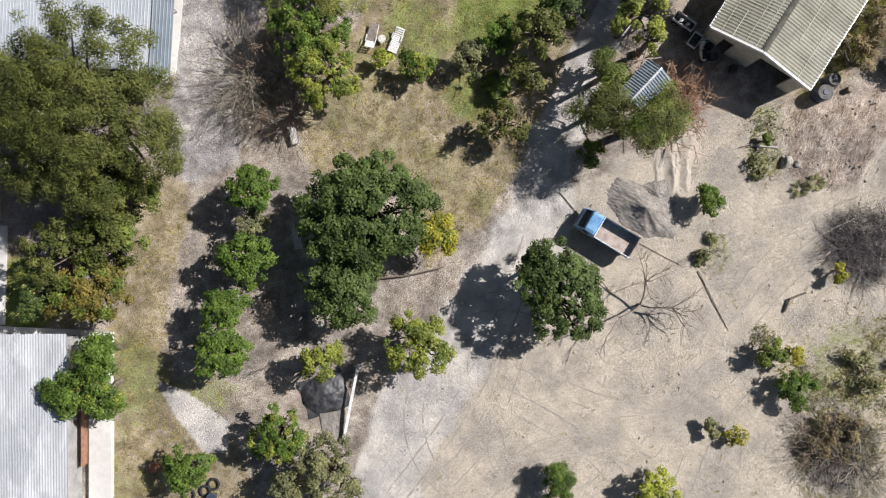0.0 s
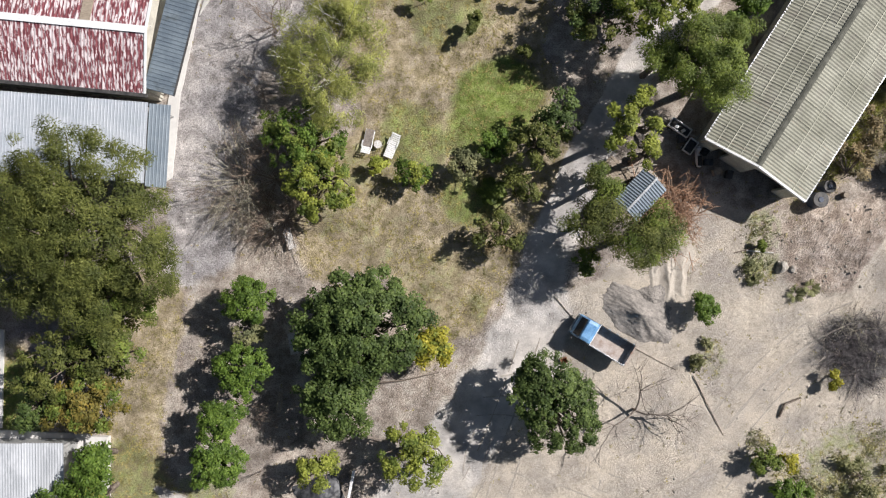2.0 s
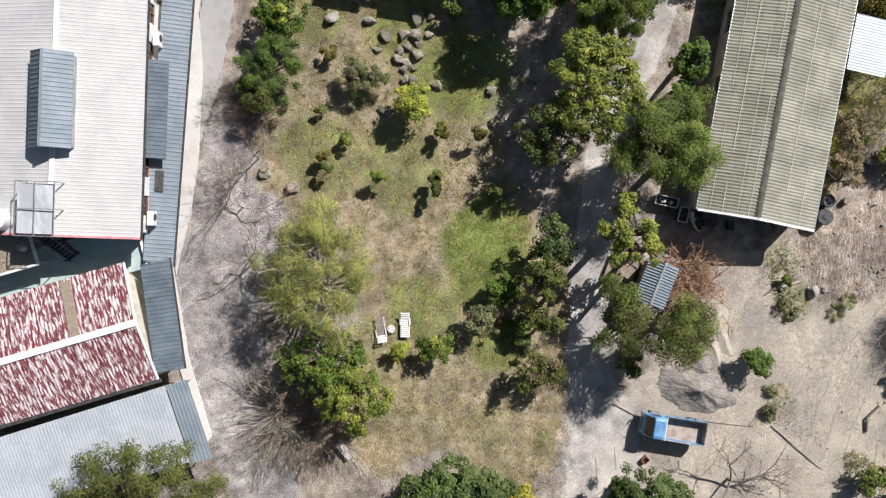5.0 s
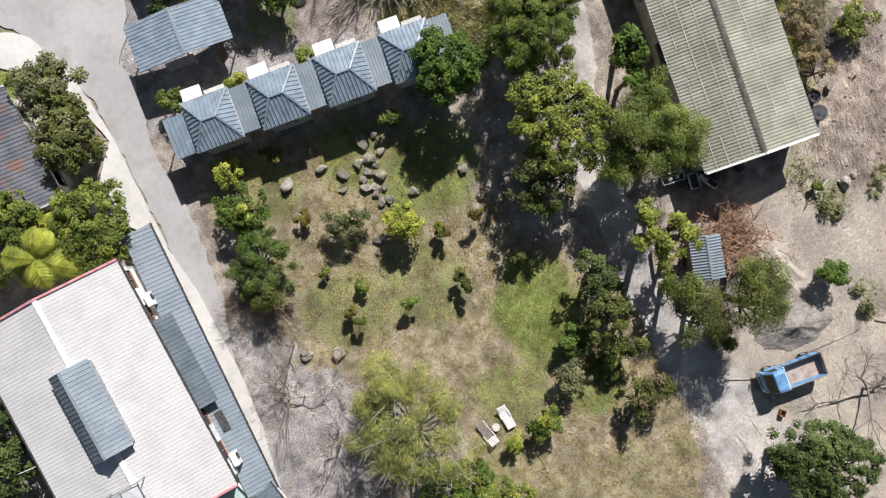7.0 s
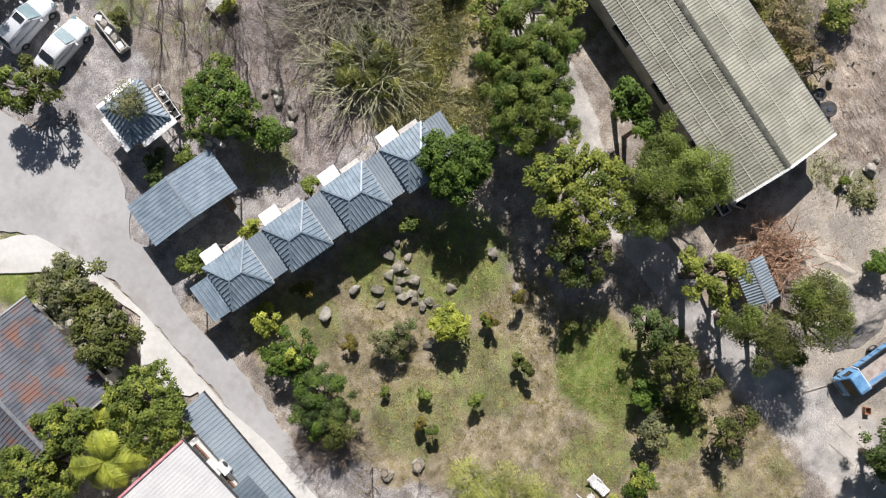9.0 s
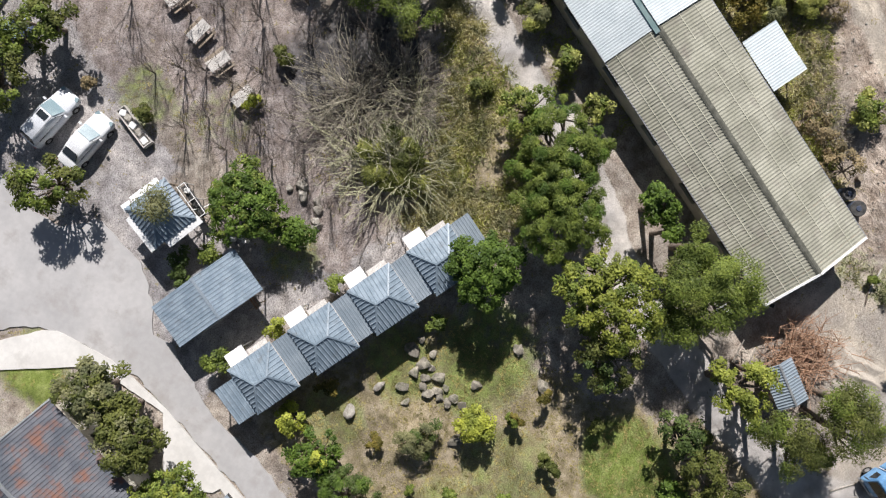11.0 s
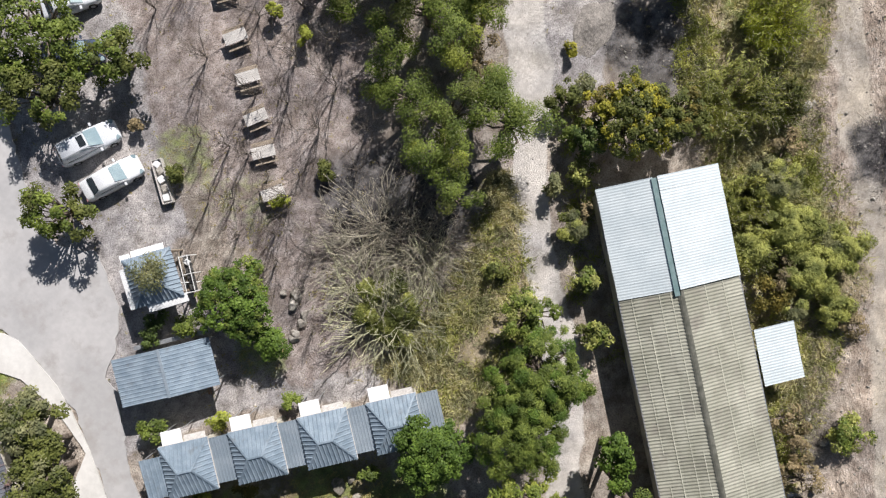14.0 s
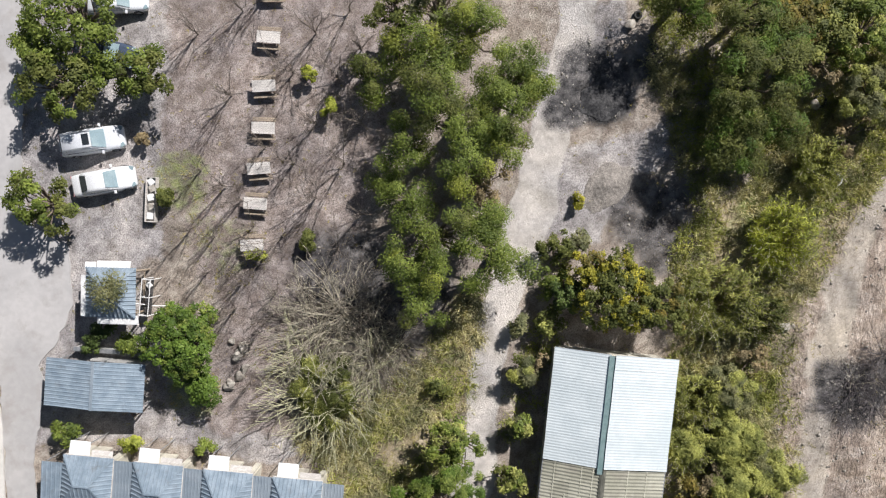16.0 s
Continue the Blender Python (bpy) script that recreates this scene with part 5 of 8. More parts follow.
def tree(x, y, radius, height, style, leaf, label, category="tree", squash=0.8, seed=1, trunk=None, bark=None, density=1.0, group="", stretch=1.0, turn=0.0, second=None):
    """A tapered trunk with limbs to every clump, and a crown of leaf clumps with gaps and an uneven outline."""
    rng = np.random.RandomState(seed)
    root = thing("shrub" if category == "shrub" else "tree", pose(x, y, 0, 0, 0, turn), label, category, group)
    cr, per, ll, lw, dens = STYLE[style]
    cr = min(cr, radius * 0.45)
    radius *= 1.08
    n = max(7, int(dens * density * math.pi * radius * radius * 1.35))
    depth = min(height * 0.8, radius * squash * 2)
    mid = height - depth / 2
    az = rng.uniform(0, 2 * np.pi, n)
    far = np.sqrt((np.arange(n) + rng.rand(n)) / n)
    k1, k2 = rng.randint(2, 4), rng.randint(4, 8)
    lump = 1 + 0.13 * np.sin(az * k1 + rng.uniform(0, 6)) + 0.1 * np.sin(az * k2 + rng.uniform(0, 6)) + rng.normal(0, 0.05, n)
    reach = np.maximum(0.05, radius - cr * 0.55) * far * np.clip(lump, 0.7, 1.25)
    dome = np.sqrt(np.clip(1 - (far * 0.93) ** 2, 0, 1))
    level = np.where(rng.rand(n) < 0.68, rng.uniform(0.75, 1.0, n), rng.uniform(-0.7, 0.75, n))
    c = np.stack([np.cos(az) * reach * stretch, np.sin(az) * reach, mid + dome * level * (depth / 2 - cr * 0.5) + rng.normal(0, 0.35 * cr, n)], 1)
    c[:, 2] = np.maximum(c[:, 2], cr * 0.6)
    size = cr * rng.uniform(0.7, 1.3, n)
    counts = np.maximum(8, (per * (size / cr) ** 2).astype(int))
    own = np.repeat(np.arange(n), counts)
    w = sphere_ways(len(own), rng, 0.5)
    rr = size[own] * rng.uniform(0.15, 1.0, len(own)) ** 0.5
    p = c[own] + w * rr[:, None] * [1, 1, 0.75]
    shade = (c - [0, 0, mid])
    out = w * 0.7 + (shade / (np.linalg.norm(shade, axis=1, keepdims=True) + 1e-6))[own] * 0.5
    pick = (rng.rand(n) < 0.3)[own] if second else np.zeros(len(own), bool)
    v, f = leaves(p, out, ll, lw, rng)
    me = fast_mesh("crown", v, f, LEAF[leaf])
    if second:
        me.materials.append(LEAF[second])
        me.polygons.foreach_set("material_index", np.repeat(pick, 2).astype(np.int32))
    new("crown", me).parent = root
    tr = trunk or 0.035 * height + 0.03
    fork = max(0.25, (mid - depth * 0.35))
    lean = rng.normal(0, 0.04 * height, 2)
    segs = [(0, 0, -0.1, tr * 1.25, lean[0] * 0.5, lean[1] * 0.5, fork * 0.5, tr), (lean[0] * 0.5, lean[1] * 0.5, fork * 0.5, tr, lean[0], lean[1], fork, tr * 0.85)]
    limbs = min(n, 26)
    for k in rng.permutation(n)[:limbs]:
        q = c[k]
        m = np.array([lean[0], lean[1], fork]) * 0.45 + q * 0.55 + rng.normal(0, 0.12 * radius, 3) * [1, 1, 0.5]
        segs.append((lean[0], lean[1], fork, tr * 0.5, *m, tr * 0.3))
        segs.append((*m, tr * 0.3, *q, tr * 0.1))
    v, f = tubes(segs, 5)
    ob = new("trunk", fast_mesh("trunk", v, f, bark or BARK, True))
    ob.parent = root
    return root


def bare_segments(rng, height, spread, levels=4, kids=(3, 5), trunk=0.09, upward=0.5, first=0.3):
    segs = []

    def grow(p, d, ln, r, lev):
        bits = 3
        for _ in range(bits):
            d = d + rng.normal(0, 0.16, 3) + [0, 0, 0.03 * upward]
            d /= np.linalg.norm(d)
            q = p + d * ln / bits
            r2 = r * 0.86
            segs.append((*p, r, *q, r2))
            p, r = q, r2
            if lev < levels and rng.rand() < 0.6:
                e = d + rng.normal(0, 0.6, 3) * [1, 1, 0.5]
                grow(p, e / np.linalg.norm(e), ln * rng.uniform(0.45, 0.7), r * 0.6, lev + 1)
        if lev < levels:
            for _ in range(rng.randint(*kids)):
                e = d * 0.8 + rng.normal(0, 0.55, 3) * [1, 1, 0.6] + [0, 0, 0.12 * upward]
                grow(p, e / np.linalg.norm(e), ln * rng.uniform(0.6, 0.85), r * 0.7, lev + 1)

    stems = rng.randint(3, 6)
    segs.append((0, 0, -0.1, trunk * 1.2, 0, 0, height * first, trunk))
    for k in range(stems):
        a = (k + rng.uniform(-0.3, 0.3)) * 2 * np.pi / stems
        e = np.array([np.cos(a) * spread, np.sin(a) * spread, upward + 0.25])
        grow(np.array([0, 0, height * first]), e / np.linalg.norm(e), height * 0.32, trunk * 0.75, 1)
    return segs


def fan_segments(rng, stems, rise, straight, side_count=3):
    """Slender branches fanning from the foot, each with long side twigs; unit height."""
    segs = []

    def run(p, d, ln, r, bits, lev):
        for b in range(bits):
            d = d + rng.normal(0, straight, 3) + [0, 0, 0.05 * rise]
            d /= np.linalg.norm(d)
            q = p + d * ln / bits
            r2 = max(0.0024, r * (1 - 0.75 / bits))
            segs.append((*p, r, *q, r2))
            p, r = q, r2
            if lev < 2 and b:
                for _ in range(rng.randint(1, side_count) if lev == 0 else rng.randint(0, 2)):
                    e = d + rng.normal(0, 0.4, 3)
                    run(p, e / np.linalg.norm(e), ln * rng.uniform(0.4, 0.7), max(0.0026, r * 0.55), 3, lev + 1)

    segs.append((0, 0, -0.02, 0.016, 0, 0, 0.1, 0.014))
    for k in range(stems):
        a = (k + rng.uniform(-0.35, 0.35)) * 2 * np.pi / stems
        el = min(1.5, rng.uniform(0.55, 1.25) * rise)
        e = np.array([np.cos(a) * np.cos(el), np.sin(a) * np.cos(el), np.sin(el)])
        run(np.array([0, 0, 0.1]), e, rng.uniform(0.7, 1.0), 0.0085, 5, 0)
    return segs


BARE = {}


def bare_tree(x, y, height, kind, label, turn, size=1.0, category="bare tree", group="bare trees", mat=None):
    """A leafless tree; those of one kind share their branches."""
    spread, levels, upward, seed = {"wide": (1.0, 3, 0.45, 3), "tall": (0.75, 3, 0.9, 8), "low": (1.15, 4, 0.32, 15), "scrub": (1.1, 3, 0.5, 21), "thin": (0.9, 3, 0.8, 28), "bough": (1.2, 3, 0.3, 33), "fan": (7, 1.3, 0.1, 41), "fan_open": (6, 1.1, 0.12, 52), "sprawl": (20, 0.5, 0.09, 63)}[kind]
    mat = mat or TWIG
    key = (kind, mat.name)
    if key not in BARE:
        rng = np.random.RandomState(seed)
        if kind in ("fan", "fan_open", "sprawl"):
            segs = np.array(fan_segments(rng, spread, levels, upward))
            segs[:, [2, 6]] = np.maximum(segs[:, [2, 6]], -0.02)
            if kind == "sprawl":
                segs[:, [3, 7]] *= 2.7 if mat is BOUGH else 2.0
        else:
            segs = np.array(bare_segments(rng, 1.0, spread, levels, trunk=0.017, upward=upward, first=0.08 if kind in ("low", "scrub", "bough") else 0.25))
        segs[:, [3, 7]] = np.maximum(segs[:, [3, 7]], 0.0024)
        if kind == "bough":
            segs[:, [3, 7]] *= 1.7
        top = segs[:, 6].max() if kind != "sprawl" else 1.05
        segs[:, [0, 1, 2, 4, 5, 6]] /= top
        v, f = tubes(segs, 3)
        BARE[key] = fast_mesh("crown", v, f, mat, True)
    root = thing("bare_tree" if category == "bare tree" else "dead_shrub", pose(x, y, 0, 0, 0, turn), label, category, group)
    ob = new("crown", BARE[key])
    ob.parent = root
    ob.matrix_basis = Matrix.Diagonal((height * size, height * size, height, 1))
    return root


def frond_plant(x, y, height, count, length, leaf, label, seed, category="palm", droop=0.7, trunk=0.12, wide=0.09):
    """A palm-like plant: arching ribs with paired leaflets."""
    rng = np.random.RandomState(seed)
    root = thing("palm" if category == "palm" else "shrub", pose(x, y, 0), label, category)
    if height > 0.3:
        v, f = tubes([(0, 0, -0.1, trunk * 1.3, 0.05, 0, height * 0.5, trunk), (0.05, 0, height * 0.5, trunk, 0, 0.05, height, trunk * 0.8)], 8)
        new("trunk", fast_mesh("trunk", v, f, BARK_PALE, True)).parent = root
    for k in range(count):
        a = k * 2.4 + rng.uniform(-0.3, 0.3)
        rise = rng.uniform(0.15, 0.9)
        pts = []
        steps = 9
        for i in range(steps + 1):
            s = i / steps
            r = length * s * (0.75 + 0.25 * (1 - rise))
            pts.append(np.array([math.cos(a) * r, math.sin(a) * r, height + length * (rise * s - droop * s * s)]))
        segs = [(*p, 0.02 * (1.2 - i / steps), *q, 0.02 * (1.1 - i / steps)) for i, (p, q) in enumerate(zip(pts, pts[1:]))]
        v1, f1 = tubes(segs, 3)
        side = np.array([-math.sin(a), math.cos(a), 0])
        verts, faces = [], []
        for i in range(1, 4 * steps):
            s = i / (4 * steps)
            j = min(int(s * steps), steps - 1)
            p = pts[j] + (pts[j + 1] - pts[j]) * (s * steps - j)
            ahead = (pts[j + 1] - pts[j]) / (np.linalg.norm(pts[j + 1] - pts[j]) + 1e-9)
            ln = length * 0.34 * math.sin(math.pi * (0.12 + 0.85 * s)) * rng.uniform(0.8, 1.1)
            for sg in (-1, 1):
                tip = p + side * sg * ln + ahead * ln * 0.6 - np.array([0, 0, ln * 0.3])
                b = len(verts)
                verts += [p - ahead * wide * 0.5, p + ahead * wide * 0.5, tip]
                faces.append((b, b + 1, b + 2) if sg > 0 else (b, b + 2, b + 1))
        me = bpy.data.meshes.new("frond")
        me.from_pydata([tuple(q) for q in v1] + [tuple(q) for q in verts], [], [tuple(map(int, q)) for q in f1] + [tuple(i + len(v1) for i in q) for q in faces])
        me.materials.append(LEAF[leaf])
        new("frond", me).parent = root
    return root


def cane_clump(x, y, radius, height, leaf, label, seed, canes=160):
    """A tall clump of arching canes and narrow leaves."""
    rng = np.random.RandomState(seed)
    root = thing("shrub", pose(x, y, 0), label, "cane clump")
    segs, cs, outs = [], [], []
    for _ in range(canes):
        a, r0 = rng.uniform(0, 6.28), radius * 0.85 * rng.rand() ** 0.5
        o = np.array([math.cos(a) * r0, math.sin(a) * r0, 0])
        a2 = a + rng.normal(0, 0.9)
        out = radius * rng.uniform(0.1, 0.65)
        h = height * rng.uniform(0.6, 1.0)
        prev = o
        for i in range(1, 6):
            s = i / 5
            q = o + np.array([math.cos(a2) * out * s * s, math.sin(a2) * out * s * s, h * (1.25 * s - 0.35 * s * s)])
            segs.append((*prev, 0.018, *q, 0.012))
            if i > 1:
                m = rng.randint(5, 9)
                t = rng.rand(m, 1)
                cs.append(prev + (q - prev) * t + rng.normal(0, 0.08, (m, 3)))
                outs.append(np.tile([math.cos(a2), math.sin(a2), 0.4], (m, 1)))
            prev = q
    v, f = tubes(segs, 3)
    new("cane_tuft", fast_mesh("cane_tuft", v, f, TWIG_PALE, True)).parent = root
    v, f = leaves(np.concatenate(cs), np.concatenate(outs), 0.42, 0.06, rng, 0.5, 0.6)
    new("foliage", fast_mesh("foliage", v, f, LEAF[leaf])).parent = root
    return root


# south-west belt
tree(-23.40, 9.37, 6.0, 9.5, "fine", "olive", "broad olive-green fine-leaved tree over the store roof", squash=0.55, seed=11, density=1.0)
tree(-28.19, 10.55, 3.6, 8.0, "fine", "olive", "olive-green fine-leaved tree beside the pale roof", seed=12, squash=0.7)
tree(-27.59, 6.00, 3.2, 6.5, "fine", "olive", "olive-green fine-leaved tree in the western belt", seed=13)
tree(-23.02, 4.21, 2.9, 6.0, "broad", "olive", "mid-green leafy tree in the western belt", seed=14, second="mid")
tree(-23.62, 0.83, 2.5, 5.5, "broad", "olive", "mid-green leafy tree edging the grassy track", seed=15, second="mid")
tree(-27.08, -0.36, 2.7, 5.5, "sparse", "olive", "thin dark tree over the shaded yard", seed=16, density=1.3)
tree(-25.12, -3.00, 2.5, 5.0, "broad", "rust", "rust-tinged leafy tree in the western belt", seed=17, density=0.9, second="mid")
tree(-29.07, -3.24, 1.9, 4.2, "sparse", "dark", "dark thin tree by the pale paving", seed=18, density=1.2)
tree(-24.68, -7.54, 1.7, 4.4, "broad", "green", "green tree leaning over the workshop ledge", seed=19)
tree(-27.23, -10.21, 1.6, 4.0, "broad", "green", "small green tree against the zinc roof", seed=20)
tree(-24.56, -10.00, 2.0, 4.4, "broad", "green", "bright green leafy tree by the ledge", seed=21, second="spring")
tree(-18.78, -16.06, 1.7, 3.2, "bush", "green", "rounded green bush on the dry verge", category="shrub", seed=22)
for k, (x, y, r, hgt) in enumerate(((-13.49, 4.35, 1.75, 4.6), (-13.76, 1.72, 1.3, 3.2), (-13.98, -0.86, 1.9, 4.6), (-15.54, -4.26, 1.55, 4.4), (-15.95, -7.34, 1.95, 4.8))):
    tree(x, y, r, hgt, "bush", "grey" if k == 1 else "green", "leafy green tree in a line beside the track", seed=30 + k, group="track-side trees", density=1.45 if k != 1 else 0.8)
tree(-5.38, 2.65, 4.0, 7.0, "broad", "dark", "large dense dark-green tree on the lawn edge", squash=0.7, seed=41, density=1.45)
tree(-7.06, -2.60, 2.7, 5.6, "broad", "dark", "dense dark-green tree joined to the large crown", squash=0.8, seed=42, density=1.15)
tree(-8.08, 1.66, 2.0, 5.4, "broad", "dark", "dense dark-green side tree of the grove", seed=43)
tree(-0.49, 1.07, 1.55, 4.4, "broad", "gold", "yellow-leaved small tree at the dark crown's edge", seed=44, second="spring")
tree(8.3, -3.0, 3.1, 5.8, "bush", "dark", "dark-green bushy tree by the truck", squash=0.75, seed=45, density=1.5)
tree(6.6, -1.4, 1.5, 4.4, "bush", "dark", "dark-green leaning side tree by the lane", seed=46, density=1.3)
tree(-1.60, -7.01, 2.5, 4.8, "sparse", "spring", "bright yellow-green open tree beside the sandy yard", seed=47, density=1.7, second="mid")
tree(-8.66, -8.24, 1.6, 3.8, "sparse", "spring", "light green open tree over the tarpaulin", seed=48, density=1.7)
tree(-11.97, -13.42, 2.05, 4.2, "bush", "green", "rounded green tree on the dry verge", seed=49, second="spring")
tree(-8.16, -15.95, 2.4, 4.8, "sparse", "grey", "grey-green thin tree by the sandy yard", seed=50, density=1.8)
tree(-10.93, -17.35, 1.6, 3.8, "sparse", "grey", "grey-green thin shrub by the verge", category="shrub", seed=51, density=1.6)
# lawn and lane
tree(-9.69, 15.78, 2.7, 5.0, "bush", "green", "dense dark-green rounded tree by the gravel", seed=52, squash=0.7, second="mid")
tree(-8.45, 12.97, 2.6, 5.0, "bush", "spring", "yellow-green dense tree by the lawn", seed=53, squash=0.75, second="mid")
tree(-4.64, 14.33, 0.8, 1.5, "bush", "lime", "small bright green shrub by the loungers", category="shrub", seed=54)
tree(-1.85, 13.65, 1.3, 2.4, "bush", "green", "round green shrub on the lawn", category="shrub", seed=55, second="spring")
for x, y, r, hgt, seed in ((-7.9, 20.9, 4.1, 6.2, 56), (-6.7, 24.4, 2.6, 5.2, 57)):
    willow = tree(x, y, r, hgt, "weeping", "willow", "wide weeping yellow-green willow with pale bare boughs", squash=0.6, seed=seed, density=0.55, bark=BARK_PALE, group="lawn willows")
    segs = np.array(fan_segments(np.random.RandomState(seed), 8, 0.75, 0.16))
    segs[:, [0, 1, 2, 4, 5, 6]] *= [r * 0.95, r * 0.95, hgt * 1.05] * 2
    segs[:, [3, 7]] *= 3.6
    v, f = tubes(segs, 4)
    new("bough", fast_mesh("bough", v, f, WOOD_PALE, True)).parent = willow
tree(4.1, 15.6, 1.25, 2.4, "bush", "green", "dark round shrub among the border plants", category="shrub", seed=58, density=1.2)
tree(2.0, 13.9, 1.35, 2.4, "bush", "grey", "leafy green shrub in the border", category="shrub", seed=59, density=0.8)
tree(5.6, 13.3, 1.0, 3.0, "sparse", "olive", "thin olive shrub in the border", category="shrub", seed=60, density=1.1)
tree(7.3, 15.6, 1.9, 4.6, "sparse", "olive", "thin green tree beside the lane", seed=61, density=1.5)
tree(6.6, 12.4, 1.1, 3.2, "sparse", "olive", "olive thin tree beside the lane", seed=62, density=1.2)
tree(4.4, 9.4, 1.75, 3.2, "sparse", "olive", "soft green shrub at the lawn corner", category="shrub", seed=63, density=1.6, second="dry")
tree(13.2, 16.3, 2.2, 7.2, "sparse", "spring", "tall open yellow-green tree over the hut", seed=64, density=1.25, squash=0.6)
tree(14.6, 14.6, 1.3, 5.6, "sparse", "spring", "open yellow-green tree above the hut", seed=65, density=1.2)
tree(11.0, 10.0, 2.0, 5.0, "pompom", "olive", "feathery green tree by the lane", seed=66, second="mid")
tree(15.1, 9.2, 1.75, 6.8, "pompom", "olive", "feathery green tree by the brush heap", seed=67, second="mid")
tree(13.6, 8.7, 2.1, 7.0, "pompom", "olive", "feathery rounded tree by the gravel heap", seed=68, second="mid")
tree(11.5, 12.7, 1.5, 5.0, "pompom", "olive", "feathery tree between the lane and the hut", seed=97, second="mid")
tree(11.07, 7.00, 1.1, 2.0, "bush", "mid", "low green shrub by the lane", category="shrub", seed=69)
tree(19.77, 3.63, 1.05, 2.1, "bush", "green", "lone dense green bush on the sand", category="shrub", seed=70, density=1.7)
tree(23.81, 6.25, 1.0, 0.45, "sparse", "grey", "low sparse weeds on the sand", category="shrub", seed=71, density=0.5)
tree(24.54, 8.28, 0.45, 1.0, "sparse", "mid", "small thin sapling on the sand", category="shrub", seed=72, density=1.0)
tree(20.21, -0.39, 1.3, 0.4, "sparse", "grey", "low pale weeds on the sand", category="shrub", seed=73, density=0.5)
tree(29.73, -1.65, 0.75, 1.4, "bush", "gold", "small yellow shrub on the rubble", category="shrub", seed=74)
tree(24.4, -7.6, 1.3, 2.0, "sparse", "mid", "grey-green weeds on the eastern bank", category="shrub", seed=75, density=1.6)
tree(26.0, -7.8, 0.8, 2.2, "bush", "gold", "yellow-flowered shrub on the eastern bank", category="shrub", seed=76)
tree(26.3, -10.6, 1.5, 1.8, "bush", "green", "green leafy bush on the eastern bank", category="shrub", seed=77)
tree(21.97, -14.01, 0.85, 1.3, "bush", "gold", "small yellow-green shrub on the sand", category="shrub", seed=78)
tree(20.18, -13.37, 0.7, 1.3, "sparse", "grey", "thin grey weed on the sand", category="shrub", seed=79)
tree(8.46, -17.21, 1.4, 2.4, "needle", "green", "open green shrub on the sandy yard", category="shrub", seed=80, density=1.3)
tree(15.82, -17.84, 1.5, 2.6, "bush", "lime", "bright green shrub on the sandy yard", category="shrub", seed=81)
tree(29.52, -13.95, 2.2, 1.1, "sparse", "dry", "low brown thicket on the bank", category="shrub", seed=82, density=0.9)
tree(32.06, -9.29, 2.0, 1.0, "sparse", "grey", "low pale thicket on the bank", category="shrub", seed=83, density=0.6)
for k, (x, y) in enumerate(((27.1, 4.55), (28.3, 5.05))):
    frond_plant(x, y, 0.0, 26, 0.85, "grey", "spiky blue-green agave on the sand", 90 + k, "agave", 0.25, wide=0.022)
frond_plant(4.03, 12.31, 0.9, 9, 1.3, "mid", "small banana-like palm in the border", 95, droop=0.6)
# by the long shed
tree(18.9, 20.0, 2.4, 7.6, "pompom", "mid", "feathery round-crowned tree by the shed corner", seed=101, density=1.4, squash=1.1)
tree(18.1, 22.0, 2.2, 7.2, "pompom", "mid", "feathery green tree shading the shed wall", seed=102, density=1.4, squash=1.2, second="olive")
tree(15.5, 21.2, 1.5, 5.6, "pompom", "mid", "small feathery tree by the lane", seed=103, density=1.2)
tree(20.6, 22.6, 1.5, 6.4, "pompom", "mid", "feathery side tree against the shed eave", seed=98, density=1.2)
tree(15.2, 26.6, 3.3, 7.2, "sparse", "spring", "open yellow-green tree by the lane", seed=104, density=2.3, squash=0.65, second="mid")
tree(11.6, 25.0, 2.6, 5.4, "sparse", "olive", "dark olive open tree shading the lawn", seed=105, density=1.5, second="dark")
tree(22.2, 25.9, 1.35, 4.8, "broad", "green", "leafy tree beside the shed wall", seed=107, density=1.2)
tree(19.3, 32.3, 3.2, 7.6, "needle", "mid", "tall dense mid-green tree behind the cabins", seed=108, density=1.3, second="green")
tree(22.3, 33.4, 3.2, 7.6, "needle", "mid", "tall mid-green tree with upright foliage", seed=109, density=1.3, second="green")
tree(13.5, 34.95, 2.35, 6.2, "bush", "green", "dense round green tree by the last cabin", seed=110, squash=0.95, density=2.4)
tree(20.9, 24.4, 1.0, 4.2, "broad", "green", "small leafy tree by the shed wall", seed=112)
tree(8.6, 17.6, 1.7, 4.4, "sparse", "dark", "dark thin tree by the lane", seed=113, density=1.6)
# cabin garden
tree(3.1, 30.85, 1.3, 2.8, "bush", "lime", "round clipped yellow-green bush on the lawn", category="shrub", seed=120, density=2.0)
tree(0.47, 34.05, 1.5, 2.4, "needle", "grey", "dark spiky grey-green bush in the garden", category="shrub", seed=121, second="dark")
tree(-1.78, 43.04, 1.2, 2.4, "bush", "lime", "bright yellow-green bush by the cabin corner", category="shrub", seed=122)
tree(-3.3, 40.2, 2.0, 2.8, "bush", "green", "leafy green bush along the lane hedge", category="shrub", seed=123)
tree(-5.5, 37.0, 2.3, 3.2, "needle", "dark", "dark green hedge mass along the lane", category="shrub", seed=124, stretch=1.2, second="green")
tree(-6.9, 35.2, 1.3, 3.0, "fine", "olive", "olive fine-leaved bush at the hedge end", category="shrub", seed=125)
tree(-3.4, 40.0, 0.7, 3.4, "bush", "lime", "bright tip of new growth in the hedge", category="shrub", seed=126)
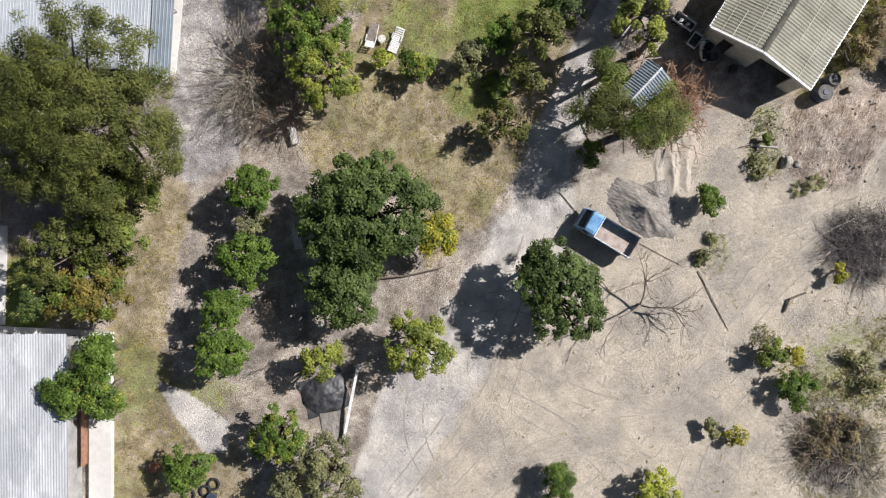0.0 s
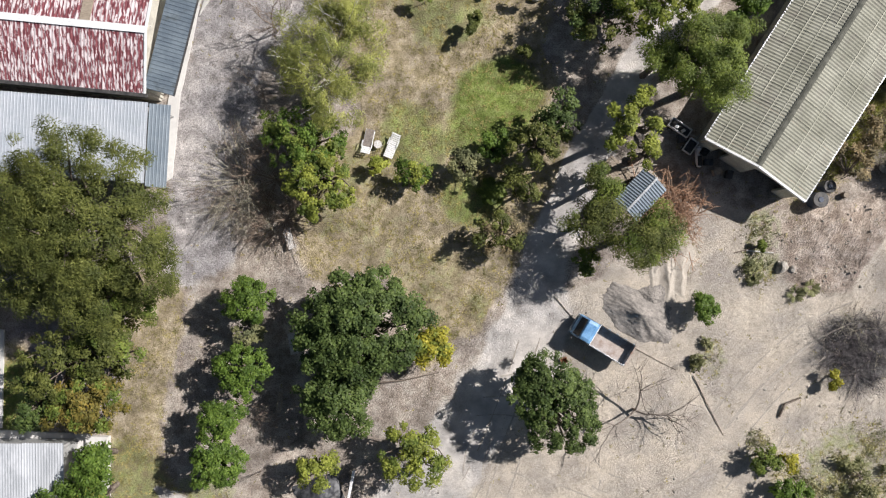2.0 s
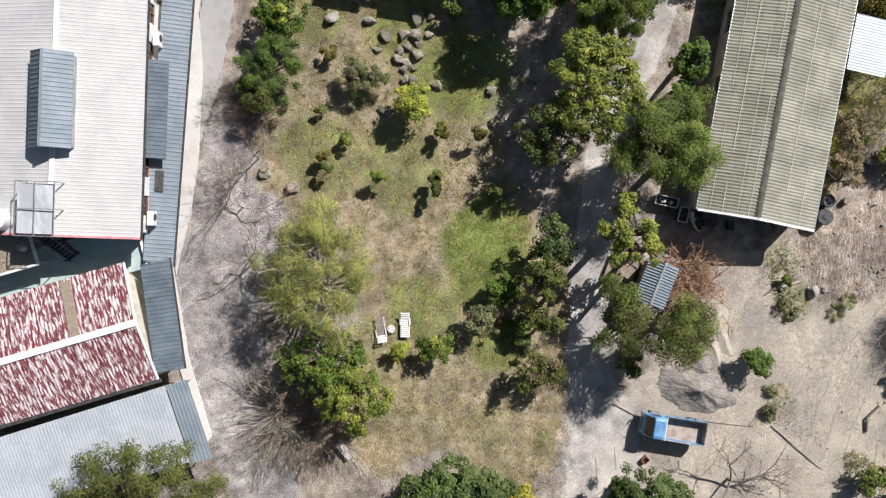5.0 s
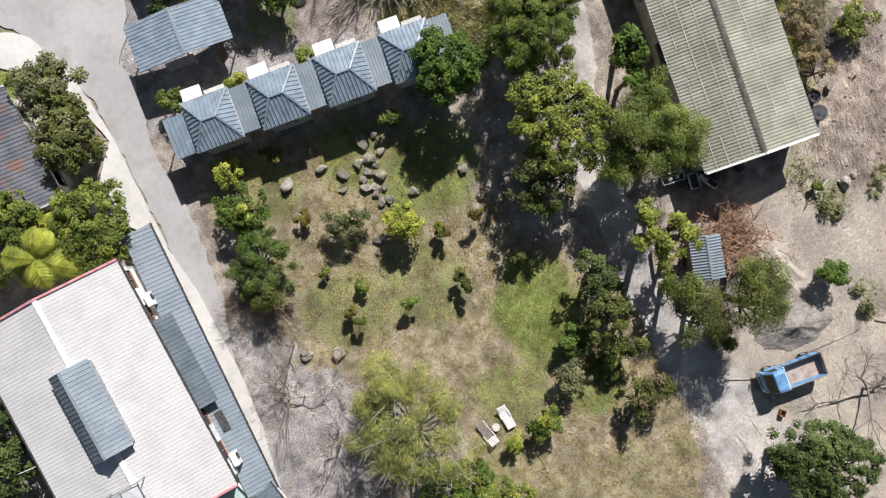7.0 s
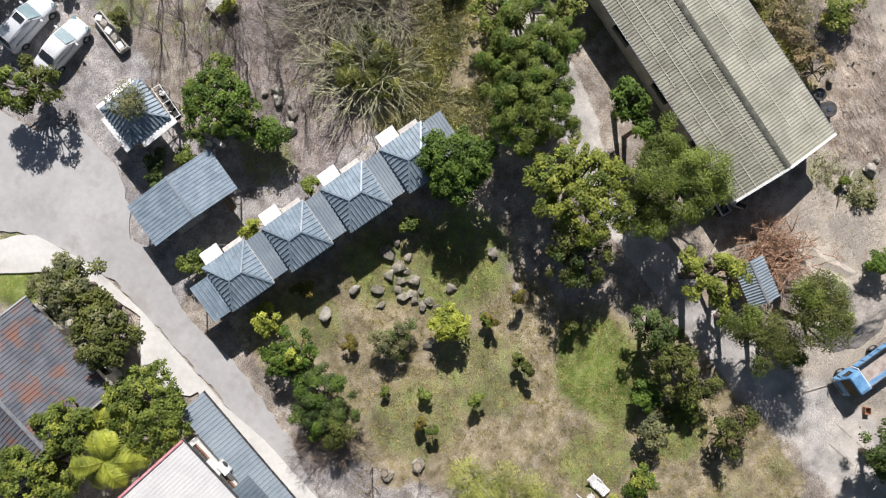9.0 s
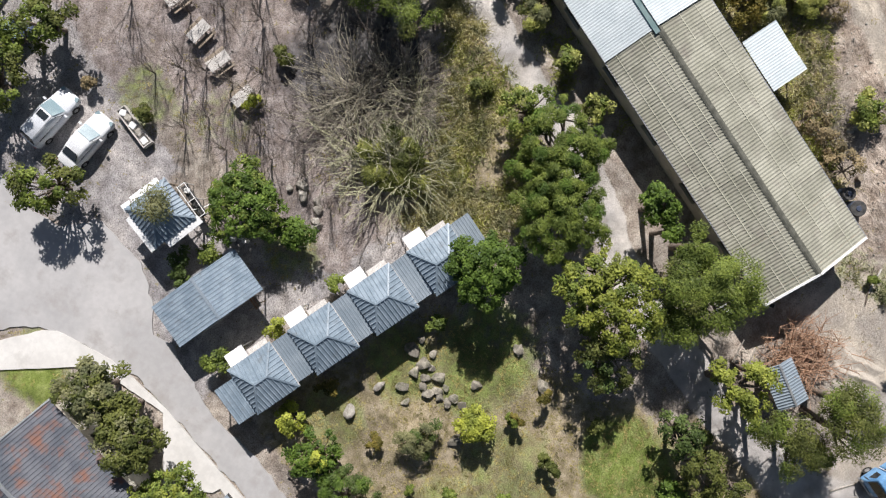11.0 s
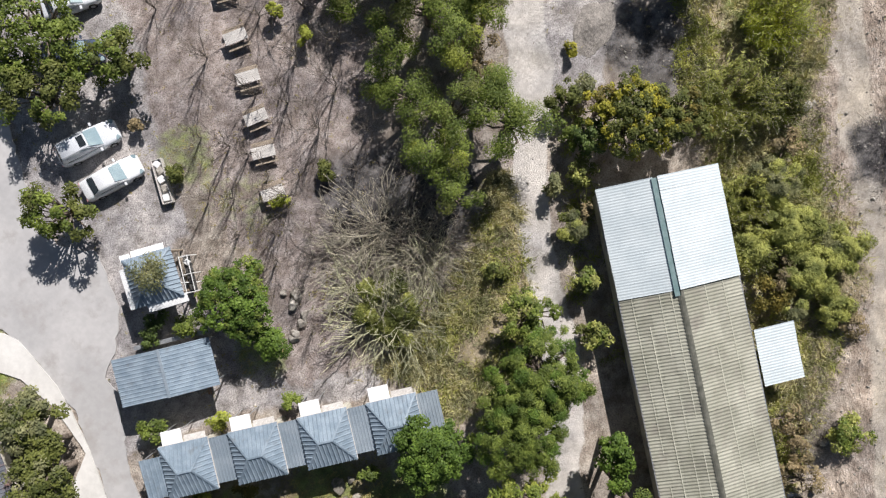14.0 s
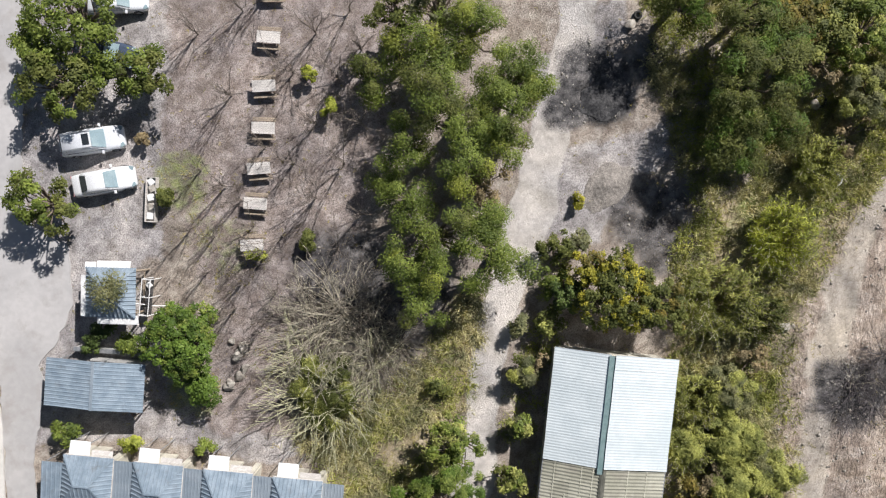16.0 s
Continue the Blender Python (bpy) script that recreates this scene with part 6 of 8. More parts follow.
for k, (x, y, r, hgt) in enumerate(((-1.09, 26.71, 0.6, 1.9), (2.43, 24.33, 0.5, 1.9), (-4.50, 28.83, 0.45, 1.7), (4.58, 28.17, 0.5, 1.7), (6.94, 27.23, 0.75, 2.0), (-2.46, 30.40, 0.5, 1.1), (6.45, 22.36, 0.8, 1.8), (-3.36, 33.19, 0.4, 1.0), (-1.28, 36.80, 0.6, 1.1), (1.01, 41.41, 0.9, 1.4), (8.34, 36.04, 0.9, 1.8), (2.62, 25.11, 0.6, 1.8), (4.31, 28.39, 0.55, 1.6), (-4.51, 29.78, 0.5, 1.5))):
    tree(x, y, r, hgt, "sparse", ("mid", "olive", "mid", "rust", "rust")[k % 5], "young thin sapling planted on the lawn", seed=130 + k, group="lawn saplings", trunk=0.03, density=1.4)
tree(-0.44, 49.62, 1.0, 2.2, "sparse", "mid", "open leafy shrub by the first cabin", category="shrub", seed=146, density=2)
tree(3.66, 46.66, 0.85, 2.0, "bush", "lime", "small yellow-green shrub behind the cabins", category="shrub", seed=147)
tree(8.15, 44.05, 0.75, 1.9, "bush", "mid", "small green shrub behind the cabins", category="shrub", seed=148)
tree(10.9, 51.6, 2.6, 4.4, "bush", "green", "dense green tree beside the pavilion", seed=149, second="mid", density=1.7)
tree(10.5, 48.0, 1.3, 3.0, "bush", "green", "green bush with lighter tips beside the boulders", seed=150, density=1.4)
tree(5.34, 55.08, 0.9, 1.5, "bush", "dark", "low dark shrub between carport and pavilion", category="shrub", seed=151)
tree(6.48, 53.07, 0.9, 1.4, "bush", "mid", "low green shrub behind the carport", category="shrub", seed=152)
tree(4.06, 54.26, 0.8, 1.4, "bush", "dark", "low dark shrub behind the carport wall", category="shrub", seed=153)
tree(8.44, 57.52, 1.6, 5.2, "fine", "grey", "thin grey-green tree growing over the pavilion roof", seed=154, density=0.28)
# west houses
tree(-4.9, 55.8, 2.2, 5.4, "broad", "grey", "grey-green broad-leaved tree over the tiled roof", seed=160, second="olive", density=1.1)
tree(-6.8, 51.9, 2.1, 5.8, "broad", "olive", "olive broad-leaved tree over the tiled roof", seed=161, second="grey", density=1.1)
tree(-5.6, 53.6, 1.5, 5.0, "broad", "olive", "olive-green tree over the concrete strip", seed=162)
tree(-10.5, 47.5, 3.0, 5.6, "bush", "mid", "dense bright green tree between the houses", seed=163, second="spring", squash=0.7, density=1.4)
tree(-12.8, 51.7, 1.8, 6.4, "bush", "mid", "leafy green tree beside the tiled roof", seed=164, second="spring", density=1.4)
tree(-17.1, 52.5, 3.0, 5.6, "bush", "mid", "dense green tree behind the white house", seed=165, second="spring", density=1.3)
tree(-20.85, 45.43, 2.2, 5.0, "bush", "dark", "dark green tree behind the white house", seed=167)
tree(-25.02, 46.77, 3.4, 5.6, "bush", "dark", "dark green trees west of the white house", seed=168)
tree(-30.48, 37.24, 2.6, 4.6, "broad", "dark", "dark garden tree west of the white house", seed=169)
tree(-28.62, 42.91, 3.0, 5.0, "broad", "dark", "dark garden tree behind the house wall", seed=170)
frond_plant(-13.9, 48.3, 5.6, 11, 2.7, "lime", "yellow-green palm behind the white house gable", 171, droop=0.75, trunk=0.14, wide=0.16)
frond_plant(-12.34, 50.40, 3.8, 8, 1.7, "lime", "smaller yellow-green palm among garden trees", 172, droop=0.75, wide=0.14)
# parking trees
for k, (x, y, r, hgt, leaf) in enumerate(((14.42, 74.76, 3.2, 5.2, "mid"), (11.46, 71.39, 2.6, 4.4, "olive"), (16.96, 69.51, 2.0, 4.2, "olive"), (6.57, 64.57, 2.3, 4.4, "olive"), (15.19, 70.40, 1.4, 4.0, "mid"), (11.12, 74.18, 1.8, 4.2, "mid"))):
    tree(x, y, r, hgt, "broad", leaf, "dark-leaved shade tree beside the parked cars", seed=180 + k, group="parking trees", density=0.55, second="mid" if leaf == "olive" else None)
# northern wood
for k, (x, y, r, hgt) in enumerate(((35.73, 61.60, 2.6, 5.8), (30.73, 61.84, 1.9, 3.6), (39.43, 57.50, 2.6, 6.6), (36.39, 55.21, 2.0, 6.6), (31.45, 56.53, 2.0, 4.8), (29.37, 53.22, 2.1, 4.8), (33.85, 53.51, 1.9, 6.8), (30.44, 50.08, 2.4, 7.0), (32.85, 47.18, 2.5, 6.4), (27.70, 48.87, 2.2, 6.4), (26.97, 46.16, 1.6, 5.4), (33.35, 49.92, 1.8, 6.0), (38.56, 61.30, 2.2, 6.6), (34.08, 59.11, 2.2, 6.8), (38.00, 56.31, 1.9, 6.4), (33.26, 62.81, 1.8, 4.4), (34.52, 56.57, 2.0, 6.6), (29.15, 55.57, 1.5, 3.4), (40.45, 56.57, 1.5, 5.8), (37.42, 53.85, 1.5, 5.6))):
    tree(x, y, r, hgt, "pompom", "mid", "feathery green wattle in the lane-side grove", seed=200 + k, group="wattle grove", squash=1.15, density=0.7, second="spring" if k % 3 == 0 else ("olive" if k % 3 == 1 else "mid"))
tree(37.36, 64.00, 2.4, 6.0, "sparse", "grey", "grey thin tree at the grove's end", seed=215, density=1.2)
tree(34.37, 65.00, 1.8, 5.0, "sparse", "olive", "thin olive tree at the grove's end", seed=216, density=1.2)
tree(34.71, 51.97, 1.6, 3.2, "sparse", "dry", "brown dry shrub beside the lane", category="shrub", seed=217, density=1.6)
tree(39.55, 41.17, 2.7, 5.0, "bush", "olive", "dark gold-tinged leafy tree behind the shed", seed=218, second="gold", density=1.4)
tree(38.57, 43.38, 1.5, 4.0, "bush", "gold", "gold-green bush behind the shed", category="shrub", seed=219, second="rust")
tree(41.70, 39.21, 2.0, 4.6, "bush", "olive", "olive leafy tree behind the shed", seed=220, second="rust")
tree(36.51, 42.57, 1.3, 3.4, "bush", "dark", "dark bush by the lane", category="shrub", seed=221)
for k, (x, y, r, hgt, leaf) in enumerate(((37.58, 45.71, 1.3, 2.2, "olive"), (36.32, 43.54, 1.1, 2.0, "mid"), (32.76, 41.63, 0.9, 1.8, "grey"), (31.64, 39.02, 1.1, 2.0, "olive"), (39.02, 45.14, 1.0, 1.8, "grey"))):
    tree(x, y, r, hgt, "bush", leaf, "low leafy bush along the lane", category="shrub", seed=620 + k, group="lane bushes", density=0.9)
tree(40.41, 47.96, 0.6, 1.1, "bush", "gold", "small yellow flowering shrub by the lane", category="shrub", seed=222)
cane_clump(46.13, 37.30, 2.8, 3.6, "willow", "arching olive cane clump behind the shed", 223, 260)
cane_clump(52.18, 39.25, 2.4, 3.4, "lime", "yellow-green arching cane clump on the bank", 224, 200)
cane_clump(41.75, 31.67, 1.8, 2.6, "willow", "pale green tall grass clump beside the shed", 225, 150)
cane_clump(48.41, 34.77, 1.8, 2.6, "olive", "olive tall grass clump on the bank", 226, 150)
cane_clump(39.72, 28.57, 1.6, 2.4, "willow", "pale tall grass clump behind the white roof", 227, 140)
cane_clump(56.90, 42.75, 1.8, 2.6, "willow", "pale yellow tall grass on the bank", 228, 140)
for k, (x, y, r, hgt) in enumerate(((52.9, 57.6, 2.9, 6.4), (55.6, 54.2, 2.4, 5.6), (53.4, 49.8, 3.2, 6.6), (50.9, 46.9, 2.2, 5.4), (54.8, 46.6, 1.9, 4.4), (56.8, 50.9, 2.3, 5.0))):
    tree(x, y, r, hgt, "fine", "olive", "dark fine-leaved tree over the burnt clearing", seed=230 + k, group="clearing trees", density=0.85, second="green", squash=0.95)
for k, (x, y, r, hgt, leaf) in enumerate(((60.01, 51.21, 2.6, 3.6, "olive"), (63.16, 49.63, 3.0, 3.8, "mid"), (61.99, 45.51, 2.2, 3.0, "grey"), (59.52, 49.27, 2.0, 3.2, "dry"), (59.66, 43.64, 1.8, 2.0, "dry"), (57.90, 52.26, 2.4, 4.0, "rust"), (32.43, 39.03, 1.0, 2.2, "dry"), (29.52, 35.42, 0.9, 2.4, "mid"), (27.14, 31.97, 1.0, 2.4, "mid"),
                                         (39.63, 28.52, 1.2, 2.0, "willow"), (44.17, 30.89, 1.8, 2.2, "grey"), (46.58, 31.95, 1.3, 1.8, "dry"), (43.34, 27.08, 1.6, 1.8, "willow"), (39.87, 25.54, 1.4, 1.8, "dry"), (44.09, 24.85, 1.3, 1.6, "grey"), (41.54, 24.22, 2.0, 2.2, "willow"), (44.46, 23.85, 1.6, 1.9, "willow"), (42.44, 27.90, 1.7, 2.2, "willow"),
                                         (32.79, 17.94, 1.6, 1.9, "dry"), (38.80, 25.15, 1.5, 1.8, "rust"), (41.29, 19.33, 1.2, 1.3, "dry"), (35.24, 13.93, 1.2, 1.3, "mid"), (40.83, 21.09, 1.3, 1.5, "willow"), (38.73, 23.38, 0.9, 2.2, "grey"), (34.6, 41.4, 1.2, 2.2, "olive"), (31.40, 38.78, 1.0, 2.4, "grey"), (29.58, 35.32, 0.9, 2.2, "grey"), (27.05, 32.69, 1.1, 2.4, "olive"), (24.78, 36.69, 2.1, 4.2, "mid"), (25.30, 40.40, 1.0, 1.3, "olive"), (30.63, 13.96, 2.0, 2.4, "dry"), (32.59, 15.98, 1.6, 2.0, "dry"), (35.33, 13.87, 1.4, 2.2, "mid"))):
    tree(x, y, r, hgt, "needle" if leaf in ("willow", "grey") else "sparse", leaf, {"dry": "brown dry scrub bush on rough ground", "mid": "green scrub bush on rough ground", "willow": "yellow-green weedy bush on rough ground", "olive": "olive scrub bush on rough ground", "grey": "grey-green weedy bush on rough ground", "rust": "rust-brown scrub bush on rough ground"}[leaf], category="shrub", seed=240 + k, group="rough scrub", density=0.6 if leaf == "dry" else 1.6, second="willow" if leaf in ("mid", "olive", "grey") else None)
tree(17.70, 54.74, 0.7, 1.0, "bush", "lime", "small bright weed by the picnic table", category="shrub", seed=282)
tree(27.08, 64.84, 0.6, 1.4, "sparse", "lime", "thin bright sapling in the bare orchard", category="shrub", seed=283, density=2)
tree(27.27, 62.04, 0.7, 1.4, "sparse", "lime", "thin bright sapling in the bare orchard", category="shrub", seed=284, density=2)
tree(21.69, 54.15, 0.8, 1.4, "sparse", "olive", "thin olive sapling in the bare orchard", category="shrub", seed=285, density=2)
tree(14.19, 65.89, 0.6, 1.3, "sparse", "dry", "dry shrub beside the parked cars", category="shrub", seed=286, density=2)
tree(13.61, 61.60, 0.7, 1.3, "sparse", "olive", "low shrub behind the trough", category="shrub", seed=287, density=2)
tree(17.89, 43.86, 2.6, 1.8, "needle", "olive", "yellow-green regrowth under the dead boughs", category="shrub", seed=288, density=0.9, second="willow")

# leafless trees
for k, (x, y, hgt, kind, size) in enumerate(((-12.66, 29.32, 5.5, "fan_open", 0.7), (-12.31, 24.55, 5.0, "tall", 0.7), (-13.27, 19.42, 5.0, "fan_open", 0.6), (-12.88, 15.28, 4.6, "tall", 0.7), (-14.75, 13.02, 3.4, "low", 0.75), (-12.67, 11.59, 3.2, "low", 0.7), (-14.82, 10.81, 3.6, "fan_open", 0.6),
                                             (-9.17, 31.67, 4.4, "tall", 0.7), (-12.11, 25.05, 5.0, "fan_open", 0.7), (-11.67, 28.64, 4.4, "low", 0.6), (-9.07, 34.98, 2.8, "low", 0.7), (-11.37, -4.48, 2.6, "low", 0.6), (-13.52, -9.00, 2.6, "fan", 0.6))):
    bare_tree(x, y, hgt, kind, "leafless grey-brown tree over the gravel", 47 * k, size * 1.15, mat=TWIG_BROWN)
for k, (px, py, hgt, kind, size) in enumerate(((28.85, 67.42, 6.5, "fan", 0.75), (28.85, 63.74, 6.8, "fan_open", 0.7), (25.89, 61.54, 6.5, "fan", 0.75), (26.45, 58.03, 7.0, "fan_open", 0.7), (23.46, 56.74, 6.5, "fan", 0.75), (19.91, 55.25, 6.0, "fan_open", 0.7), (23.28, 52.65, 6.0, "fan_open", 0.7), (19.71, 51.15, 5.6, "fan_open", 0.7), (21.24, 66.17, 6.0, "fan", 0.8), (17.86, 60.45, 5.6, "fan", 0.8), (15.77, 53.57, 5.4, "fan", 0.8), (21.06, 71.31, 5.6, "fan", 0.8), (31.80, 67.77, 6.4, "fan_open", 0.7), (28.47, 72.17, 6.4, "fan", 0.75), (23.27, 47.04, 4.6, "fan_open", 0.7), (25.89, 49.48, 4.6, "fan_open", 0.7),
                                               (26.07, 65.59, 6.2, "fan_open", 0.7), (21.79, 61.74, 6.0, "fan", 0.75), (28.86, 60.06, 6.2, "fan", 0.75), (23.09, 59.70, 6.0, "fan_open", 0.65), (18.41, 56.92, 5.6, "fan", 0.7), (25.89, 54.14, 6.0, "fan", 0.7), (16.51, 50.39, 5.0, "fan", 0.7), (24.77, 71.28, 5.6, "fan", 0.75), (15.41, 57.48, 5.0, "fan", 0.75), (31.26, 64.84, 6.4, "fan", 0.7))):
    bare_tree(px, py, hgt, kind, "leafless dark tree in the bare orchard", 61 * k + 20, size)
for k, (px, py, hgt, size, mat) in enumerate(((18.46, 42.61, 3.4, 1.0, BOUGH), (17.64, 46.31, 2.8, 1.0, BOUGH), (21.95, 43.94, 2.6, 1.0, BOUGH), (21.39, 47.97, 3.6, 1.1, TWIG_PALE), (18.95, 47.78, 3.2, 1.1, TWIG_PALE), (22.89, 45.36, 3.2, 1.1, TWIG_PALE), (16.48, 43.82, 3.0, 1.1, BOUGH), (21.16, 48.90, 2.6, 1.2, TWIG_PALE), (21.52, 45.39, 2.4, 1.2, TWIG_PALE), (23.56, 47.78, 2.4, 1.2, TWIG), (24.29, 44.45, 2.4, 1.1, TWIG), (19.31, 49.84, 2.2, 1.1, TWIG_PALE))):
    bare_tree(px, py, hgt, "sprawl", "pale spreading tangle of dead boughs", 71 * k, size, "dead shrub", "dead boughs", mat)
for k, (px, py, hgt, kind) in enumerate(((14.00, 58.69, 5.0, "fan"), (13.79, 55.39, 4.6, "fan"), (14.51, 52.07, 5.0, "fan"), (14.50, 49.31, 4.4, "fan"), (18.23, 54.81, 5.2, "fan"), (18.43, 59.03, 5.0, "fan"), (17.84, 51.87, 5.2, "fan"), (13.00, 46.73, 4.0, "fan"), (16.78, 62.33, 4.6, "fan"))):
    bare_tree(px, py, hgt, kind, "slim leafless tree in the bare orchard", 83 * k + 10, 0.8)
for k, (px, py, hgt, size, mat) in enumerate(((-14.65, 13.19, 3.0, 1.0, TWIG_PALE), (-13.35, 11.4, 2.6, 1.0, TWIG_BROWN), (-11.6, 10.2, 2.4, 1.0, TWIG_BROWN), (-15.2, 11.2, 2.8, 1.0, TWIG_BROWN), (-12.3, 13.2, 2.8, 1.0, TWIG_BROWN))):
    bare_tree(px, py, hgt, "sprawl", "brown tangle of leafless twigs by the bench", 59 * k, size * (0.75 if k % 2 else 1.15), "dead shrub", "brown thicket", TWIG_PALE if k % 2 else mat)
for k, (px, py, hgt, size) in enumerate(((29.98, -15.46, 1.6, 1.2), (32.13, -17.62, 1.6, 1.2), (28.26, -17.62, 1.4, 1.1), (31.70, 1.77, 1.8, 1.1), (29.55, 1.34, 1.6, 1.1), (32.56, 2.20, 1.8, 1.1), (30.84, 2.63, 1.8, 1.1), (29.33, -0.60, 1.4, 1.0), (30.84, -0.82, 1.6, 1.1), (33.42, 0.04, 1.6, 1.1), (31.25, 14.75, 1.6, 1.1), (34.16, 16.53, 1.8, 1.1), (52.80, 26.83, 1.8, 1.1), (50.60, 25.10, 1.6, 1.1), (54.82, 27.23, 1.6, 1.1), (33.20, 15.29, 1.6, 1.1), (32.95, 16.10, 1.8, 1.2), (35.34, 14.85, 1.6, 1.2), (4.81, 40.46, 1.4, 0.8), (3.26, 40.09, 1.2, 0.9))):
    bare_tree(px, py, hgt, "scrub", "dead brown scrub on rough ground", 37 * k, size, "dead shrub", "dead scrub", TWIG if k % 3 else TWIG_PALE)


bare_tree(14.85, -4.2, 4.6, "bough", "leafless forked tree standing on the sand", 200, 0.95, mat=TWIG)
bare_tree(20.2, -0.2, 3.2, "fan", "thin leafless sapling on the sand", 60, 0.6)
for k, (px, py) in enumerate(((52.6, 27.4), (54.4, 26.4), (51.6, 25.6), (53.4, 24.8), (55.6, 27.9), (31.4, 1.4), (32.8, -0.2), (30.4, 0.0), (33.4, 1.8), (31.9, -1.6))):
    bare_tree(px, py, 1.3, "sprawl", "charred black scrub flattened on the dirt", 67 * k, 1.5, "dead shrub", "charred scrub", TWIG_BURNT)
for k, (px, py, hgt, size, mat) in enumerate(((29.4, -14.7, 2.2, 1.2, TWIG), (31.4, -16.4, 2.0, 1.2, TWIG_PALE), (28.2, -15.6, 1.8, 1.1, TWIG_BROWN), (32.6, -17.6, 1.8, 1.2, TWIG_PALE), (27.4, -13.6, 1.6, 1.0, TWIG_BROWN), (30.6, -14.2, 1.8, 1.1, TWIG_BROWN))):
    bare_tree(px, py, hgt, "sprawl", "dark tangle of dead branches on the bank", 53 * k, size, "dead shrub", "bank tangle", mat)


for k, (px, py) in enumerate(((-8.4, 35.0), (-8.6, 36.4), (-7.6, 34.2))):
    bare_tree(px, py, 2.2, "sprawl", "brown leafless shrub at the hedge end", 41 * k, 0.8, "dead shrub", "hedge twigs", TWIG_BROWN)


# low growth and loose litter over the ground
def scatter(n, seed, x0, x1, y0, y1, keep):
    rng = np.random.RandomState(seed)
    x, y = rng.uniform(x0, x1, n), rng.uniform(y0, y1, n)
    ok = rng.rand(n) < keep(x, y, cover(x, y))
    return x[ok], y[ok], rng


def blades(x, y, z, rng, length, width, per, spread):
    """Small tufts of single pointed blades."""
    k = np.repeat(np.arange(len(x)), per)
    a = rng.uniform(0, 6.28, len(k))
    el = rng.uniform(0.15, 0.9, len(k))
    ln = length * rng.uniform(0.5, 1.3, len(k))
    o = np.stack([x[k] + rng.normal(0, spread, len(k)), y[k] + rng.normal(0, spread, len(k)), z[k]], 1)
    d = np.stack([np.cos(a) * np.cos(el), np.sin(a) * np.cos(el), np.sin(el)], 1) * ln[:, None]
    sd = np.stack([-np.sin(a), np.cos(a), 0 * a], 1) * width
    v = np.stack([o - sd, o + sd, o + d], 1).reshape(-1, 3)
    return v, np.arange(len(k) * 3).reshape(-1, 3)


x, y, rng = scatter(150000, 301, -40, 62, -20, 84, lambda x, y, w: np.clip((w["dry"] * 0.6 + w["green"] * 0.9 + 0.03) * (fractal(x, y, 1.6, 91) * 2.6 - 0.6), 0, 1) * (1 - w["track"]))
v, f = blades(x, y, ground_height(x, y), rng, 0.2, 0.022, 6, 0.06)
tagged(new("grass", fast_mesh("grass", v, f, LEAF["grass"])), "short patchy dry and green grass tufts", "grass", kind="stuff")
x, y, rng = scatter(42000, 302, -30, 62, -20, 84, lambda x, y, w: np.clip(w["litter"] * 0.6 + w["grey"] * 0.15 + w["dry"] * 0.1, 0, 1))
p = np.stack([x, y, ground_height(x, y) + 0.025], 1)
v, f = leaves(p, np.tile([0, 0, 1.0], (len(x), 1)), 0.13, 0.06, rng, 0, 1.5, 0.3)
tagged(new("leaf_litter", fast_mesh("leaf_litter", v, f, LEAF["dry"])), "fallen brown leaves on bare soil", "leaf litter", kind="stuff")


def stones_mesh(name, x, y, size, rng, mat):
    n = len(x)
    base = np.array([[1, 0, 0], [0, 1, 0], [-1, 0, 0], [0, -1, 0], [0, 0, 0.8], [0, 0, -0.6]])
    a = rng.uniform(0, 6.28, n)
    ca, sa = np.cos(a), np.sin(a)
    v = base[None] * (size[:, None] * rng.uniform(0.6, 1.3, (n, 3)))[:, None, :] + rng.normal(0, 0.12, (n, 6, 3)) * size[:, None, None]
    v = np.stack([v[..., 0] * ca[:, None] - v[..., 1] * sa[:, None], v[..., 0] * sa[:, None] + v[..., 1] * ca[:, None], v[..., 2]], -1)
    v += np.stack([x, y, ground_height(x, y) + size * 0.15], 1)[:, None]
    tri = np.array([[0, 1, 4], [1, 2, 4], [2, 3, 4], [3, 0, 4], [1, 0, 5], [2, 1, 5], [3, 2, 5], [0, 3, 5]])
    f = (tri[None] + (np.arange(n) * 6)[:, None, None]).reshape(-1, 3)
    return fast_mesh(name, v.reshape(-1, 3), f, mat)


x, y, rng = scatter(110000, 303, -15, 64, -22, 60, lambda x, y, w: np.clip(w["rubble"] * 0.8 + w["sand"] * 0.025 + w["char_shade"] * 0.5 + w["track"] * 0.05, 0, 1) * np.clip(fractal(x, y, 4.0, 95) * 2.5 - 0.6, 0.05, 1))
tagged(new("rubble", stones_mesh("rubble", x, y, 0.02 + 0.12 * rng.rand(len(x)) ** 4, rng, STONE_PALE)), "loose pale stones and clods on the dirt", "rubble", kind="stuff")
x, y, rng = scatter(16000, 304, -25, 64, -22, 84, lambda x, y, w: np.clip(w["litter"] * 0.25 + w["rubble"] * 0.15 + w["sand"] * 0.06 + w["char_shade"] * 0.4, 0, 1))
a = rng.uniform(0, 6.28, len(x))
ln = rng.uniform(0.08, 0.4, len(x))
z = ground_height(x, y) + 0.03
v, f = tubes(np.stack([x, y, z, np.full(len(x), 0.012), x + np.cos(a) * ln, y + np.sin(a) * ln, z + rng.uniform(0, 0.05, len(x)), np.full(len(x), 0.006)], 1), 3)
tagged(new("twig_litter", fast_mesh("twig_litter", v, f, TWIG)), "thin dead twigs scattered on the soil", "twigs", kind="stuff")


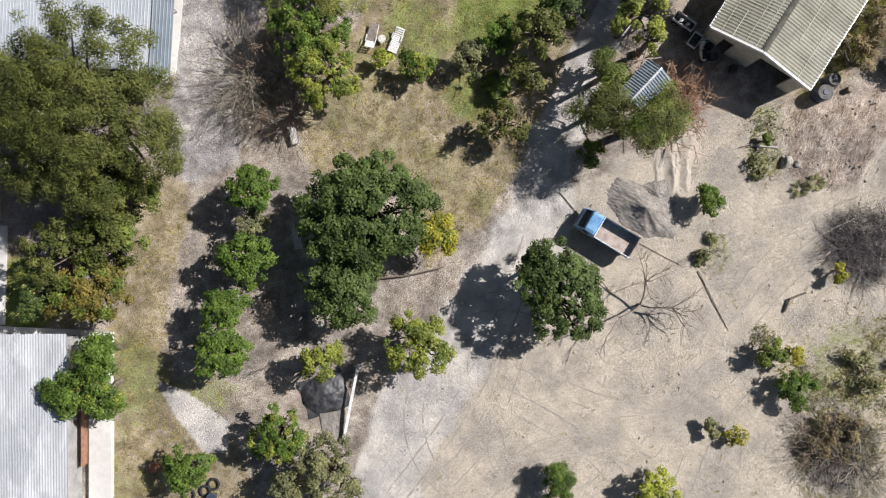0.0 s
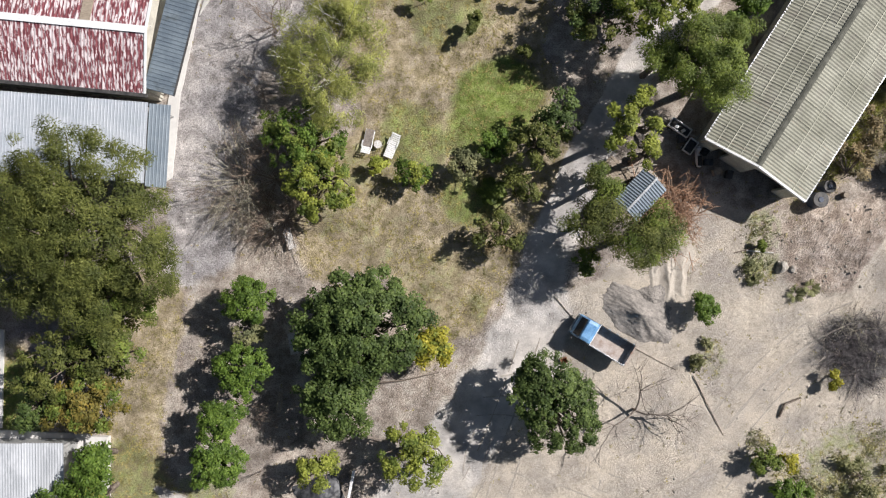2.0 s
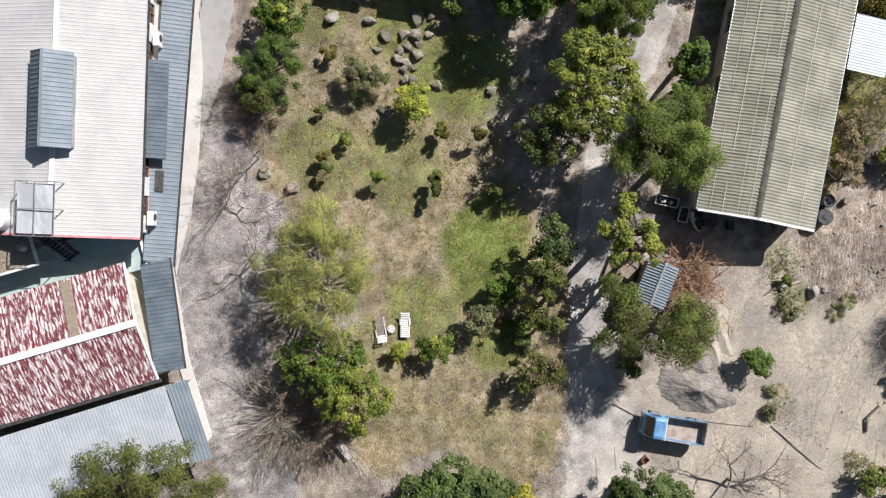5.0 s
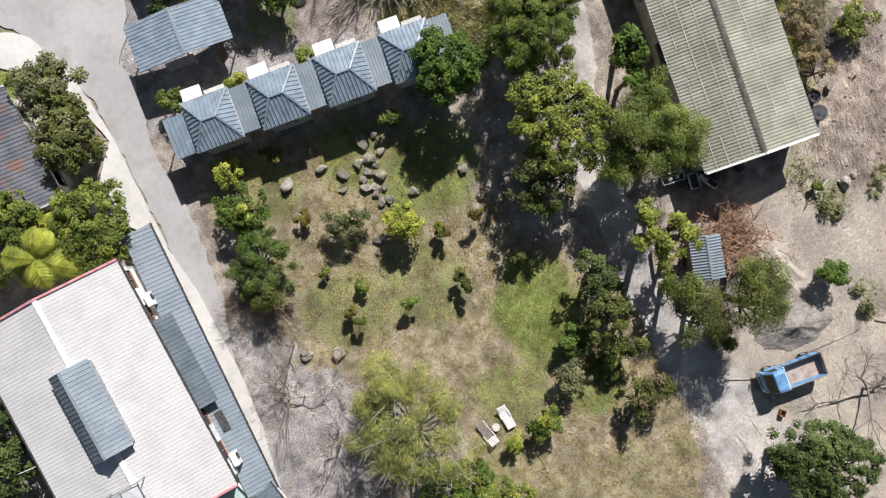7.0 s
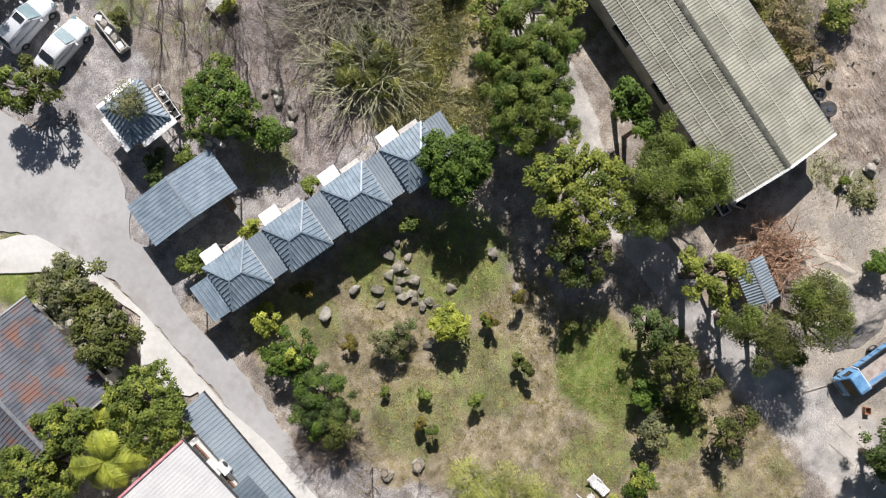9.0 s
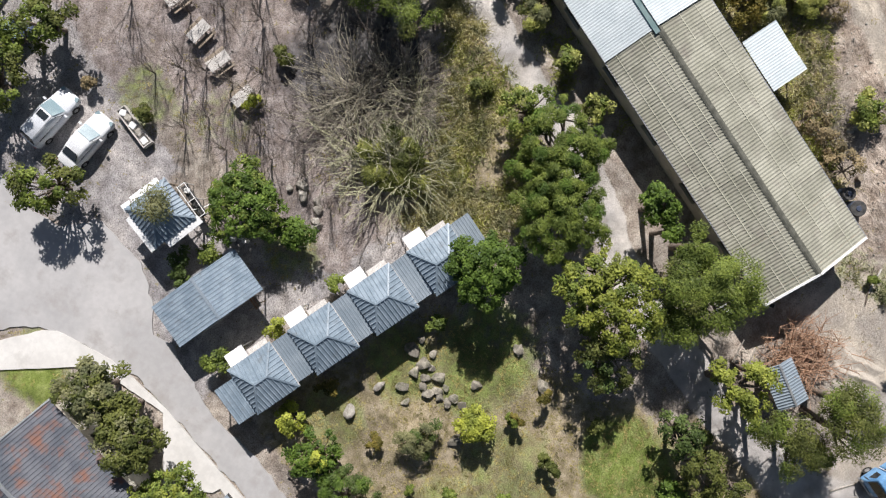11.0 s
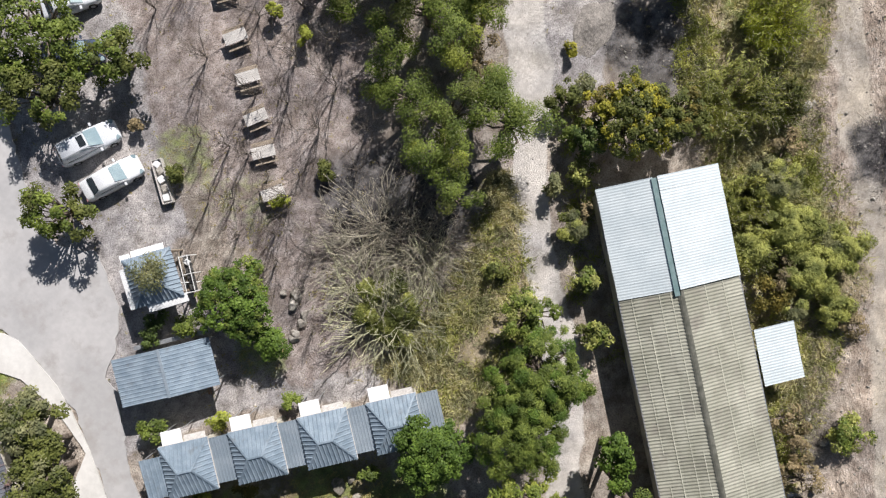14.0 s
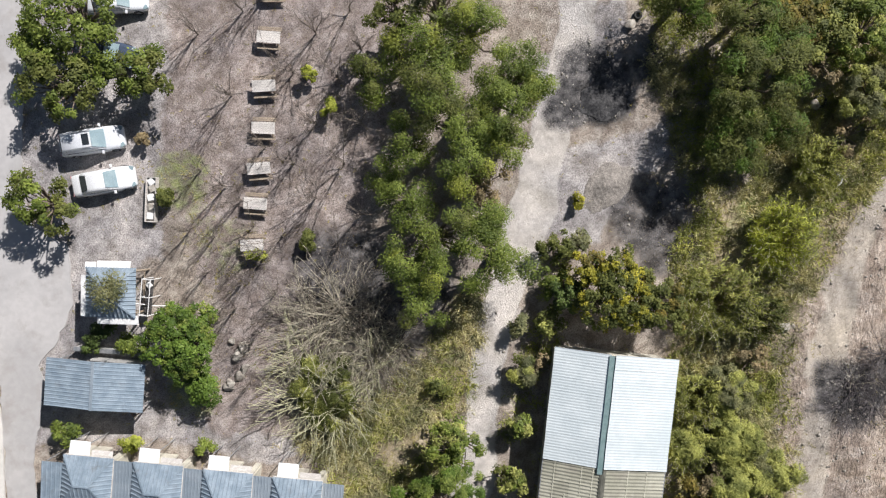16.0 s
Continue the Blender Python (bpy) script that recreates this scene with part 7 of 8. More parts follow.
# rank growth on the rough ground
def rank_growth(name, n, seed, regions, mat, label, tall):
    rng = np.random.RandomState(seed)
    px = np.concatenate([np.array(r) for r in regions])
    x, y = rng.uniform(px[:, 0].min(), px[:, 0].max(), n), rng.uniform(px[:, 1].min(), px[:, 1].max(), n)
    d = np.max([inside_of(x, y, r) for r in regions], axis=0)
    ok = (d + (fractal(x, y, 3.0, seed) - 0.45) * 3 > 0) & (rng.rand(n) < np.clip(fractal(x, y, 2.2, seed + 9) * 3.2 - 1.1, 0, 1))
    k = np.repeat(np.nonzero(ok)[0], 6)
    h = tall * rng.uniform(0.3, 1.0, len(k)) * (0.4 + fractal(x[k], y[k], 2.5, seed + 3))
    o = np.stack([x[k] + rng.normal(0, 0.14, len(k)), y[k] + rng.normal(0, 0.14, len(k)), 0 * h], 1)
    lean = rng.normal(0, 0.95, (len(k), 3)) * [1, 1, 0.4] + [0, 0, 0.7]
    lean /= np.linalg.norm(lean, axis=1, keepdims=True)
    side = np.cross(lean, rng.normal(0, 1, (len(k), 3)))
    side /= np.linalg.norm(side, axis=1, keepdims=True) + 1e-9
    v = np.stack([o - side * 0.035, o + side * 0.035, o + lean * h[:, None] * 1.1], 1).reshape(-1, 3)
    f = np.arange(len(k) * 3).reshape(-1, 3)
    tagged(new(name, fast_mesh(name, v, f, LEAF[mat])), label, "tall grass", kind="stuff")


VERGE_EAST = [(38.01, 44.87), (33.75, 41.85), (29.66, 37.32), (25.53, 29.89), (28.17, 28.59), (34.51, 39.14)]
BANK_SOUTH = [(23.52, -6.85), (33.77, -5.13), (39.45, -11.16), (39.45, -21.92), (26.53, -21.92), (27.83, -13.74)]
FAR_EAST = [(51.61, 61.48), (72.73, 50.90), (69.64, 44.29), (57.92, 40.53), (46.93, 39.52)]
rank_growth("dry_grass", 95000, 501, [SCRUB_EAST, VERGE, FAR_EAST], "straw", "pale dry rank grass on rough ground", 0.8)
rank_growth("green_growth", 56000, 512, [SCRUB_EAST, VERGE_EAST, FAR_EAST, VERGE], "willow", "olive rank growth on rough ground", 0.8)
rank_growth("bank_growth", 9000, 523, [BANK_SOUTH], "straw", "straw-coloured low weeds on the bank", 0.4)
rank_growth("verge_growth", 4500, 534, [VERGE_LANE], "straw", "pale green and straw rank grass along the lane", 1.0)
WEEDS = [(23.14, 10.28), (27.04, 10.48), (26.30, 5.33), (23.29, 5.52)]
rank_growth("weed_growth", 450, 545, [WEEDS], "grey", "thin green weeds on the sandy corner", 0.35)


# ---- things ----
def boulder(x, y, size, mat, label, seed, flat=0.65, z=0.0, group=""):
    bm = bmesh.new()
    bmesh.ops.create_icosphere(bm, subdivisions=3, radius=1.0)
    rng = np.random.RandomState(seed)
    o = Vector(rng.uniform(0, 50, 3))
    s = rng.uniform(0.8, 1.25, 3)
    for v in bm.verts:
        k = 1 + 0.35 * noise.noise(v.co * 1.1 + o) + 0.12 * noise.noise(v.co * 3.5 + o)
        v.co = Vector((v.co.x * s[0], v.co.y * s[1], v.co.z * flat)) * k * size
    for _ in range(9):
        n = Vector(rng.normal(0, 1, 3) * [1, 1, 0.7]).normalized()
        d = size * rng.uniform(0.45, 0.75) * (1 - 0.35 * abs(n.z))
        for v in bm.verts:
            over = v.co.dot(n) - d
            if over > 0:
                v.co -= n * over * 0.92
    ob = part("boulder", bm, mat, None)
    ob.matrix_world = pose(x, y, z + size * flat * 0.55, 0, 0, rng.uniform(0, 360))
    return tagged(ob, label, "boulder", group)


for k, (x, y, r) in enumerate(((5.96, 36.99, 0.52), (6.92, 36.68, 0.3), (5.44, 35.89, 0.5), (4.48, 36.20, 0.42), (4.82, 34.38, 0.45), (4.40, 35.34, 0.36), (3.82, 35.18, 0.28), (3.37, 34.76, 0.38), (3.87, 34.24, 0.35), (3.50, 33.71, 0.32), (3.45, 33.10, 0.36), (3.96, 32.77, 0.33), (6.28, 35.53, 0.3), (3.25, 36.49, 0.4), (2.22, 35.90, 0.25), (5.48, 31.60, 0.4), (9.08, 29.88, 0.36), (7.42, 27.17, 0.45), (1.07, 31.50, 0.42), (3.71, 31.97, 0.3), (5.29, 35.18, 0.26), (4.36, 33.63, 0.25), (9.06, 29.80, 0.3), (-4.22, 44.04, 0.4), (-9.16, 30.60, 0.4), (-7.69, 28.58, 0.42), (-7.59, 28.79, 0.4), (9.17, 29.89, 0.36))):
    boulder(x, y, r * 1.4, STONE, "rough grey-brown garden boulder", 400 + k, 0.5, group="garden boulders")
for k, (x, y, r) in enumerate(((0.00, 39.41, 0.55), (2.57, 38.15, 0.42), (11.61, 47.29, 0.5), (13.67, 49.32, 0.55), (13.07, 47.79, 0.45), (13.14, 50.00, 0.35), (13.20, 48.98, 0.55), (12.55, 47.41, 0.45), (11.29, 47.09, 0.45), (25.93, 6.46, 0.55), (26.88, 6.50, 0.3), (49.99, 32.88, 0.5), (50.66, 32.74, 0.3), (49.49, 57.77, 0.5), (59.01, 46.64, 0.45), (14.76, 44.34, 0.3), (15.45, 44.78, 0.25), (-10.29, -14.17, 0.25), (34.28, 16.26, 0.35), (14.90, -17.27, 0.3), (15.55, -16.97, 0.25), (15.25, -17.70, 0.22), (33.74, 14.18, 0.4), (34.15, 13.85, 0.3))):
    boulder(x, y, r * 1.05, STONE_PALE, "pale weathered boulder on bare ground", 440 + k, group="pale boulders")


def heap(name, x, y, rx, ry, h, turn, mat, label, category, seed, crest=1.0):
    """A heap of loose material with a rough surface."""
    n = 64
    verts, faces = [], []
    for i in range(n):
        for j in range(n):
            u, v = i / (n - 1) * 2 - 1, j / (n - 1) * 2 - 1
            r = math.hypot(u, v) * (1 + 0.28 * noise.noise((u * 1.6, v * 1.6, seed)) + 0.08 * noise.noise((u * 4, v * 4, seed + 2)) + 0.06 * noise.noise((u * 11, v * 11, seed + 3)))
            gully = noise.noise((math.atan2(v, u) * 2.6, seed, 0.0)) * min(1.0, r * 2)
            z = h * max(0.0, 1 - r) ** 1.4 * (1 + 0.3 * gully * crest) + ((0.03 * noise.noise((u * 9, v * 9, seed)) + 0.05 * noise.noise((u * 19, v * 19, seed))) * min(1, (1 - r) * 4) if r < 1 else -0.15)
            verts.append((u * rx * 1.15, v * ry * 1.15, z + (0.02 if r < 1 else 0)))
    for i in range(n - 1):
        for j in range(n - 1):
            faces.append((i * n + j, (i + 1) * n + j, (i + 1) * n + j + 1, i * n + j + 1))
    ob = mesh_object(name, verts, faces, mat, None, smooth=True)
    ob.matrix_world = pose(x, y, 0, 0, 0, turn)
    return tagged(ob, label, category, kind="stuff")


heap("gravel_heap", 15.2, 3.1, 2.8, 1.65, 1.15, -33.0, GRAVEL, "grey gravel heap beside the truck", "gravel heap", 2)
heap("gravel_heap", 16.1, 4.3, 1.3, 1.0, 0.5, 20.0, GRAVEL, "low grey gravel spill between the heaps", "gravel heap", 6)


def ridged_sand(x, y, turn, wide, long, label, seed):
    """Sand pushed into curved, scooped ridges."""
    n, m = 70, 90
    u, v = np.meshgrid(np.linspace(-1, 1, n), np.linspace(-1, 1, m))
    bend = u * wide + 0.7 * np.sin(v * 2.1 + 0.6) + 1.5 * (fractal(u * wide, v * long, 1.8, seed) - 0.5)
    edge = np.clip(1.15 - np.hypot(u, v * 0.95) - 0.35 * (fractal(u * 3 + seed, v * 3, 1.0, seed) - 0.3), 0, 1)
    crest = np.abs(((bend * 0.72 + 10) % 1) - 0.5) * 2
    z = edge ** 0.7 * (0.14 + 0.26 * crest ** 1.4 * (0.5 + fractal(u * wide, v * long, 1.7, seed + 5))) - 0.06
    idx = np.arange(n * m).reshape(m, n)
    quad = np.stack([idx[:-1, :-1], idx[:-1, 1:], idx[1:, 1:], idx[1:, :-1]], -1).reshape(-1, 4)
    ob = new("sand_heap", fast_mesh("sand_heap", np.stack([(u * wide).ravel(), (v * long).ravel(), z.ravel()], 1), quad, SAND, True))
    ob.matrix_world = pose(x, y, 0, 0, 0, turn)
    return tagged(ob, label, "sand heap", kind="stuff")


ridged_sand(17.7, 6.1, -22, 1.9, 2.9, "pale sand heap with scooped curving ridges", 5)
heap("gravel_heap", 42.98, 47.96, 1.9, 1.2, 0.5, 20, GRAVEL, "low grey gravel heap in the clearing", "gravel heap", 11)
heap("ash_heap", 45.59, 53.79, 1.7, 1.3, 0.45, 10, ASHES, "black burnt heap in the clearing", "ash heap", 14)


def wheel(parent, x, y, r, w, name="wheel"):
    e = new(name)
    e.parent = parent
    e.matrix_basis = pose(x, y, r)
    bm = bmesh.new()
    rod(bm, (0, -w / 2, 0), (0, w / 2, 0), r, sides=20)
    part("tyre", bm, RUBBER, e)
    bm = bmesh.new()
    s = 1 if y > 0 else -1
    part("rim", rod(bm, (0, s * w * 0.3, 0), (0, s * (w / 2 + 0.012), 0), r * 0.58, r * 0.5, 14), STEEL, e)
    return e


def lofted(sections, mat, name, parent, label="", shade=True):
    """A body skinned over cross-sections along x: (x, half width bottom, half width top, z0, z1), with rounded edges."""
    verts, faces = [], []
    m = 12
    for x, wb_, wt, z0, z1 in sections:
        hh = z1 - z0
        prof = [(-wb_ * 0.92, z0), (-wb_, z0 + hh * 0.12), (-wb_ * 1.0, z0 + hh * 0.5), (-(wb_ + wt) / 2, z0 + hh * 0.78), (-wt * 0.96, z0 + hh * 0.95), (-wt * 0.7, z1), (wt * 0.7, z1), (wt * 0.96, z0 + hh * 0.95), ((wb_ + wt) / 2, z0 + hh * 0.78), (wb_, z0 + hh * 0.5), (wb_, z0 + hh * 0.12), (wb_ * 0.92, z0)]
        verts += [(x, y, z) for y, z in prof]
    for k in range(len(sections) - 1):
        for i in range(m):
            a, b = k * m + i, k * m + (i + 1) % m
            faces.append((a, b, b + m, a + m))
    faces += [tuple(range(m))[::-1], tuple(range((len(sections) - 1) * m, len(sections) * m))]
    return mesh_object(name, verts, faces, mat, parent, label, smooth=shade)


def pane(name, pts, mat, parent, label="", thick=0.02):
    """A thin panel through four corners."""
    p = [Vector(q) for q in pts]
    nn = (p[1] - p[0]).cross(p[3] - p[0]).normalized() * thick
    return mesh_object(name, [*p, *[q + nn for q in p]], [(3, 2, 1, 0), (4, 5, 6, 7), (0, 1, 5, 4), (1, 2, 6, 5), (2, 3, 7, 6), (3, 0, 4, 7)], mat, parent, label)


def car(x, y, turn, length, width, paint, label, estate=True, sunroof=False):
    """A parked car, nose along +x."""
    c = thing("car", pose(x, y, 0, 0, 0, turn), label, "car", "parked cars")
    h, w = length / 2, width / 2
    lofted([(-h, w * 0.8, w * 0.72, 0.45, 0.82), (-h + 0.12, w * 0.93, w * 0.85, 0.3, 0.95), (-h * 0.55, w, w * 0.93, 0.26, 0.98), (0, w, w * 0.93, 0.25, 0.97), (h * 0.42, w, w * 0.92, 0.26, 0.95), (h * 0.72, w * 0.97, w * 0.86, 0.28, 0.86), (h - 0.15, w * 0.88, w * 0.74, 0.32, 0.74), (h, w * 0.7, w * 0.6, 0.4, 0.62)], paint, "body", c)
    rear, top = (-h + 0.2, -h + 0.55) if estate else (-h + 0.75, -h + 1.35)
    ht = 1.62 if estate else 1.43
    lofted([(rear, w * 0.84, w * 0.8, 0.9, 1.02), (top, w * 0.86, w * 0.7, 0.9, ht - 0.04), (-0.2, w * 0.88, w * 0.72, 0.9, ht), (h * 0.12, w * 0.88, w * 0.7, 0.9, ht - 0.03), (h * 0.46, w * 0.86, w * 0.8, 0.88, 1.0)], paint, "cabin", c)
    pane("windscreen", [(h * 0.47, -w * 0.76, 0.99), (h * 0.47, w * 0.76, 0.99), (h * 0.15, w * 0.62, ht - 0.02), (h * 0.15, -w * 0.62, ht - 0.02)], GLASS_BLUE, c)
    pane("rear_window", [(rear - 0.02, w * 0.72, 1.03), (rear - 0.02, -w * 0.72, 1.03), (top - 0.03, -w * 0.6, ht - 0.06), (top - 0.03, w * 0.6, ht - 0.06)], GLASS_DARK, c)
    for s in (-1, 1):
        for x0, x1 in ((rear + 0.4, -0.12), (-0.05, h * 0.36)):
            pane("side_window", [(x0, s * (w * 0.87 + 0.012), 1.0), (x1, s * (w * 0.87 + 0.012), 1.0), (min(x1, h * 0.17), s * w * 0.755, ht - 0.14), (x0 + 0.15, s * w * 0.755, ht - 0.14)][:: s], GLASS_DARK, c)
        bm = bmesh.new()
        part("headlight", slab(bm, 0.34, 0.3, 0.12, pose(h - 0.2, s * w * 0.68, 0.64, 0, 0, -s * 22), 0.03), GLASS_BLUE, c)
        bm = bmesh.new()
        part("tail_light", slab(bm, 0.1, 0.24, 0.2, pose(-h + 0.05, s * w * 0.7, 0.66, 0, 0, s * 10), 0.02), PINK, c)
        bm = bmesh.new()
        part("mirror", slab(bm, 0.14, 0.24, 0.15, pose(h * 0.36, s * (w + 0.08), 0.95, 0, 0, 0), 0.03), paint, c)
        for wx in (-h + 0.9, h - 0.85):
            wheel(c, wx, s * (w - 0.1), 0.33, 0.22)
    if sunroof:
        bm = bmesh.new()
        part("sunroof", slab(bm, 0.5, 0.8, 0.03, pose(-0.02, 0, ht + 0.0), 0.01), GLASS_DARK, c)
        for s in (-1, 1):
            beam("roof_rail", (top + 0.1, s * w * 0.64, ht + 0.03), (0.4, s * w * 0.64, ht + 0.03), 0.05, 0.04, STEEL, c)
    return c


car(10.8, 67.6, -17.5, 4.7, 1.82, CAR_SILVER, "silver-white estate car with a dark sunroof, parked", True, True)
car(10.25, 64.6, -16.2, 4.6, 1.76, CAR_WHITE, "white saloon car parked beside the estate", False)
car(14.63, 72.92, -40.5, 4.5, 1.76, CAR_BLUE, "dark blue car parked under the shade trees", True)
car(17.03, 75.78, -23.8, 4.5, 1.76, CAR_SILVER, "pale grey car parked beyond the shade trees", False)

# the truck
tr = thing("truck", pose(12.3, 1.2, 0, 0, 0, 149), "small blue tipper truck with an empty bed", "truck")
bm = bmesh.new()
part("chassis", slab(bm, 4.3, 0.8, 0.18, pose(-0.05, 0, 0.45), 0.02), STEEL_DARK, tr)
lofted([(0.95, 0.86, 0.8, 0.55, 1.95), (1.1, 0.87, 0.82, 0.5, 2.02), (1.76, 0.87, 0.8, 0.5, 2.0), (1.82, 0.86, 0.78, 0.5, 1.95), (2.24, 0.84, 0.74, 0.5, 1.25), (2.34, 0.8, 0.68, 0.52, 1.05)], TRUCK_BLUE, "cab", tr, "faded blue cab", False)
pane("windscreen", [(2.245, -0.7, 1.29), (2.245, 0.7, 1.29), (1.89, 0.7, 1.9), (1.89, -0.7, 1.9)], GLASS_DARK, tr)
for s in (-1, 1):
    pane("side_window", [(1.25, s * 0.885, 1.2), (1.95, s * 0.885, 1.2), (1.75, s * 0.85, 1.7), (1.3, s * 0.85, 1.7)][::s], GLASS_DARK, tr)
    beam("mirror", (2.2, s * 1.05, 1.2), (2.2, s * 1.05, 1.55), 0.16, 0.05, STEEL_DARK, tr)
    beam("mirror_arm", (2.1, s * 0.84, 1.5), (2.2, s * 1.05, 1.5), 0.03, 0.03, STEEL_DARK, tr)
    bm = bmesh.new()
    part("headlight", rod(bm, (2.3, s * 0.6, 0.75), (2.4, s * 0.6, 0.75), 0.12, sides=12), WHITE, tr)
bm = bmesh.new()
part("bumper", slab(bm, 0.14, 1.66, 0.2, pose(2.38, 0, 0.42), 0.03), STEEL, tr)
bm = bmesh.new()
part("bed_floor", slab(bm, 3.0, 1.7, 0.08, pose(-0.72, 0, 0.82), 0.01), TRUCK_BED, tr, "rust-stained worn bed floor")
for s in (-1, 1):
    beam("bed_side", (-2.2, s * 0.85, 1.2), (0.82, s * 0.85, 1.2), 0.06, 0.62, TRUCK_BLUE, tr, "dented blue bed side")
    beam("bed_rim", (-2.22, s * 0.85, 1.53), (0.84, s * 0.85, 1.53), 0.08, 0.05, STEEL_DARK if s < 0 else STEEL, tr)
    for k in range(5):
        beam("side_rib", (-2.1 + 0.7 * k, s * 0.9, 0.9), (-2.1 + 0.7 * k, s * 0.9, 1.5), 0.06, 0.05, TRUCK_BLUE, tr)
beam("headboard", (0.84, -0.84, 1.22), (0.84, 0.84, 1.22), 0.06, 0.72, TRUCK_BLUE, tr)
beam("tailgate", (-2.24, -0.84, 1.2), (-2.24, 0.84, 1.2), 0.1, 0.6, TRUCK_BED, tr, "rust-stained tailgate")
for s in (-1, 1):
    beam("bed_post", (0.84, s * 0.84, 0.86), (0.84, s * 0.84, 1.75), 0.07, 0.07, WHITE, tr)
beam("headboard_rail", (0.84, -0.84, 1.72), (0.84, 0.84, 1.72), 0.06, 0.06, WHITE, tr)
for wx in (-1.45, 1.5):
    for s in (-1, 1):
        wheel(tr, wx, s * 0.72, 0.36, 0.24)
box = thing("crate", pose(9.53, -0.49, 0, 0, 0, 20), "small open dark wooden crate on the sand", "crate")
for p, q in (((-0.25, -0.2), (0.25, -0.2)), ((0.25, -0.2), (0.25, 0.2)), ((0.25, 0.2), (-0.25, 0.2)), ((-0.25, 0.2), (-0.25, -0.2))):
    beam("side", (*p, 0.2), (*q, 0.2), 0.03, 0.4, WOOD_RED, box, bevel=0.004)
beam("base", (-0.25, 0, 0.03), (0.25, 0, 0.03), 0.4, 0.04, WOOD_RED, box)


# loungers and round table on the lawn
def lounger(x, y, turn, cloth, label, towel):
    c = thing("sun_lounger", pose(x, y, 0, 0, 0, turn), label, "sun lounger", "lawn loungers")
    for s in (-1, 1):
        beam("side_rail", (-0.95, s * 0.33, 0.3), (0.4, s * 0.33, 0.3), 0.05, 0.06, WHITE, c)
        for lx in (-0.8, 0.3):
            beam("leg", (lx, s * 0.32, 0), (lx, s * 0.32, 0.3), 0.05, 0.05, WHITE, c)
        beam("back_rail", (0.4, s * 0.33, 0.32), (0.95, s * 0.33, 0.62), 0.05, 0.05, WHITE, c)
        beam("armrest", (0.0, s * 0.38, 0.5), (0.5, s * 0.38, 0.52), 0.06, 0.04, WHITE, c)
        beam("arm_post", (0.02, s * 0.37, 0.3), (0.02, s * 0.37, 0.5), 0.04, 0.04, WHITE, c)
    for k in range(9):
        x0 = -0.95 + 0.15 * k
        beam("slat", (x0 + 0.07, -0.32, 0.345), (x0 + 0.07, 0.32, 0.345), 0.13, 0.03, cloth, c)
    for k in range(4):
        t0 = (k + 0.5) / 4
        beam("back_slat", (0.4 + 0.55 * t0, -0.32, 0.36 + 0.3 * t0), (0.4 + 0.55 * t0, 0.32, 0.36 + 0.3 * t0), 0.12, 0.03, cloth if not towel else WHITE, c)
    return c


lounger(-5.38, 16.13, -102.7, CLOTH_GREY, "white framed lounger with grey-brown slats", True)
lounger(-3.54, 15.80, 67.3, PLASTIC_WHITE, "all-white plastic lounger on the lawn", False)
tb = thing("round_table", pose(-4.62, 15.91, 0), "small round white slatted garden table", "table")
bm = bmesh.new()
part("tabletop", rod(bm, (0, 0, 0.4), (0, 0, 0.43), 0.3, sides=20), WOOD_PALE, tb)
bm = bmesh.new()
bmesh.ops.create_circle(bm, radius=0.3, segments=20)
bm.free()
for k in range(3):
    a = k * 2.09
    beam("spoke", (0, 0, 0.445), (0.29 * math.cos(a), 0.29 * math.sin(a), 0.445), 0.05, 0.02, WHITE, tb)
    beam("leg", (0.2 * math.cos(a), 0.2 * math.sin(a), 0.4), (0.28 * math.cos(a), 0.28 * math.sin(a), 0), 0.04, 0.04, WHITE, tb)


# picnic tables
def picnic_table():
    c = thing("picnic_table", Matrix(), "silvered wooden picnic table with fixed benches", "picnic table", "picnic tables")
    for k in range(5):
        beam("top_plank", (-0.85, -0.34 + 0.17 * k, 0.75), (0.85, -0.34 + 0.17 * k, 0.75), 0.163, 0.045, WOOD_PALE, c)
    for s in (-1, 1):
        for k in range(2):
            beam("bench_plank", (-0.85, s * (0.6 + 0.15 * k), 0.44), (0.85, s * (0.6 + 0.15 * k), 0.44), 0.13, 0.045, WOOD, c)
    for x in (-0.6, 0.6):
        beam("cross_bar", (x, -0.72, 0.38), (x, 0.72, 0.38), 0.05, 0.09, WOOD, c)
        beam("top_bar", (x, -0.36, 0.69), (x, 0.36, 0.69), 0.05, 0.08, WOOD, c)
        for s in (-1, 1):
            beam("leg", (x + 0.05, s * 0.6, 0.0), (x + 0.05, s * 0.22, 0.7), 0.05, 0.1, WOOD, c)
    return c


spots = [(25.67, 68.51), (23.79, 65.54), (22.38, 62.86), (20.77, 60.40), (19.39, 58.24), (17.80, 55.65), (27.5, 71.4)]
turn0 = -26.4
pt = picnic_table()
pt.matrix_world = pose(*spots[0], 0, 0, 0, turn0 - 4)
for k, (x, y) in enumerate(spots[1:]):
    copy_thing(pt, pose(x, y, 0, 0, 0, turn0 + (3, -2, 5, -4, 2, 0, 3)[k]))

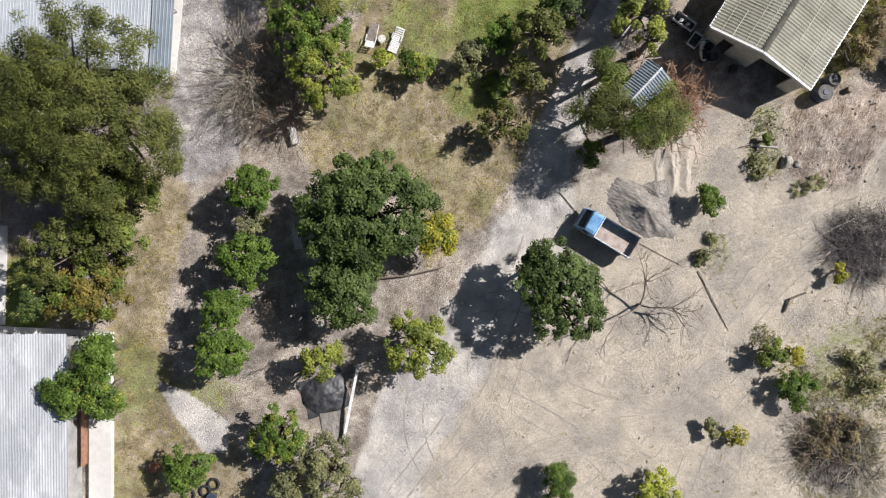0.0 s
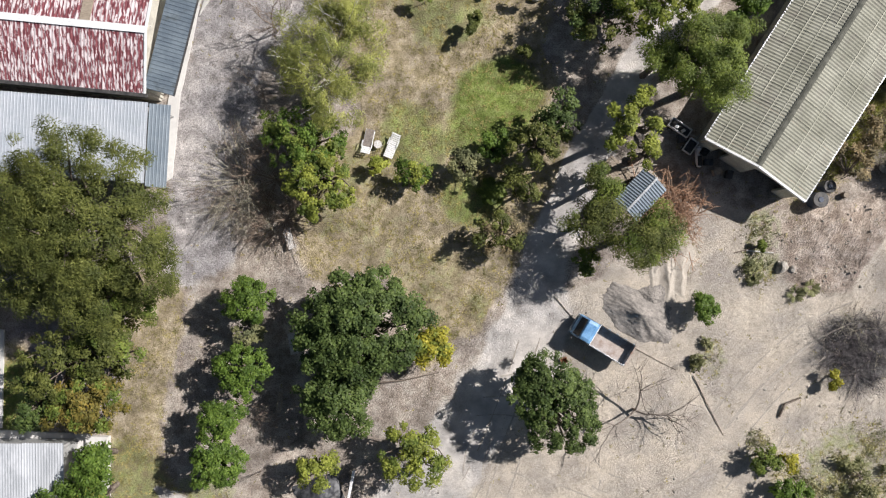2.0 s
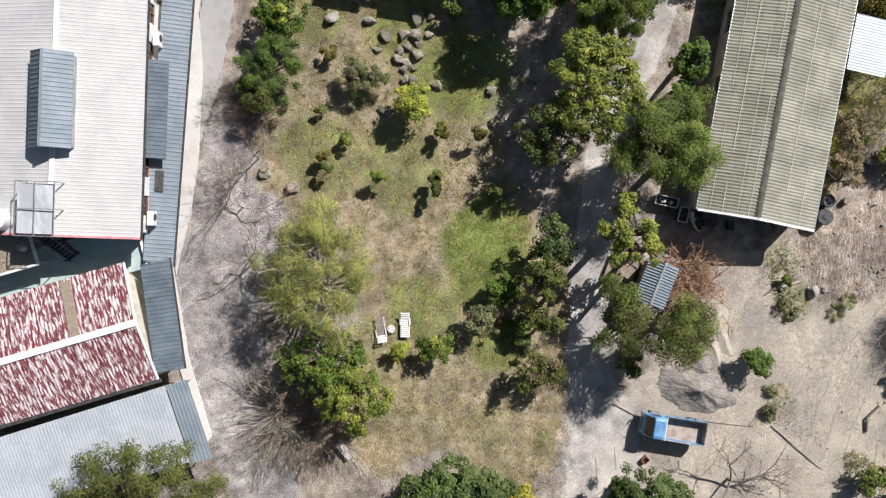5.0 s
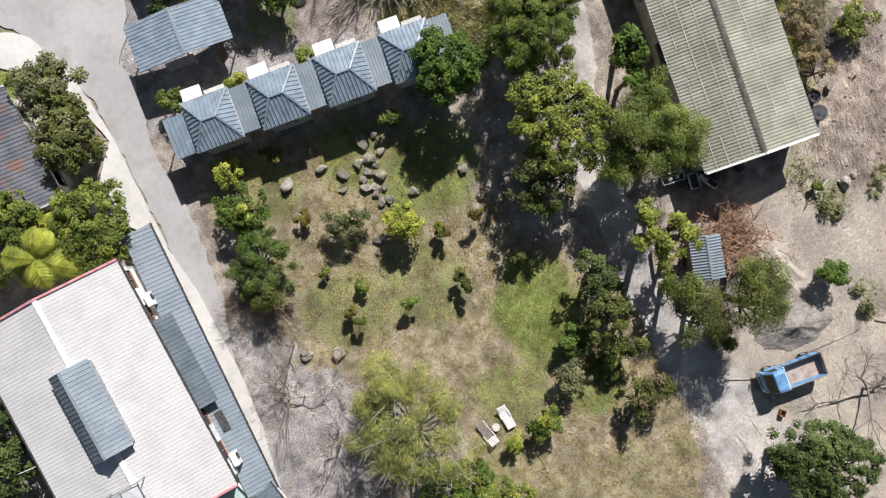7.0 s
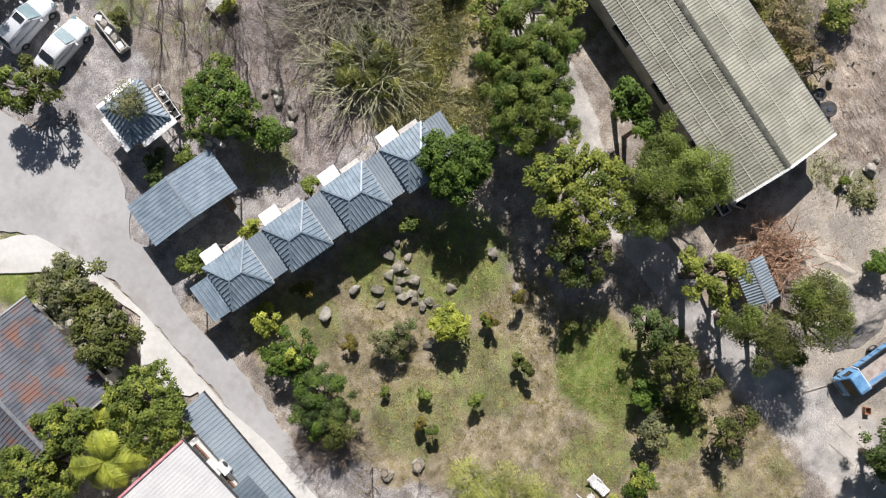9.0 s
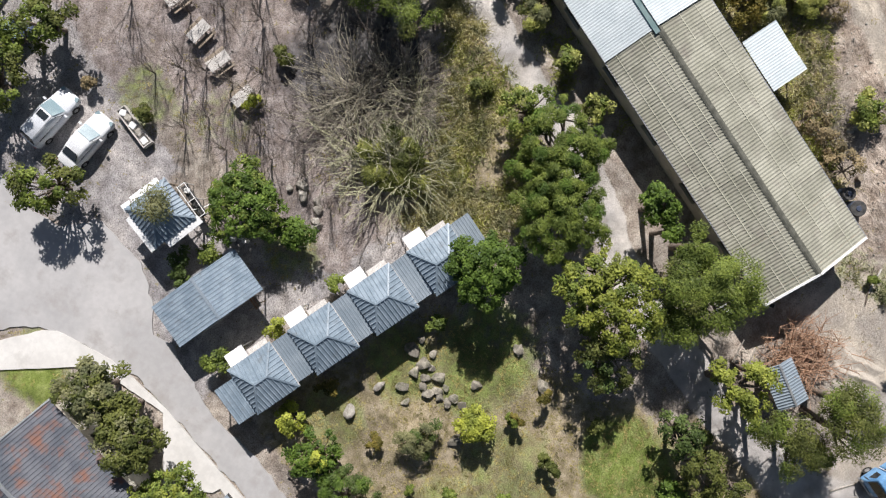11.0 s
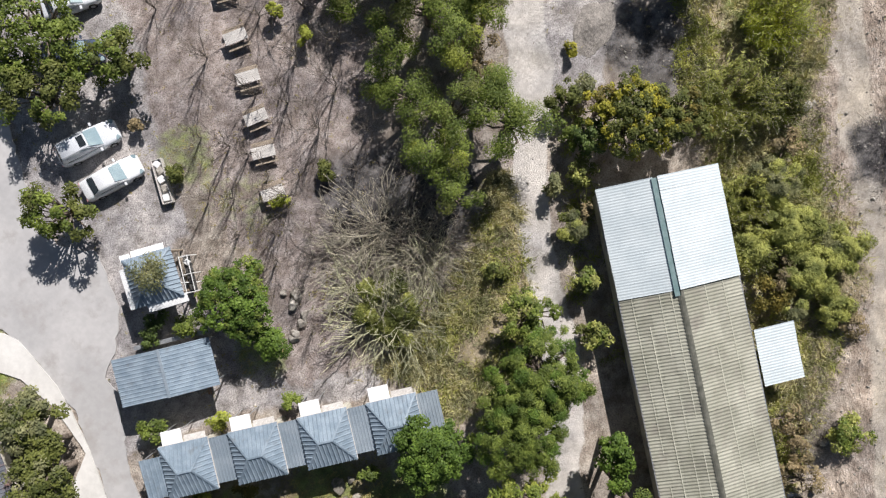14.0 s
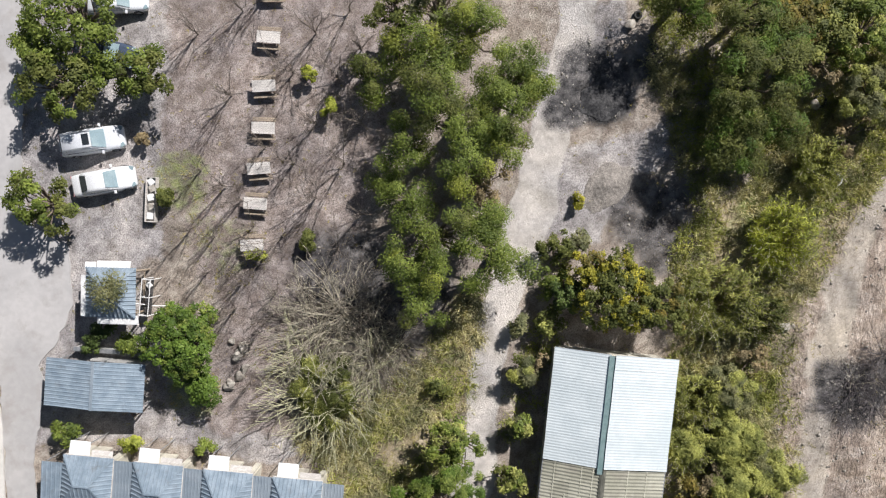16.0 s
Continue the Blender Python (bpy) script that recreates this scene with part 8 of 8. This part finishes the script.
# long trough beside the cars
tg = thing("trough", pose(12.61, 61.95, 0, 0, 0, 60.7), "long weathered timber trough holding pale blocks", "trough")
beam("base", (-1.6, 0, 0.12), (1.6, 0, 0.12), 0.7, 0.1, WOOD_PALE, tg)
for s in (-1, 1):
    beam("side", (-1.65, s * 0.36, 0.32), (1.65, s * 0.36, 0.32), 0.06, 0.5, WOOD_PALE, tg)
    beam("end", (s * 1.62, -0.36, 0.32), (s * 1.62, 0.36, 0.32), 0.06, 0.5, WOOD_PALE, tg)
for k, x in enumerate((-1.2, -0.5, 0.15, 0.8, 1.3)):
    blk = thing("stone_block", tg.matrix_world @ pose(x, 0.05 * (-1) ** k, 0.17, 0, 0, 9 * k), "pale rough block lying in the trough", "block", "trough blocks")
    bm = bmesh.new()
    part("stone", slab(bm, 0.5, 0.45, 0.34, pose(0, 0, 0), 0.05), STONE_PALE if k % 2 else WHITE, blk)


# plank benches
def plank_bench(x, y, turn, length, width, mat, label):
    c = thing("bench", pose(x, y, 0, 0, 0, turn), label, "bench", "plank benches")
    n = max(2, round(width / 0.2))
    for k in range(n):
        beam("plank", (-length / 2, -width / 2 + (k + 0.5) * width / n, 0.44), (length / 2, -width / 2 + (k + 0.5) * width / n, 0.44), width / n - 0.015, 0.05, mat, c)
    for s in (-1, 1):
        bm = bmesh.new()
        part("support", slab(bm, 0.12, width * 0.85, 0.42, pose(s * length * 0.36, 0, 0), 0.01), WALL_GREY, c)
    return c


plank_bench(-11.33, 8.74, 107.4, 1.6, 0.6, WOOD_PALE, "pale plank bench under the bare shrubs")
plank_bench(-11.03, 0.78, 99.2, 1.6, 0.62, WOOD_PALE, "pale plank bench beside the dark grove")
plank_bench(-12.05, -3.69, 80.8, 1.6, 0.4, WOOD, "narrow grey plank bench by the grove")
plank_bench(-12.15, 11.41, 20, 1.2, 0.4, WOOD, "weathered plank seat by the bare shrubs")

# tarpaulin sheet and fallen white beam
bm = bmesh.new()
bmesh.ops.create_grid(bm, x_segments=40, y_segments=40, size=1.0)
for v in bm.verts:
    r = math.hypot(v.co.x, v.co.y)
    q = Vector((v.co.x * 1.75, v.co.y * 1.45, 0))
    hump = 0.75 * max(0, 1 - r * 0.95) ** 0.6
    fold = 0.1 * noise.noise(v.co * 3.1) + 0.05 * noise.noise(v.co * 8)
    k = 1 + 0.16 * noise.noise(Vector((v.co.x * 1.4, v.co.y * 1.4, 3)))
    v.co = Vector((q.x * k, q.y * k, max(0.02, hump + fold * (1 if r < 0.9 else 0.2)) + 0.03))
for f in bm.faces:
    f.smooth = True
tp = part("tarpaulin", bm, TARP, None)
tp.matrix_world = pose(-9.00, -10.94, 0, 0, 0, 20)
tagged(tp, "crumpled dark tarpaulin draped over a low heap", "tarpaulin")
bl = thing("beam", pose(0, 0, 0), "long white squared beam propped on blocks", "beam")
beam("timber", (-6.32, -8.60, 1.1), (-7.54, -14.52, 0.35), 0.2, 0.14, WHITE, bl)
for x, y, z in ((-6.59, -9.43, 0.9), (-7.45, -13.96, 0.26)):
    bm = bmesh.new()
    part("block", slab(bm, 0.3, 0.3, z, pose(x, y, 0), 0.03), STONE, bl)
cloth = thing("ground_sheet", pose(-8.36, -12.88, 0, 0, 0, 8), "faded grey ground sheet spread beside the tarpaulin", "sheet")
bm = bmesh.new()
bmesh.ops.create_grid(bm, x_segments=16, y_segments=20, size=1.0)
for v in bm.verts:
    v.co = Vector((v.co.x * 0.95 * (1 + 0.1 * noise.noise(v.co * 2)), v.co.y * 1.5, 0.09 + 0.04 * noise.noise(v.co * 4)))
part("sheet", bm, GRAVEL, cloth)

# brush heap by the hut
rng = np.random.RandomState(77)
segs = []
for tier in range(260):
    a, el = rng.uniform(0, 6.28), rng.uniform(0.05, 0.75)
    p = np.array([rng.normal(0, 0.95), rng.normal(0, 0.95), rng.uniform(0.1, 1.0)])
    q = p + np.array([math.cos(a) * math.cos(el), math.sin(a) * math.cos(el), math.sin(el)]) * rng.uniform(0.6, 1.5)
    segs.append((*p, 0.035, *q, 0.015))
    for _ in range(5):
        t0 = rng.uniform(0.3, 1)
        o = p + (q - p) * t0
        e = o + rng.normal(0, 0.35, 3) * [1, 1, 0.6] + (q - p) * 0.2
        e[2] = max(0.05, e[2])
        segs.append((*o, 0.018, *e, 0.008))
v, f = tubes(segs, 4)
bh_ = new("brush_heap", fast_mesh("brush_heap", v, f, BRUSH_RED, True))
bh_.matrix_world = pose(17.3, 10.9, 0) @ Matrix.Diagonal((1.15, 1.15, 1.3, 1))
tagged(bh_, "tangled heap of dry red-brown brushwood", "brush heap", kind="stuff")
# old hatch frame and dead wood near the hut
fr = thing("pole_pile", pose(14.90, 14.31, 0, 0, 0, 25), "fallen pale grey poles leaning together", "poles")
for p, q in (((-1.2, 0.3, 0.7), (1.3, -0.6, 1.0)), ((-0.4, -0.8, 0.1), (0.9, 0.9, 1.3)), ((0.2, 0.9, 0.5), (1.9, 0.3, 1.1)), ((-0.9, -0.2, 0.0), (-0.9, -0.1, 0.9)), ((0.9, 0.0, 0.0), (0.9, 0.0, 1.1))):
    bm = bmesh.new()
    part("pole", rod(bm, p, q, 0.06, 0.045), BARK_PALE, fr)
stump = thing("stump", pose(14.84, 14.98, 0), "hollow grey tree stump", "stump")
bm = bmesh.new()
part("trunk", rod(bm, (0, 0, 0), (0, 0, 0.6), 0.3, 0.24, 12), BARK, stump)
# no real cavity: a thin black disc paints the dark inside the stump
bm = bmesh.new()
part("hollow", rod(bm, (0, 0, 0.6), (0, 0, 0.61), 0.14, sides=12), RUBBER, stump)
for x, y, r in ((-7.63, 28.67, 0.32), (-9.05, 30.69, 0.28), (30.84, 12.10, 0.22)):
    st_ = thing("stump", pose(x, y, 0), "cut tree stump with a pale top", "stump", "cut stumps")
    bm = bmesh.new()
    part("trunk", rod(bm, (0, 0, 0), (0, 0, 0.45), r * 1.15, r, 14), BARK, st_)
    bm = bmesh.new()
    part("cut_face", rod(bm, (0, 0, 0.45), (0, 0, 0.46), r * 0.88, sides=14), WOOD, st_)


def log(pts, r, label, mat=BARK):
    c = thing("log", pose(*pts[0][:2], 0), label, "log", "fallen logs")
    o = Vector((*pts[0][:2], 0))
    segs = [(*(Vector(p) - o), r * (1 - 0.15 * i), *(Vector(q) - o), r * (0.85 - 0.15 * i)) for i, (p, q) in enumerate(zip(pts, pts[1:]))]
    v, f = tubes(segs, 7)
    new("wood", fast_mesh("wood", v, f, mat, True)).parent = c
    return c


log([(-5.34, -2.28, 0.25), (-2.76, -2.02, 0.3), (0.04, -1.38, 0.35)], 0.07, "long thin fallen pole on the dry grass")
log([(19.43, -1.68, 0.1), (20.59, -4.05, 0.12), (21.71, -6.20, 0.08)], 0.04, "thin dark pole lying on the sand")
log([(14.47, 0.69, 0.06), (16.84, -0.60, 0.08), (18.13, -1.25, 0.06)], 0.03, "thin pole lying behind the truck")
log([(25.97, -4.78, 0.12), (26.32, -3.83, 0.2), (27.61, -3.32, 0.12)], 0.1, "dark charred branch on the rubble")
log([(8.87, 4.35, 0.06), (10.17, 2.84, 0.06)], 0.04, "thin stick lying on the sand", BARK_PALE)
log([(23.43, 7.89, 0.1), (25.50, 7.72, 0.1)], 0.06, "short pale post lying in weeds", WOOD_PALE)
log([(12.30, 10.89, 1.8), (12.79, 9.98, 2.0), (13.37, 8.43, 1.8)], 0.06, "pale dead bough caught in the trees", BARK_PALE)
log([(22.56, 7.72, 0.1), (24.53, 8.25, 0.25), (25.41, 8.42, 0.3)], 0.05, "dark dead branch in weeds")

# tanks, scooters and carts by the shed
for x, y, r, hgt, mat in ((28.55, 11.7, 0.62, 1.1, PLASTIC_BLUE), (29.3, 12.7, 0.5, 1.0, PLASTIC_BLUE)):
    tk = thing("water_drum", pose(x, y, 0), "dark blue plastic water drum by the shed", "water drum", "shed drums")
    bm = bmesh.new()
    part("body", rod(bm, (0, 0, 0), (0, 0, hgt), r, r * 0.94, 24), mat, tk)
    bm = bmesh.new()
    part("rim", rod(bm, (0, 0, hgt), (0, 0, hgt + 0.05), r * 0.97, r * 0.9, 24), STEEL_DARK, tk)
    bm = bmesh.new()
    part("lid", rod(bm, (0, 0, hgt + 0.05), (0, 0, hgt + 0.1), r * 0.35, r * 0.3, 16), PLASTIC_BLUE, tk)
for k in range(9):
    sl = thing("plank", pose(28.6 + 0.28 * k * 0.55, 15.2 + 0.45 * k * 0.6, 0, 0, 0, 57), "loose grey board leaning on the shed side", "plank", "leaning boards")
    beam("board", (0, -0.95, 0.04), (0, -0.15, 1.9), 0.16, 0.03, WOOD_PALE if k % 2 else WOOD, sl)


def cart(x, y, turn, sx, sy, label, filled):
    c = thing("hand_cart", pose(x, y, 0, 0, 0, turn), label, "cart", "shed carts")
    beam("deck", (-sx / 2, 0, 0.42), (sx / 2, 0, 0.42), sy, 0.05, STEEL_DARK, c)
    for s in (-1, 1):
        beam("side", (-sx / 2, s * sy / 2, 0.6), (sx / 2, s * sy / 2, 0.6), 0.05, 0.3, WHITE, c)
        beam("end", (s * sx / 2, -sy / 2, 0.6), (s * sx / 2, sy / 2, 0.6), 0.05, 0.3, WHITE, c)
        wheel(c, -sx * 0.3, s * (sy / 2 + 0.06), 0.22, 0.08)
        wheel(c, sx * 0.3, s * (sy / 2 + 0.06), 0.22, 0.08)
    beam("handle", (sx / 2, 0, 0.6), (sx / 2 + 0.5, 0, 0.95), 0.04, 0.04, STEEL, c)
    if filled:
        for k in range(4):
            bm = bmesh.new()
            part("load", slab(bm, 0.25, 0.22, 0.3, pose(-sx * 0.3 + 0.28 * k, 0.06 * (-1) ** k, 0.45, 0, 0, 20 * k), 0.04), PLASTIC_WHITE if k % 2 else STEEL_DARK, c)


cart(18.19, 17.16, -34.0, 1.7, 0.7, "white sided hand cart filled with odds and ends", True)
cart(18.99, 15.75, 55.1, 1.1, 0.7, "white sided empty hand cart", False)
sc = thing("scooter", pose(19.60, 15.03, 0, 0, 0, 91.3), "white motor scooter parked by the shed", "scooter")
lofted([(-0.85, 0.12, 0.1, 0.5, 0.78), (-0.4, 0.2, 0.17, 0.35, 0.82), (0.0, 0.17, 0.12, 0.25, 0.7), (0.25, 0.15, 0.1, 0.2, 0.4), (0.55, 0.18, 0.12, 0.3, 0.95), (0.7, 0.12, 0.08, 0.4, 1.0)], PLASTIC_WHITE, "body", sc)
bm = bmesh.new()
part("seat", slab(bm, 0.75, 0.3, 0.1, pose(-0.4, 0, 0.78), 0.03), RUBBER, sc)
beam("handlebar", (0.55, -0.34, 1.02), (0.55, 0.34, 1.02), 0.04, 0.04, STEEL_DARK, sc)
for wx in (-0.65, 0.72):
    wheel(sc, wx, 0.0, 0.24, 0.1)
for k, (x, y, c_) in enumerate(((20.44, 14.58, STEEL_DARK), (21.11, 13.89, WOOD), (20.24, 15.44, RUBBER), (22.02, 13.64, STEEL_DARK), (18.36, 16.39, STEEL_DARK))):
    cr = thing("crate", pose(x, y, 0, 0, 0, 25 * k), "dark storage crate in the shed's shade", "crate", "shed crates")
    bm = bmesh.new()
    part("box", slab(bm, 0.6, 0.45, 0.45, pose(0, 0, 0), 0.03), c_, cr)
    bm = bmesh.new()
    part("lid", slab(bm, 0.64, 0.49, 0.05, pose(0, 0, 0.45), 0.015), c_, cr)

# old tyres and a pot by the verge
for k, (x, y, r) in enumerate(((-17.44, -17.88, 0.4), (-18.09, -18.39, 0.36), (-19.34, -18.69, 0.42), (50.35, 58.12, 0.24), (59.46, 46.64, 0.4))):
    bm = bmesh.new()
    verts, faces = [], []
    for i in range(24):
        for j in range(8):
            a, b = i / 24 * 6.2832, j / 8 * 6.2832
            verts.append(((r + 0.1 * math.cos(b)) * math.cos(a), (r + 0.1 * math.cos(b)) * math.sin(a), 0.1 + 0.1 * math.sin(b)))
            faces.append((i * 8 + j, ((i + 1) % 24) * 8 + j, ((i + 1) % 24) * 8 + (j + 1) % 8, i * 8 + (j + 1) % 8))
    bm.free()
    ty = mesh_object("tyre", verts, faces, RUBBER, None, smooth=True)
    ty.matrix_world = pose(x, y, 0.03)
    tagged(ty, "old black tyre lying in weeds", "tyre", "old tyres")
ring = []
verts, faces = [], []
for i in range(20):
    a = i / 20 * 4.6 - 1.6
    ring.append((0.45 * math.cos(a), 0.45 * math.sin(a), 0.12 + 0.2 * math.sin(i / 20 * 3.14)))
v, f = tubes([(*p, 0.05, *q, 0.05) for p, q in zip(ring, ring[1:])], 6)
hs = new("hose", fast_mesh("hose", v, f, WHITE, True))
hs.matrix_world = pose(57.91, 40.99, 0.02)
tagged(hs, "curved length of white hose on the bank", "hose")
for x, y, mat, lab in ((-21.84, -16.54, ORANGE, "terracotta pot beside a dark bush"), (-17.49, -18.82, PLASTIC_BLUE, "dark glazed pot on the verge")):
    pot = thing("pot", pose(x, y, 0), lab, "pot")
    bm = bmesh.new()
    part("bowl", rod(bm, (0, 0, 0), (0, 0, 0.5), 0.24, 0.36, 16), mat, pot)
    bm = bmesh.new()
    part("rim", rod(bm, (0, 0, 0.5), (0, 0, 0.56), 0.4, 0.38, 16), mat, pot)
for x, y in ((8.45, 51.67), (8.33, 51.31), (8.06, 52.23)):
    bn = thing("gas_bottle", pose(x, y, 0), "white gas bottle beside the carport", "gas bottle", "gas bottles")
    bm = bmesh.new()
    part("cylinder", rod(bm, (0, 0, 0), (0, 0, 0.9), 0.19, 0.17, 16), WHITE, bn)
    bm = bmesh.new()
    part("valve", rod(bm, (0, 0, 0.9), (0, 0, 1.02), 0.06, 0.05, 8), STEEL, bn)
# cable across the garden corner
for (ax, ay, az), (bx, by, bz) in (((-26.31, 40.45, 4.2), (-25.21, 39.88, 4.4)), ((-30.59, 36.37, 4.2), (-27.70, 35.07, 4.6))):
    cb = thing("cable", pose(0, 0, 0), "white overhead cable to the house wall", "cable", "overhead cables")
    d = Vector((bx - ax, by - ay, bz - az))
    bm = bmesh.new()
    part("wire", rod(bm, Vector((ax, ay, az)) - d * 4, (bx, by, bz), 0.03, sides=6), WHITE, cb)


# tyre marks pressed into the sandy yard
def ribbon(pts, wide):
    """Places and faces of a flat band along a smooth line on the ground."""
    p = [Vector((*q, 0)) for q in pts]
    line = []
    for i in range(len(p) - 1):
        a, b, c, d = p[max(i - 1, 0)], p[i], p[i + 1], p[min(i + 2, len(p) - 1)]
        for k in range(14):
            u = k / 14
            line.append(0.5 * (2 * b + (c - a) * u + (2 * a - 5 * b + 4 * c - d) * u * u + (3 * b - a - 3 * c + d) * u ** 3))
    vs, fs = [], []
    for i, q in enumerate(line):
        ahead = (line[min(i + 1, len(line) - 1)] - line[max(i - 1, 0)]).normalized()
        side = Vector((-ahead.y, ahead.x, 0)) * wide * (0.32 + 0.3 * noise.noise(q * 1.7))
        for e in (q - side, q + side):
            vs.append((e.x, e.y, 0))
        if i and noise.noise(q * 0.9) > -0.25:
            fs.append((2 * i - 2, 2 * i - 1, 2 * i + 1, 2 * i))
    return vs, fs


ways = [[(-3.62, -18.91), (0.26, -13.74), (3.27, -8.57), (5.43, -3.40), (7.15, 1.77)], [(-1.03, -18.91), (2.84, -14.60), (5.00, -9.43), (6.93, -3.40)], [(3.27, -18.48), (7.15, -15.46), (11.89, -15.03), (16.20, -16.76)],
        [(4.14, -11.16), (7.58, -12.88), (11.46, -15.46), (14.04, -18.48)], [(9.30, -10.73), (13.18, -12.02), (17.49, -11.16), (21.36, -8.57)], [(21.36, -5.13), (24.38, -1.68), (27.83, 1.34), (32.13, 3.49)],
        [(22.66, -5.99), (25.67, -2.54), (29.12, 0.47)], [(17.92, -18.91), (20.07, -13.74), (23.52, -9.43), (26.10, -5.13)]]
rng = random.Random(9)
for _ in range(16):
    cx, cy, rad, a0, span = rng.uniform(4, 24), rng.uniform(-17, -6), rng.uniform(2.5, 9), rng.uniform(0, 6.28), rng.uniform(0.5, 1.4)
    ways.append([(cx + rad * math.cos(a0 + span * q / 4), cy + rad * math.sin(a0 + span * q / 4)) for q in range(5)])
vs, fs = [], []
for w_ in ways:
    for off in (-0.75, 0.75):
        a, b = Vector(w_[0]), Vector(w_[-1])
        nrm = Vector((-(b - a).y, (b - a).x)).normalized() * off
        v, f = ribbon([tuple(Vector(q) + nrm) for q in w_], 0.15)
        fs += [tuple(i + len(vs) for i in q) for q in f]
        vs += v
vs = np.array(vs)
vs[:, 2] = ground_height(vs[:, 0], vs[:, 1]) + 0.022
tagged(mesh_object("tyre_marks", vs.tolist(), fs, RUT, None), "faint tyre marks pressed into pale sand", "tyre marks", kind="stuff")
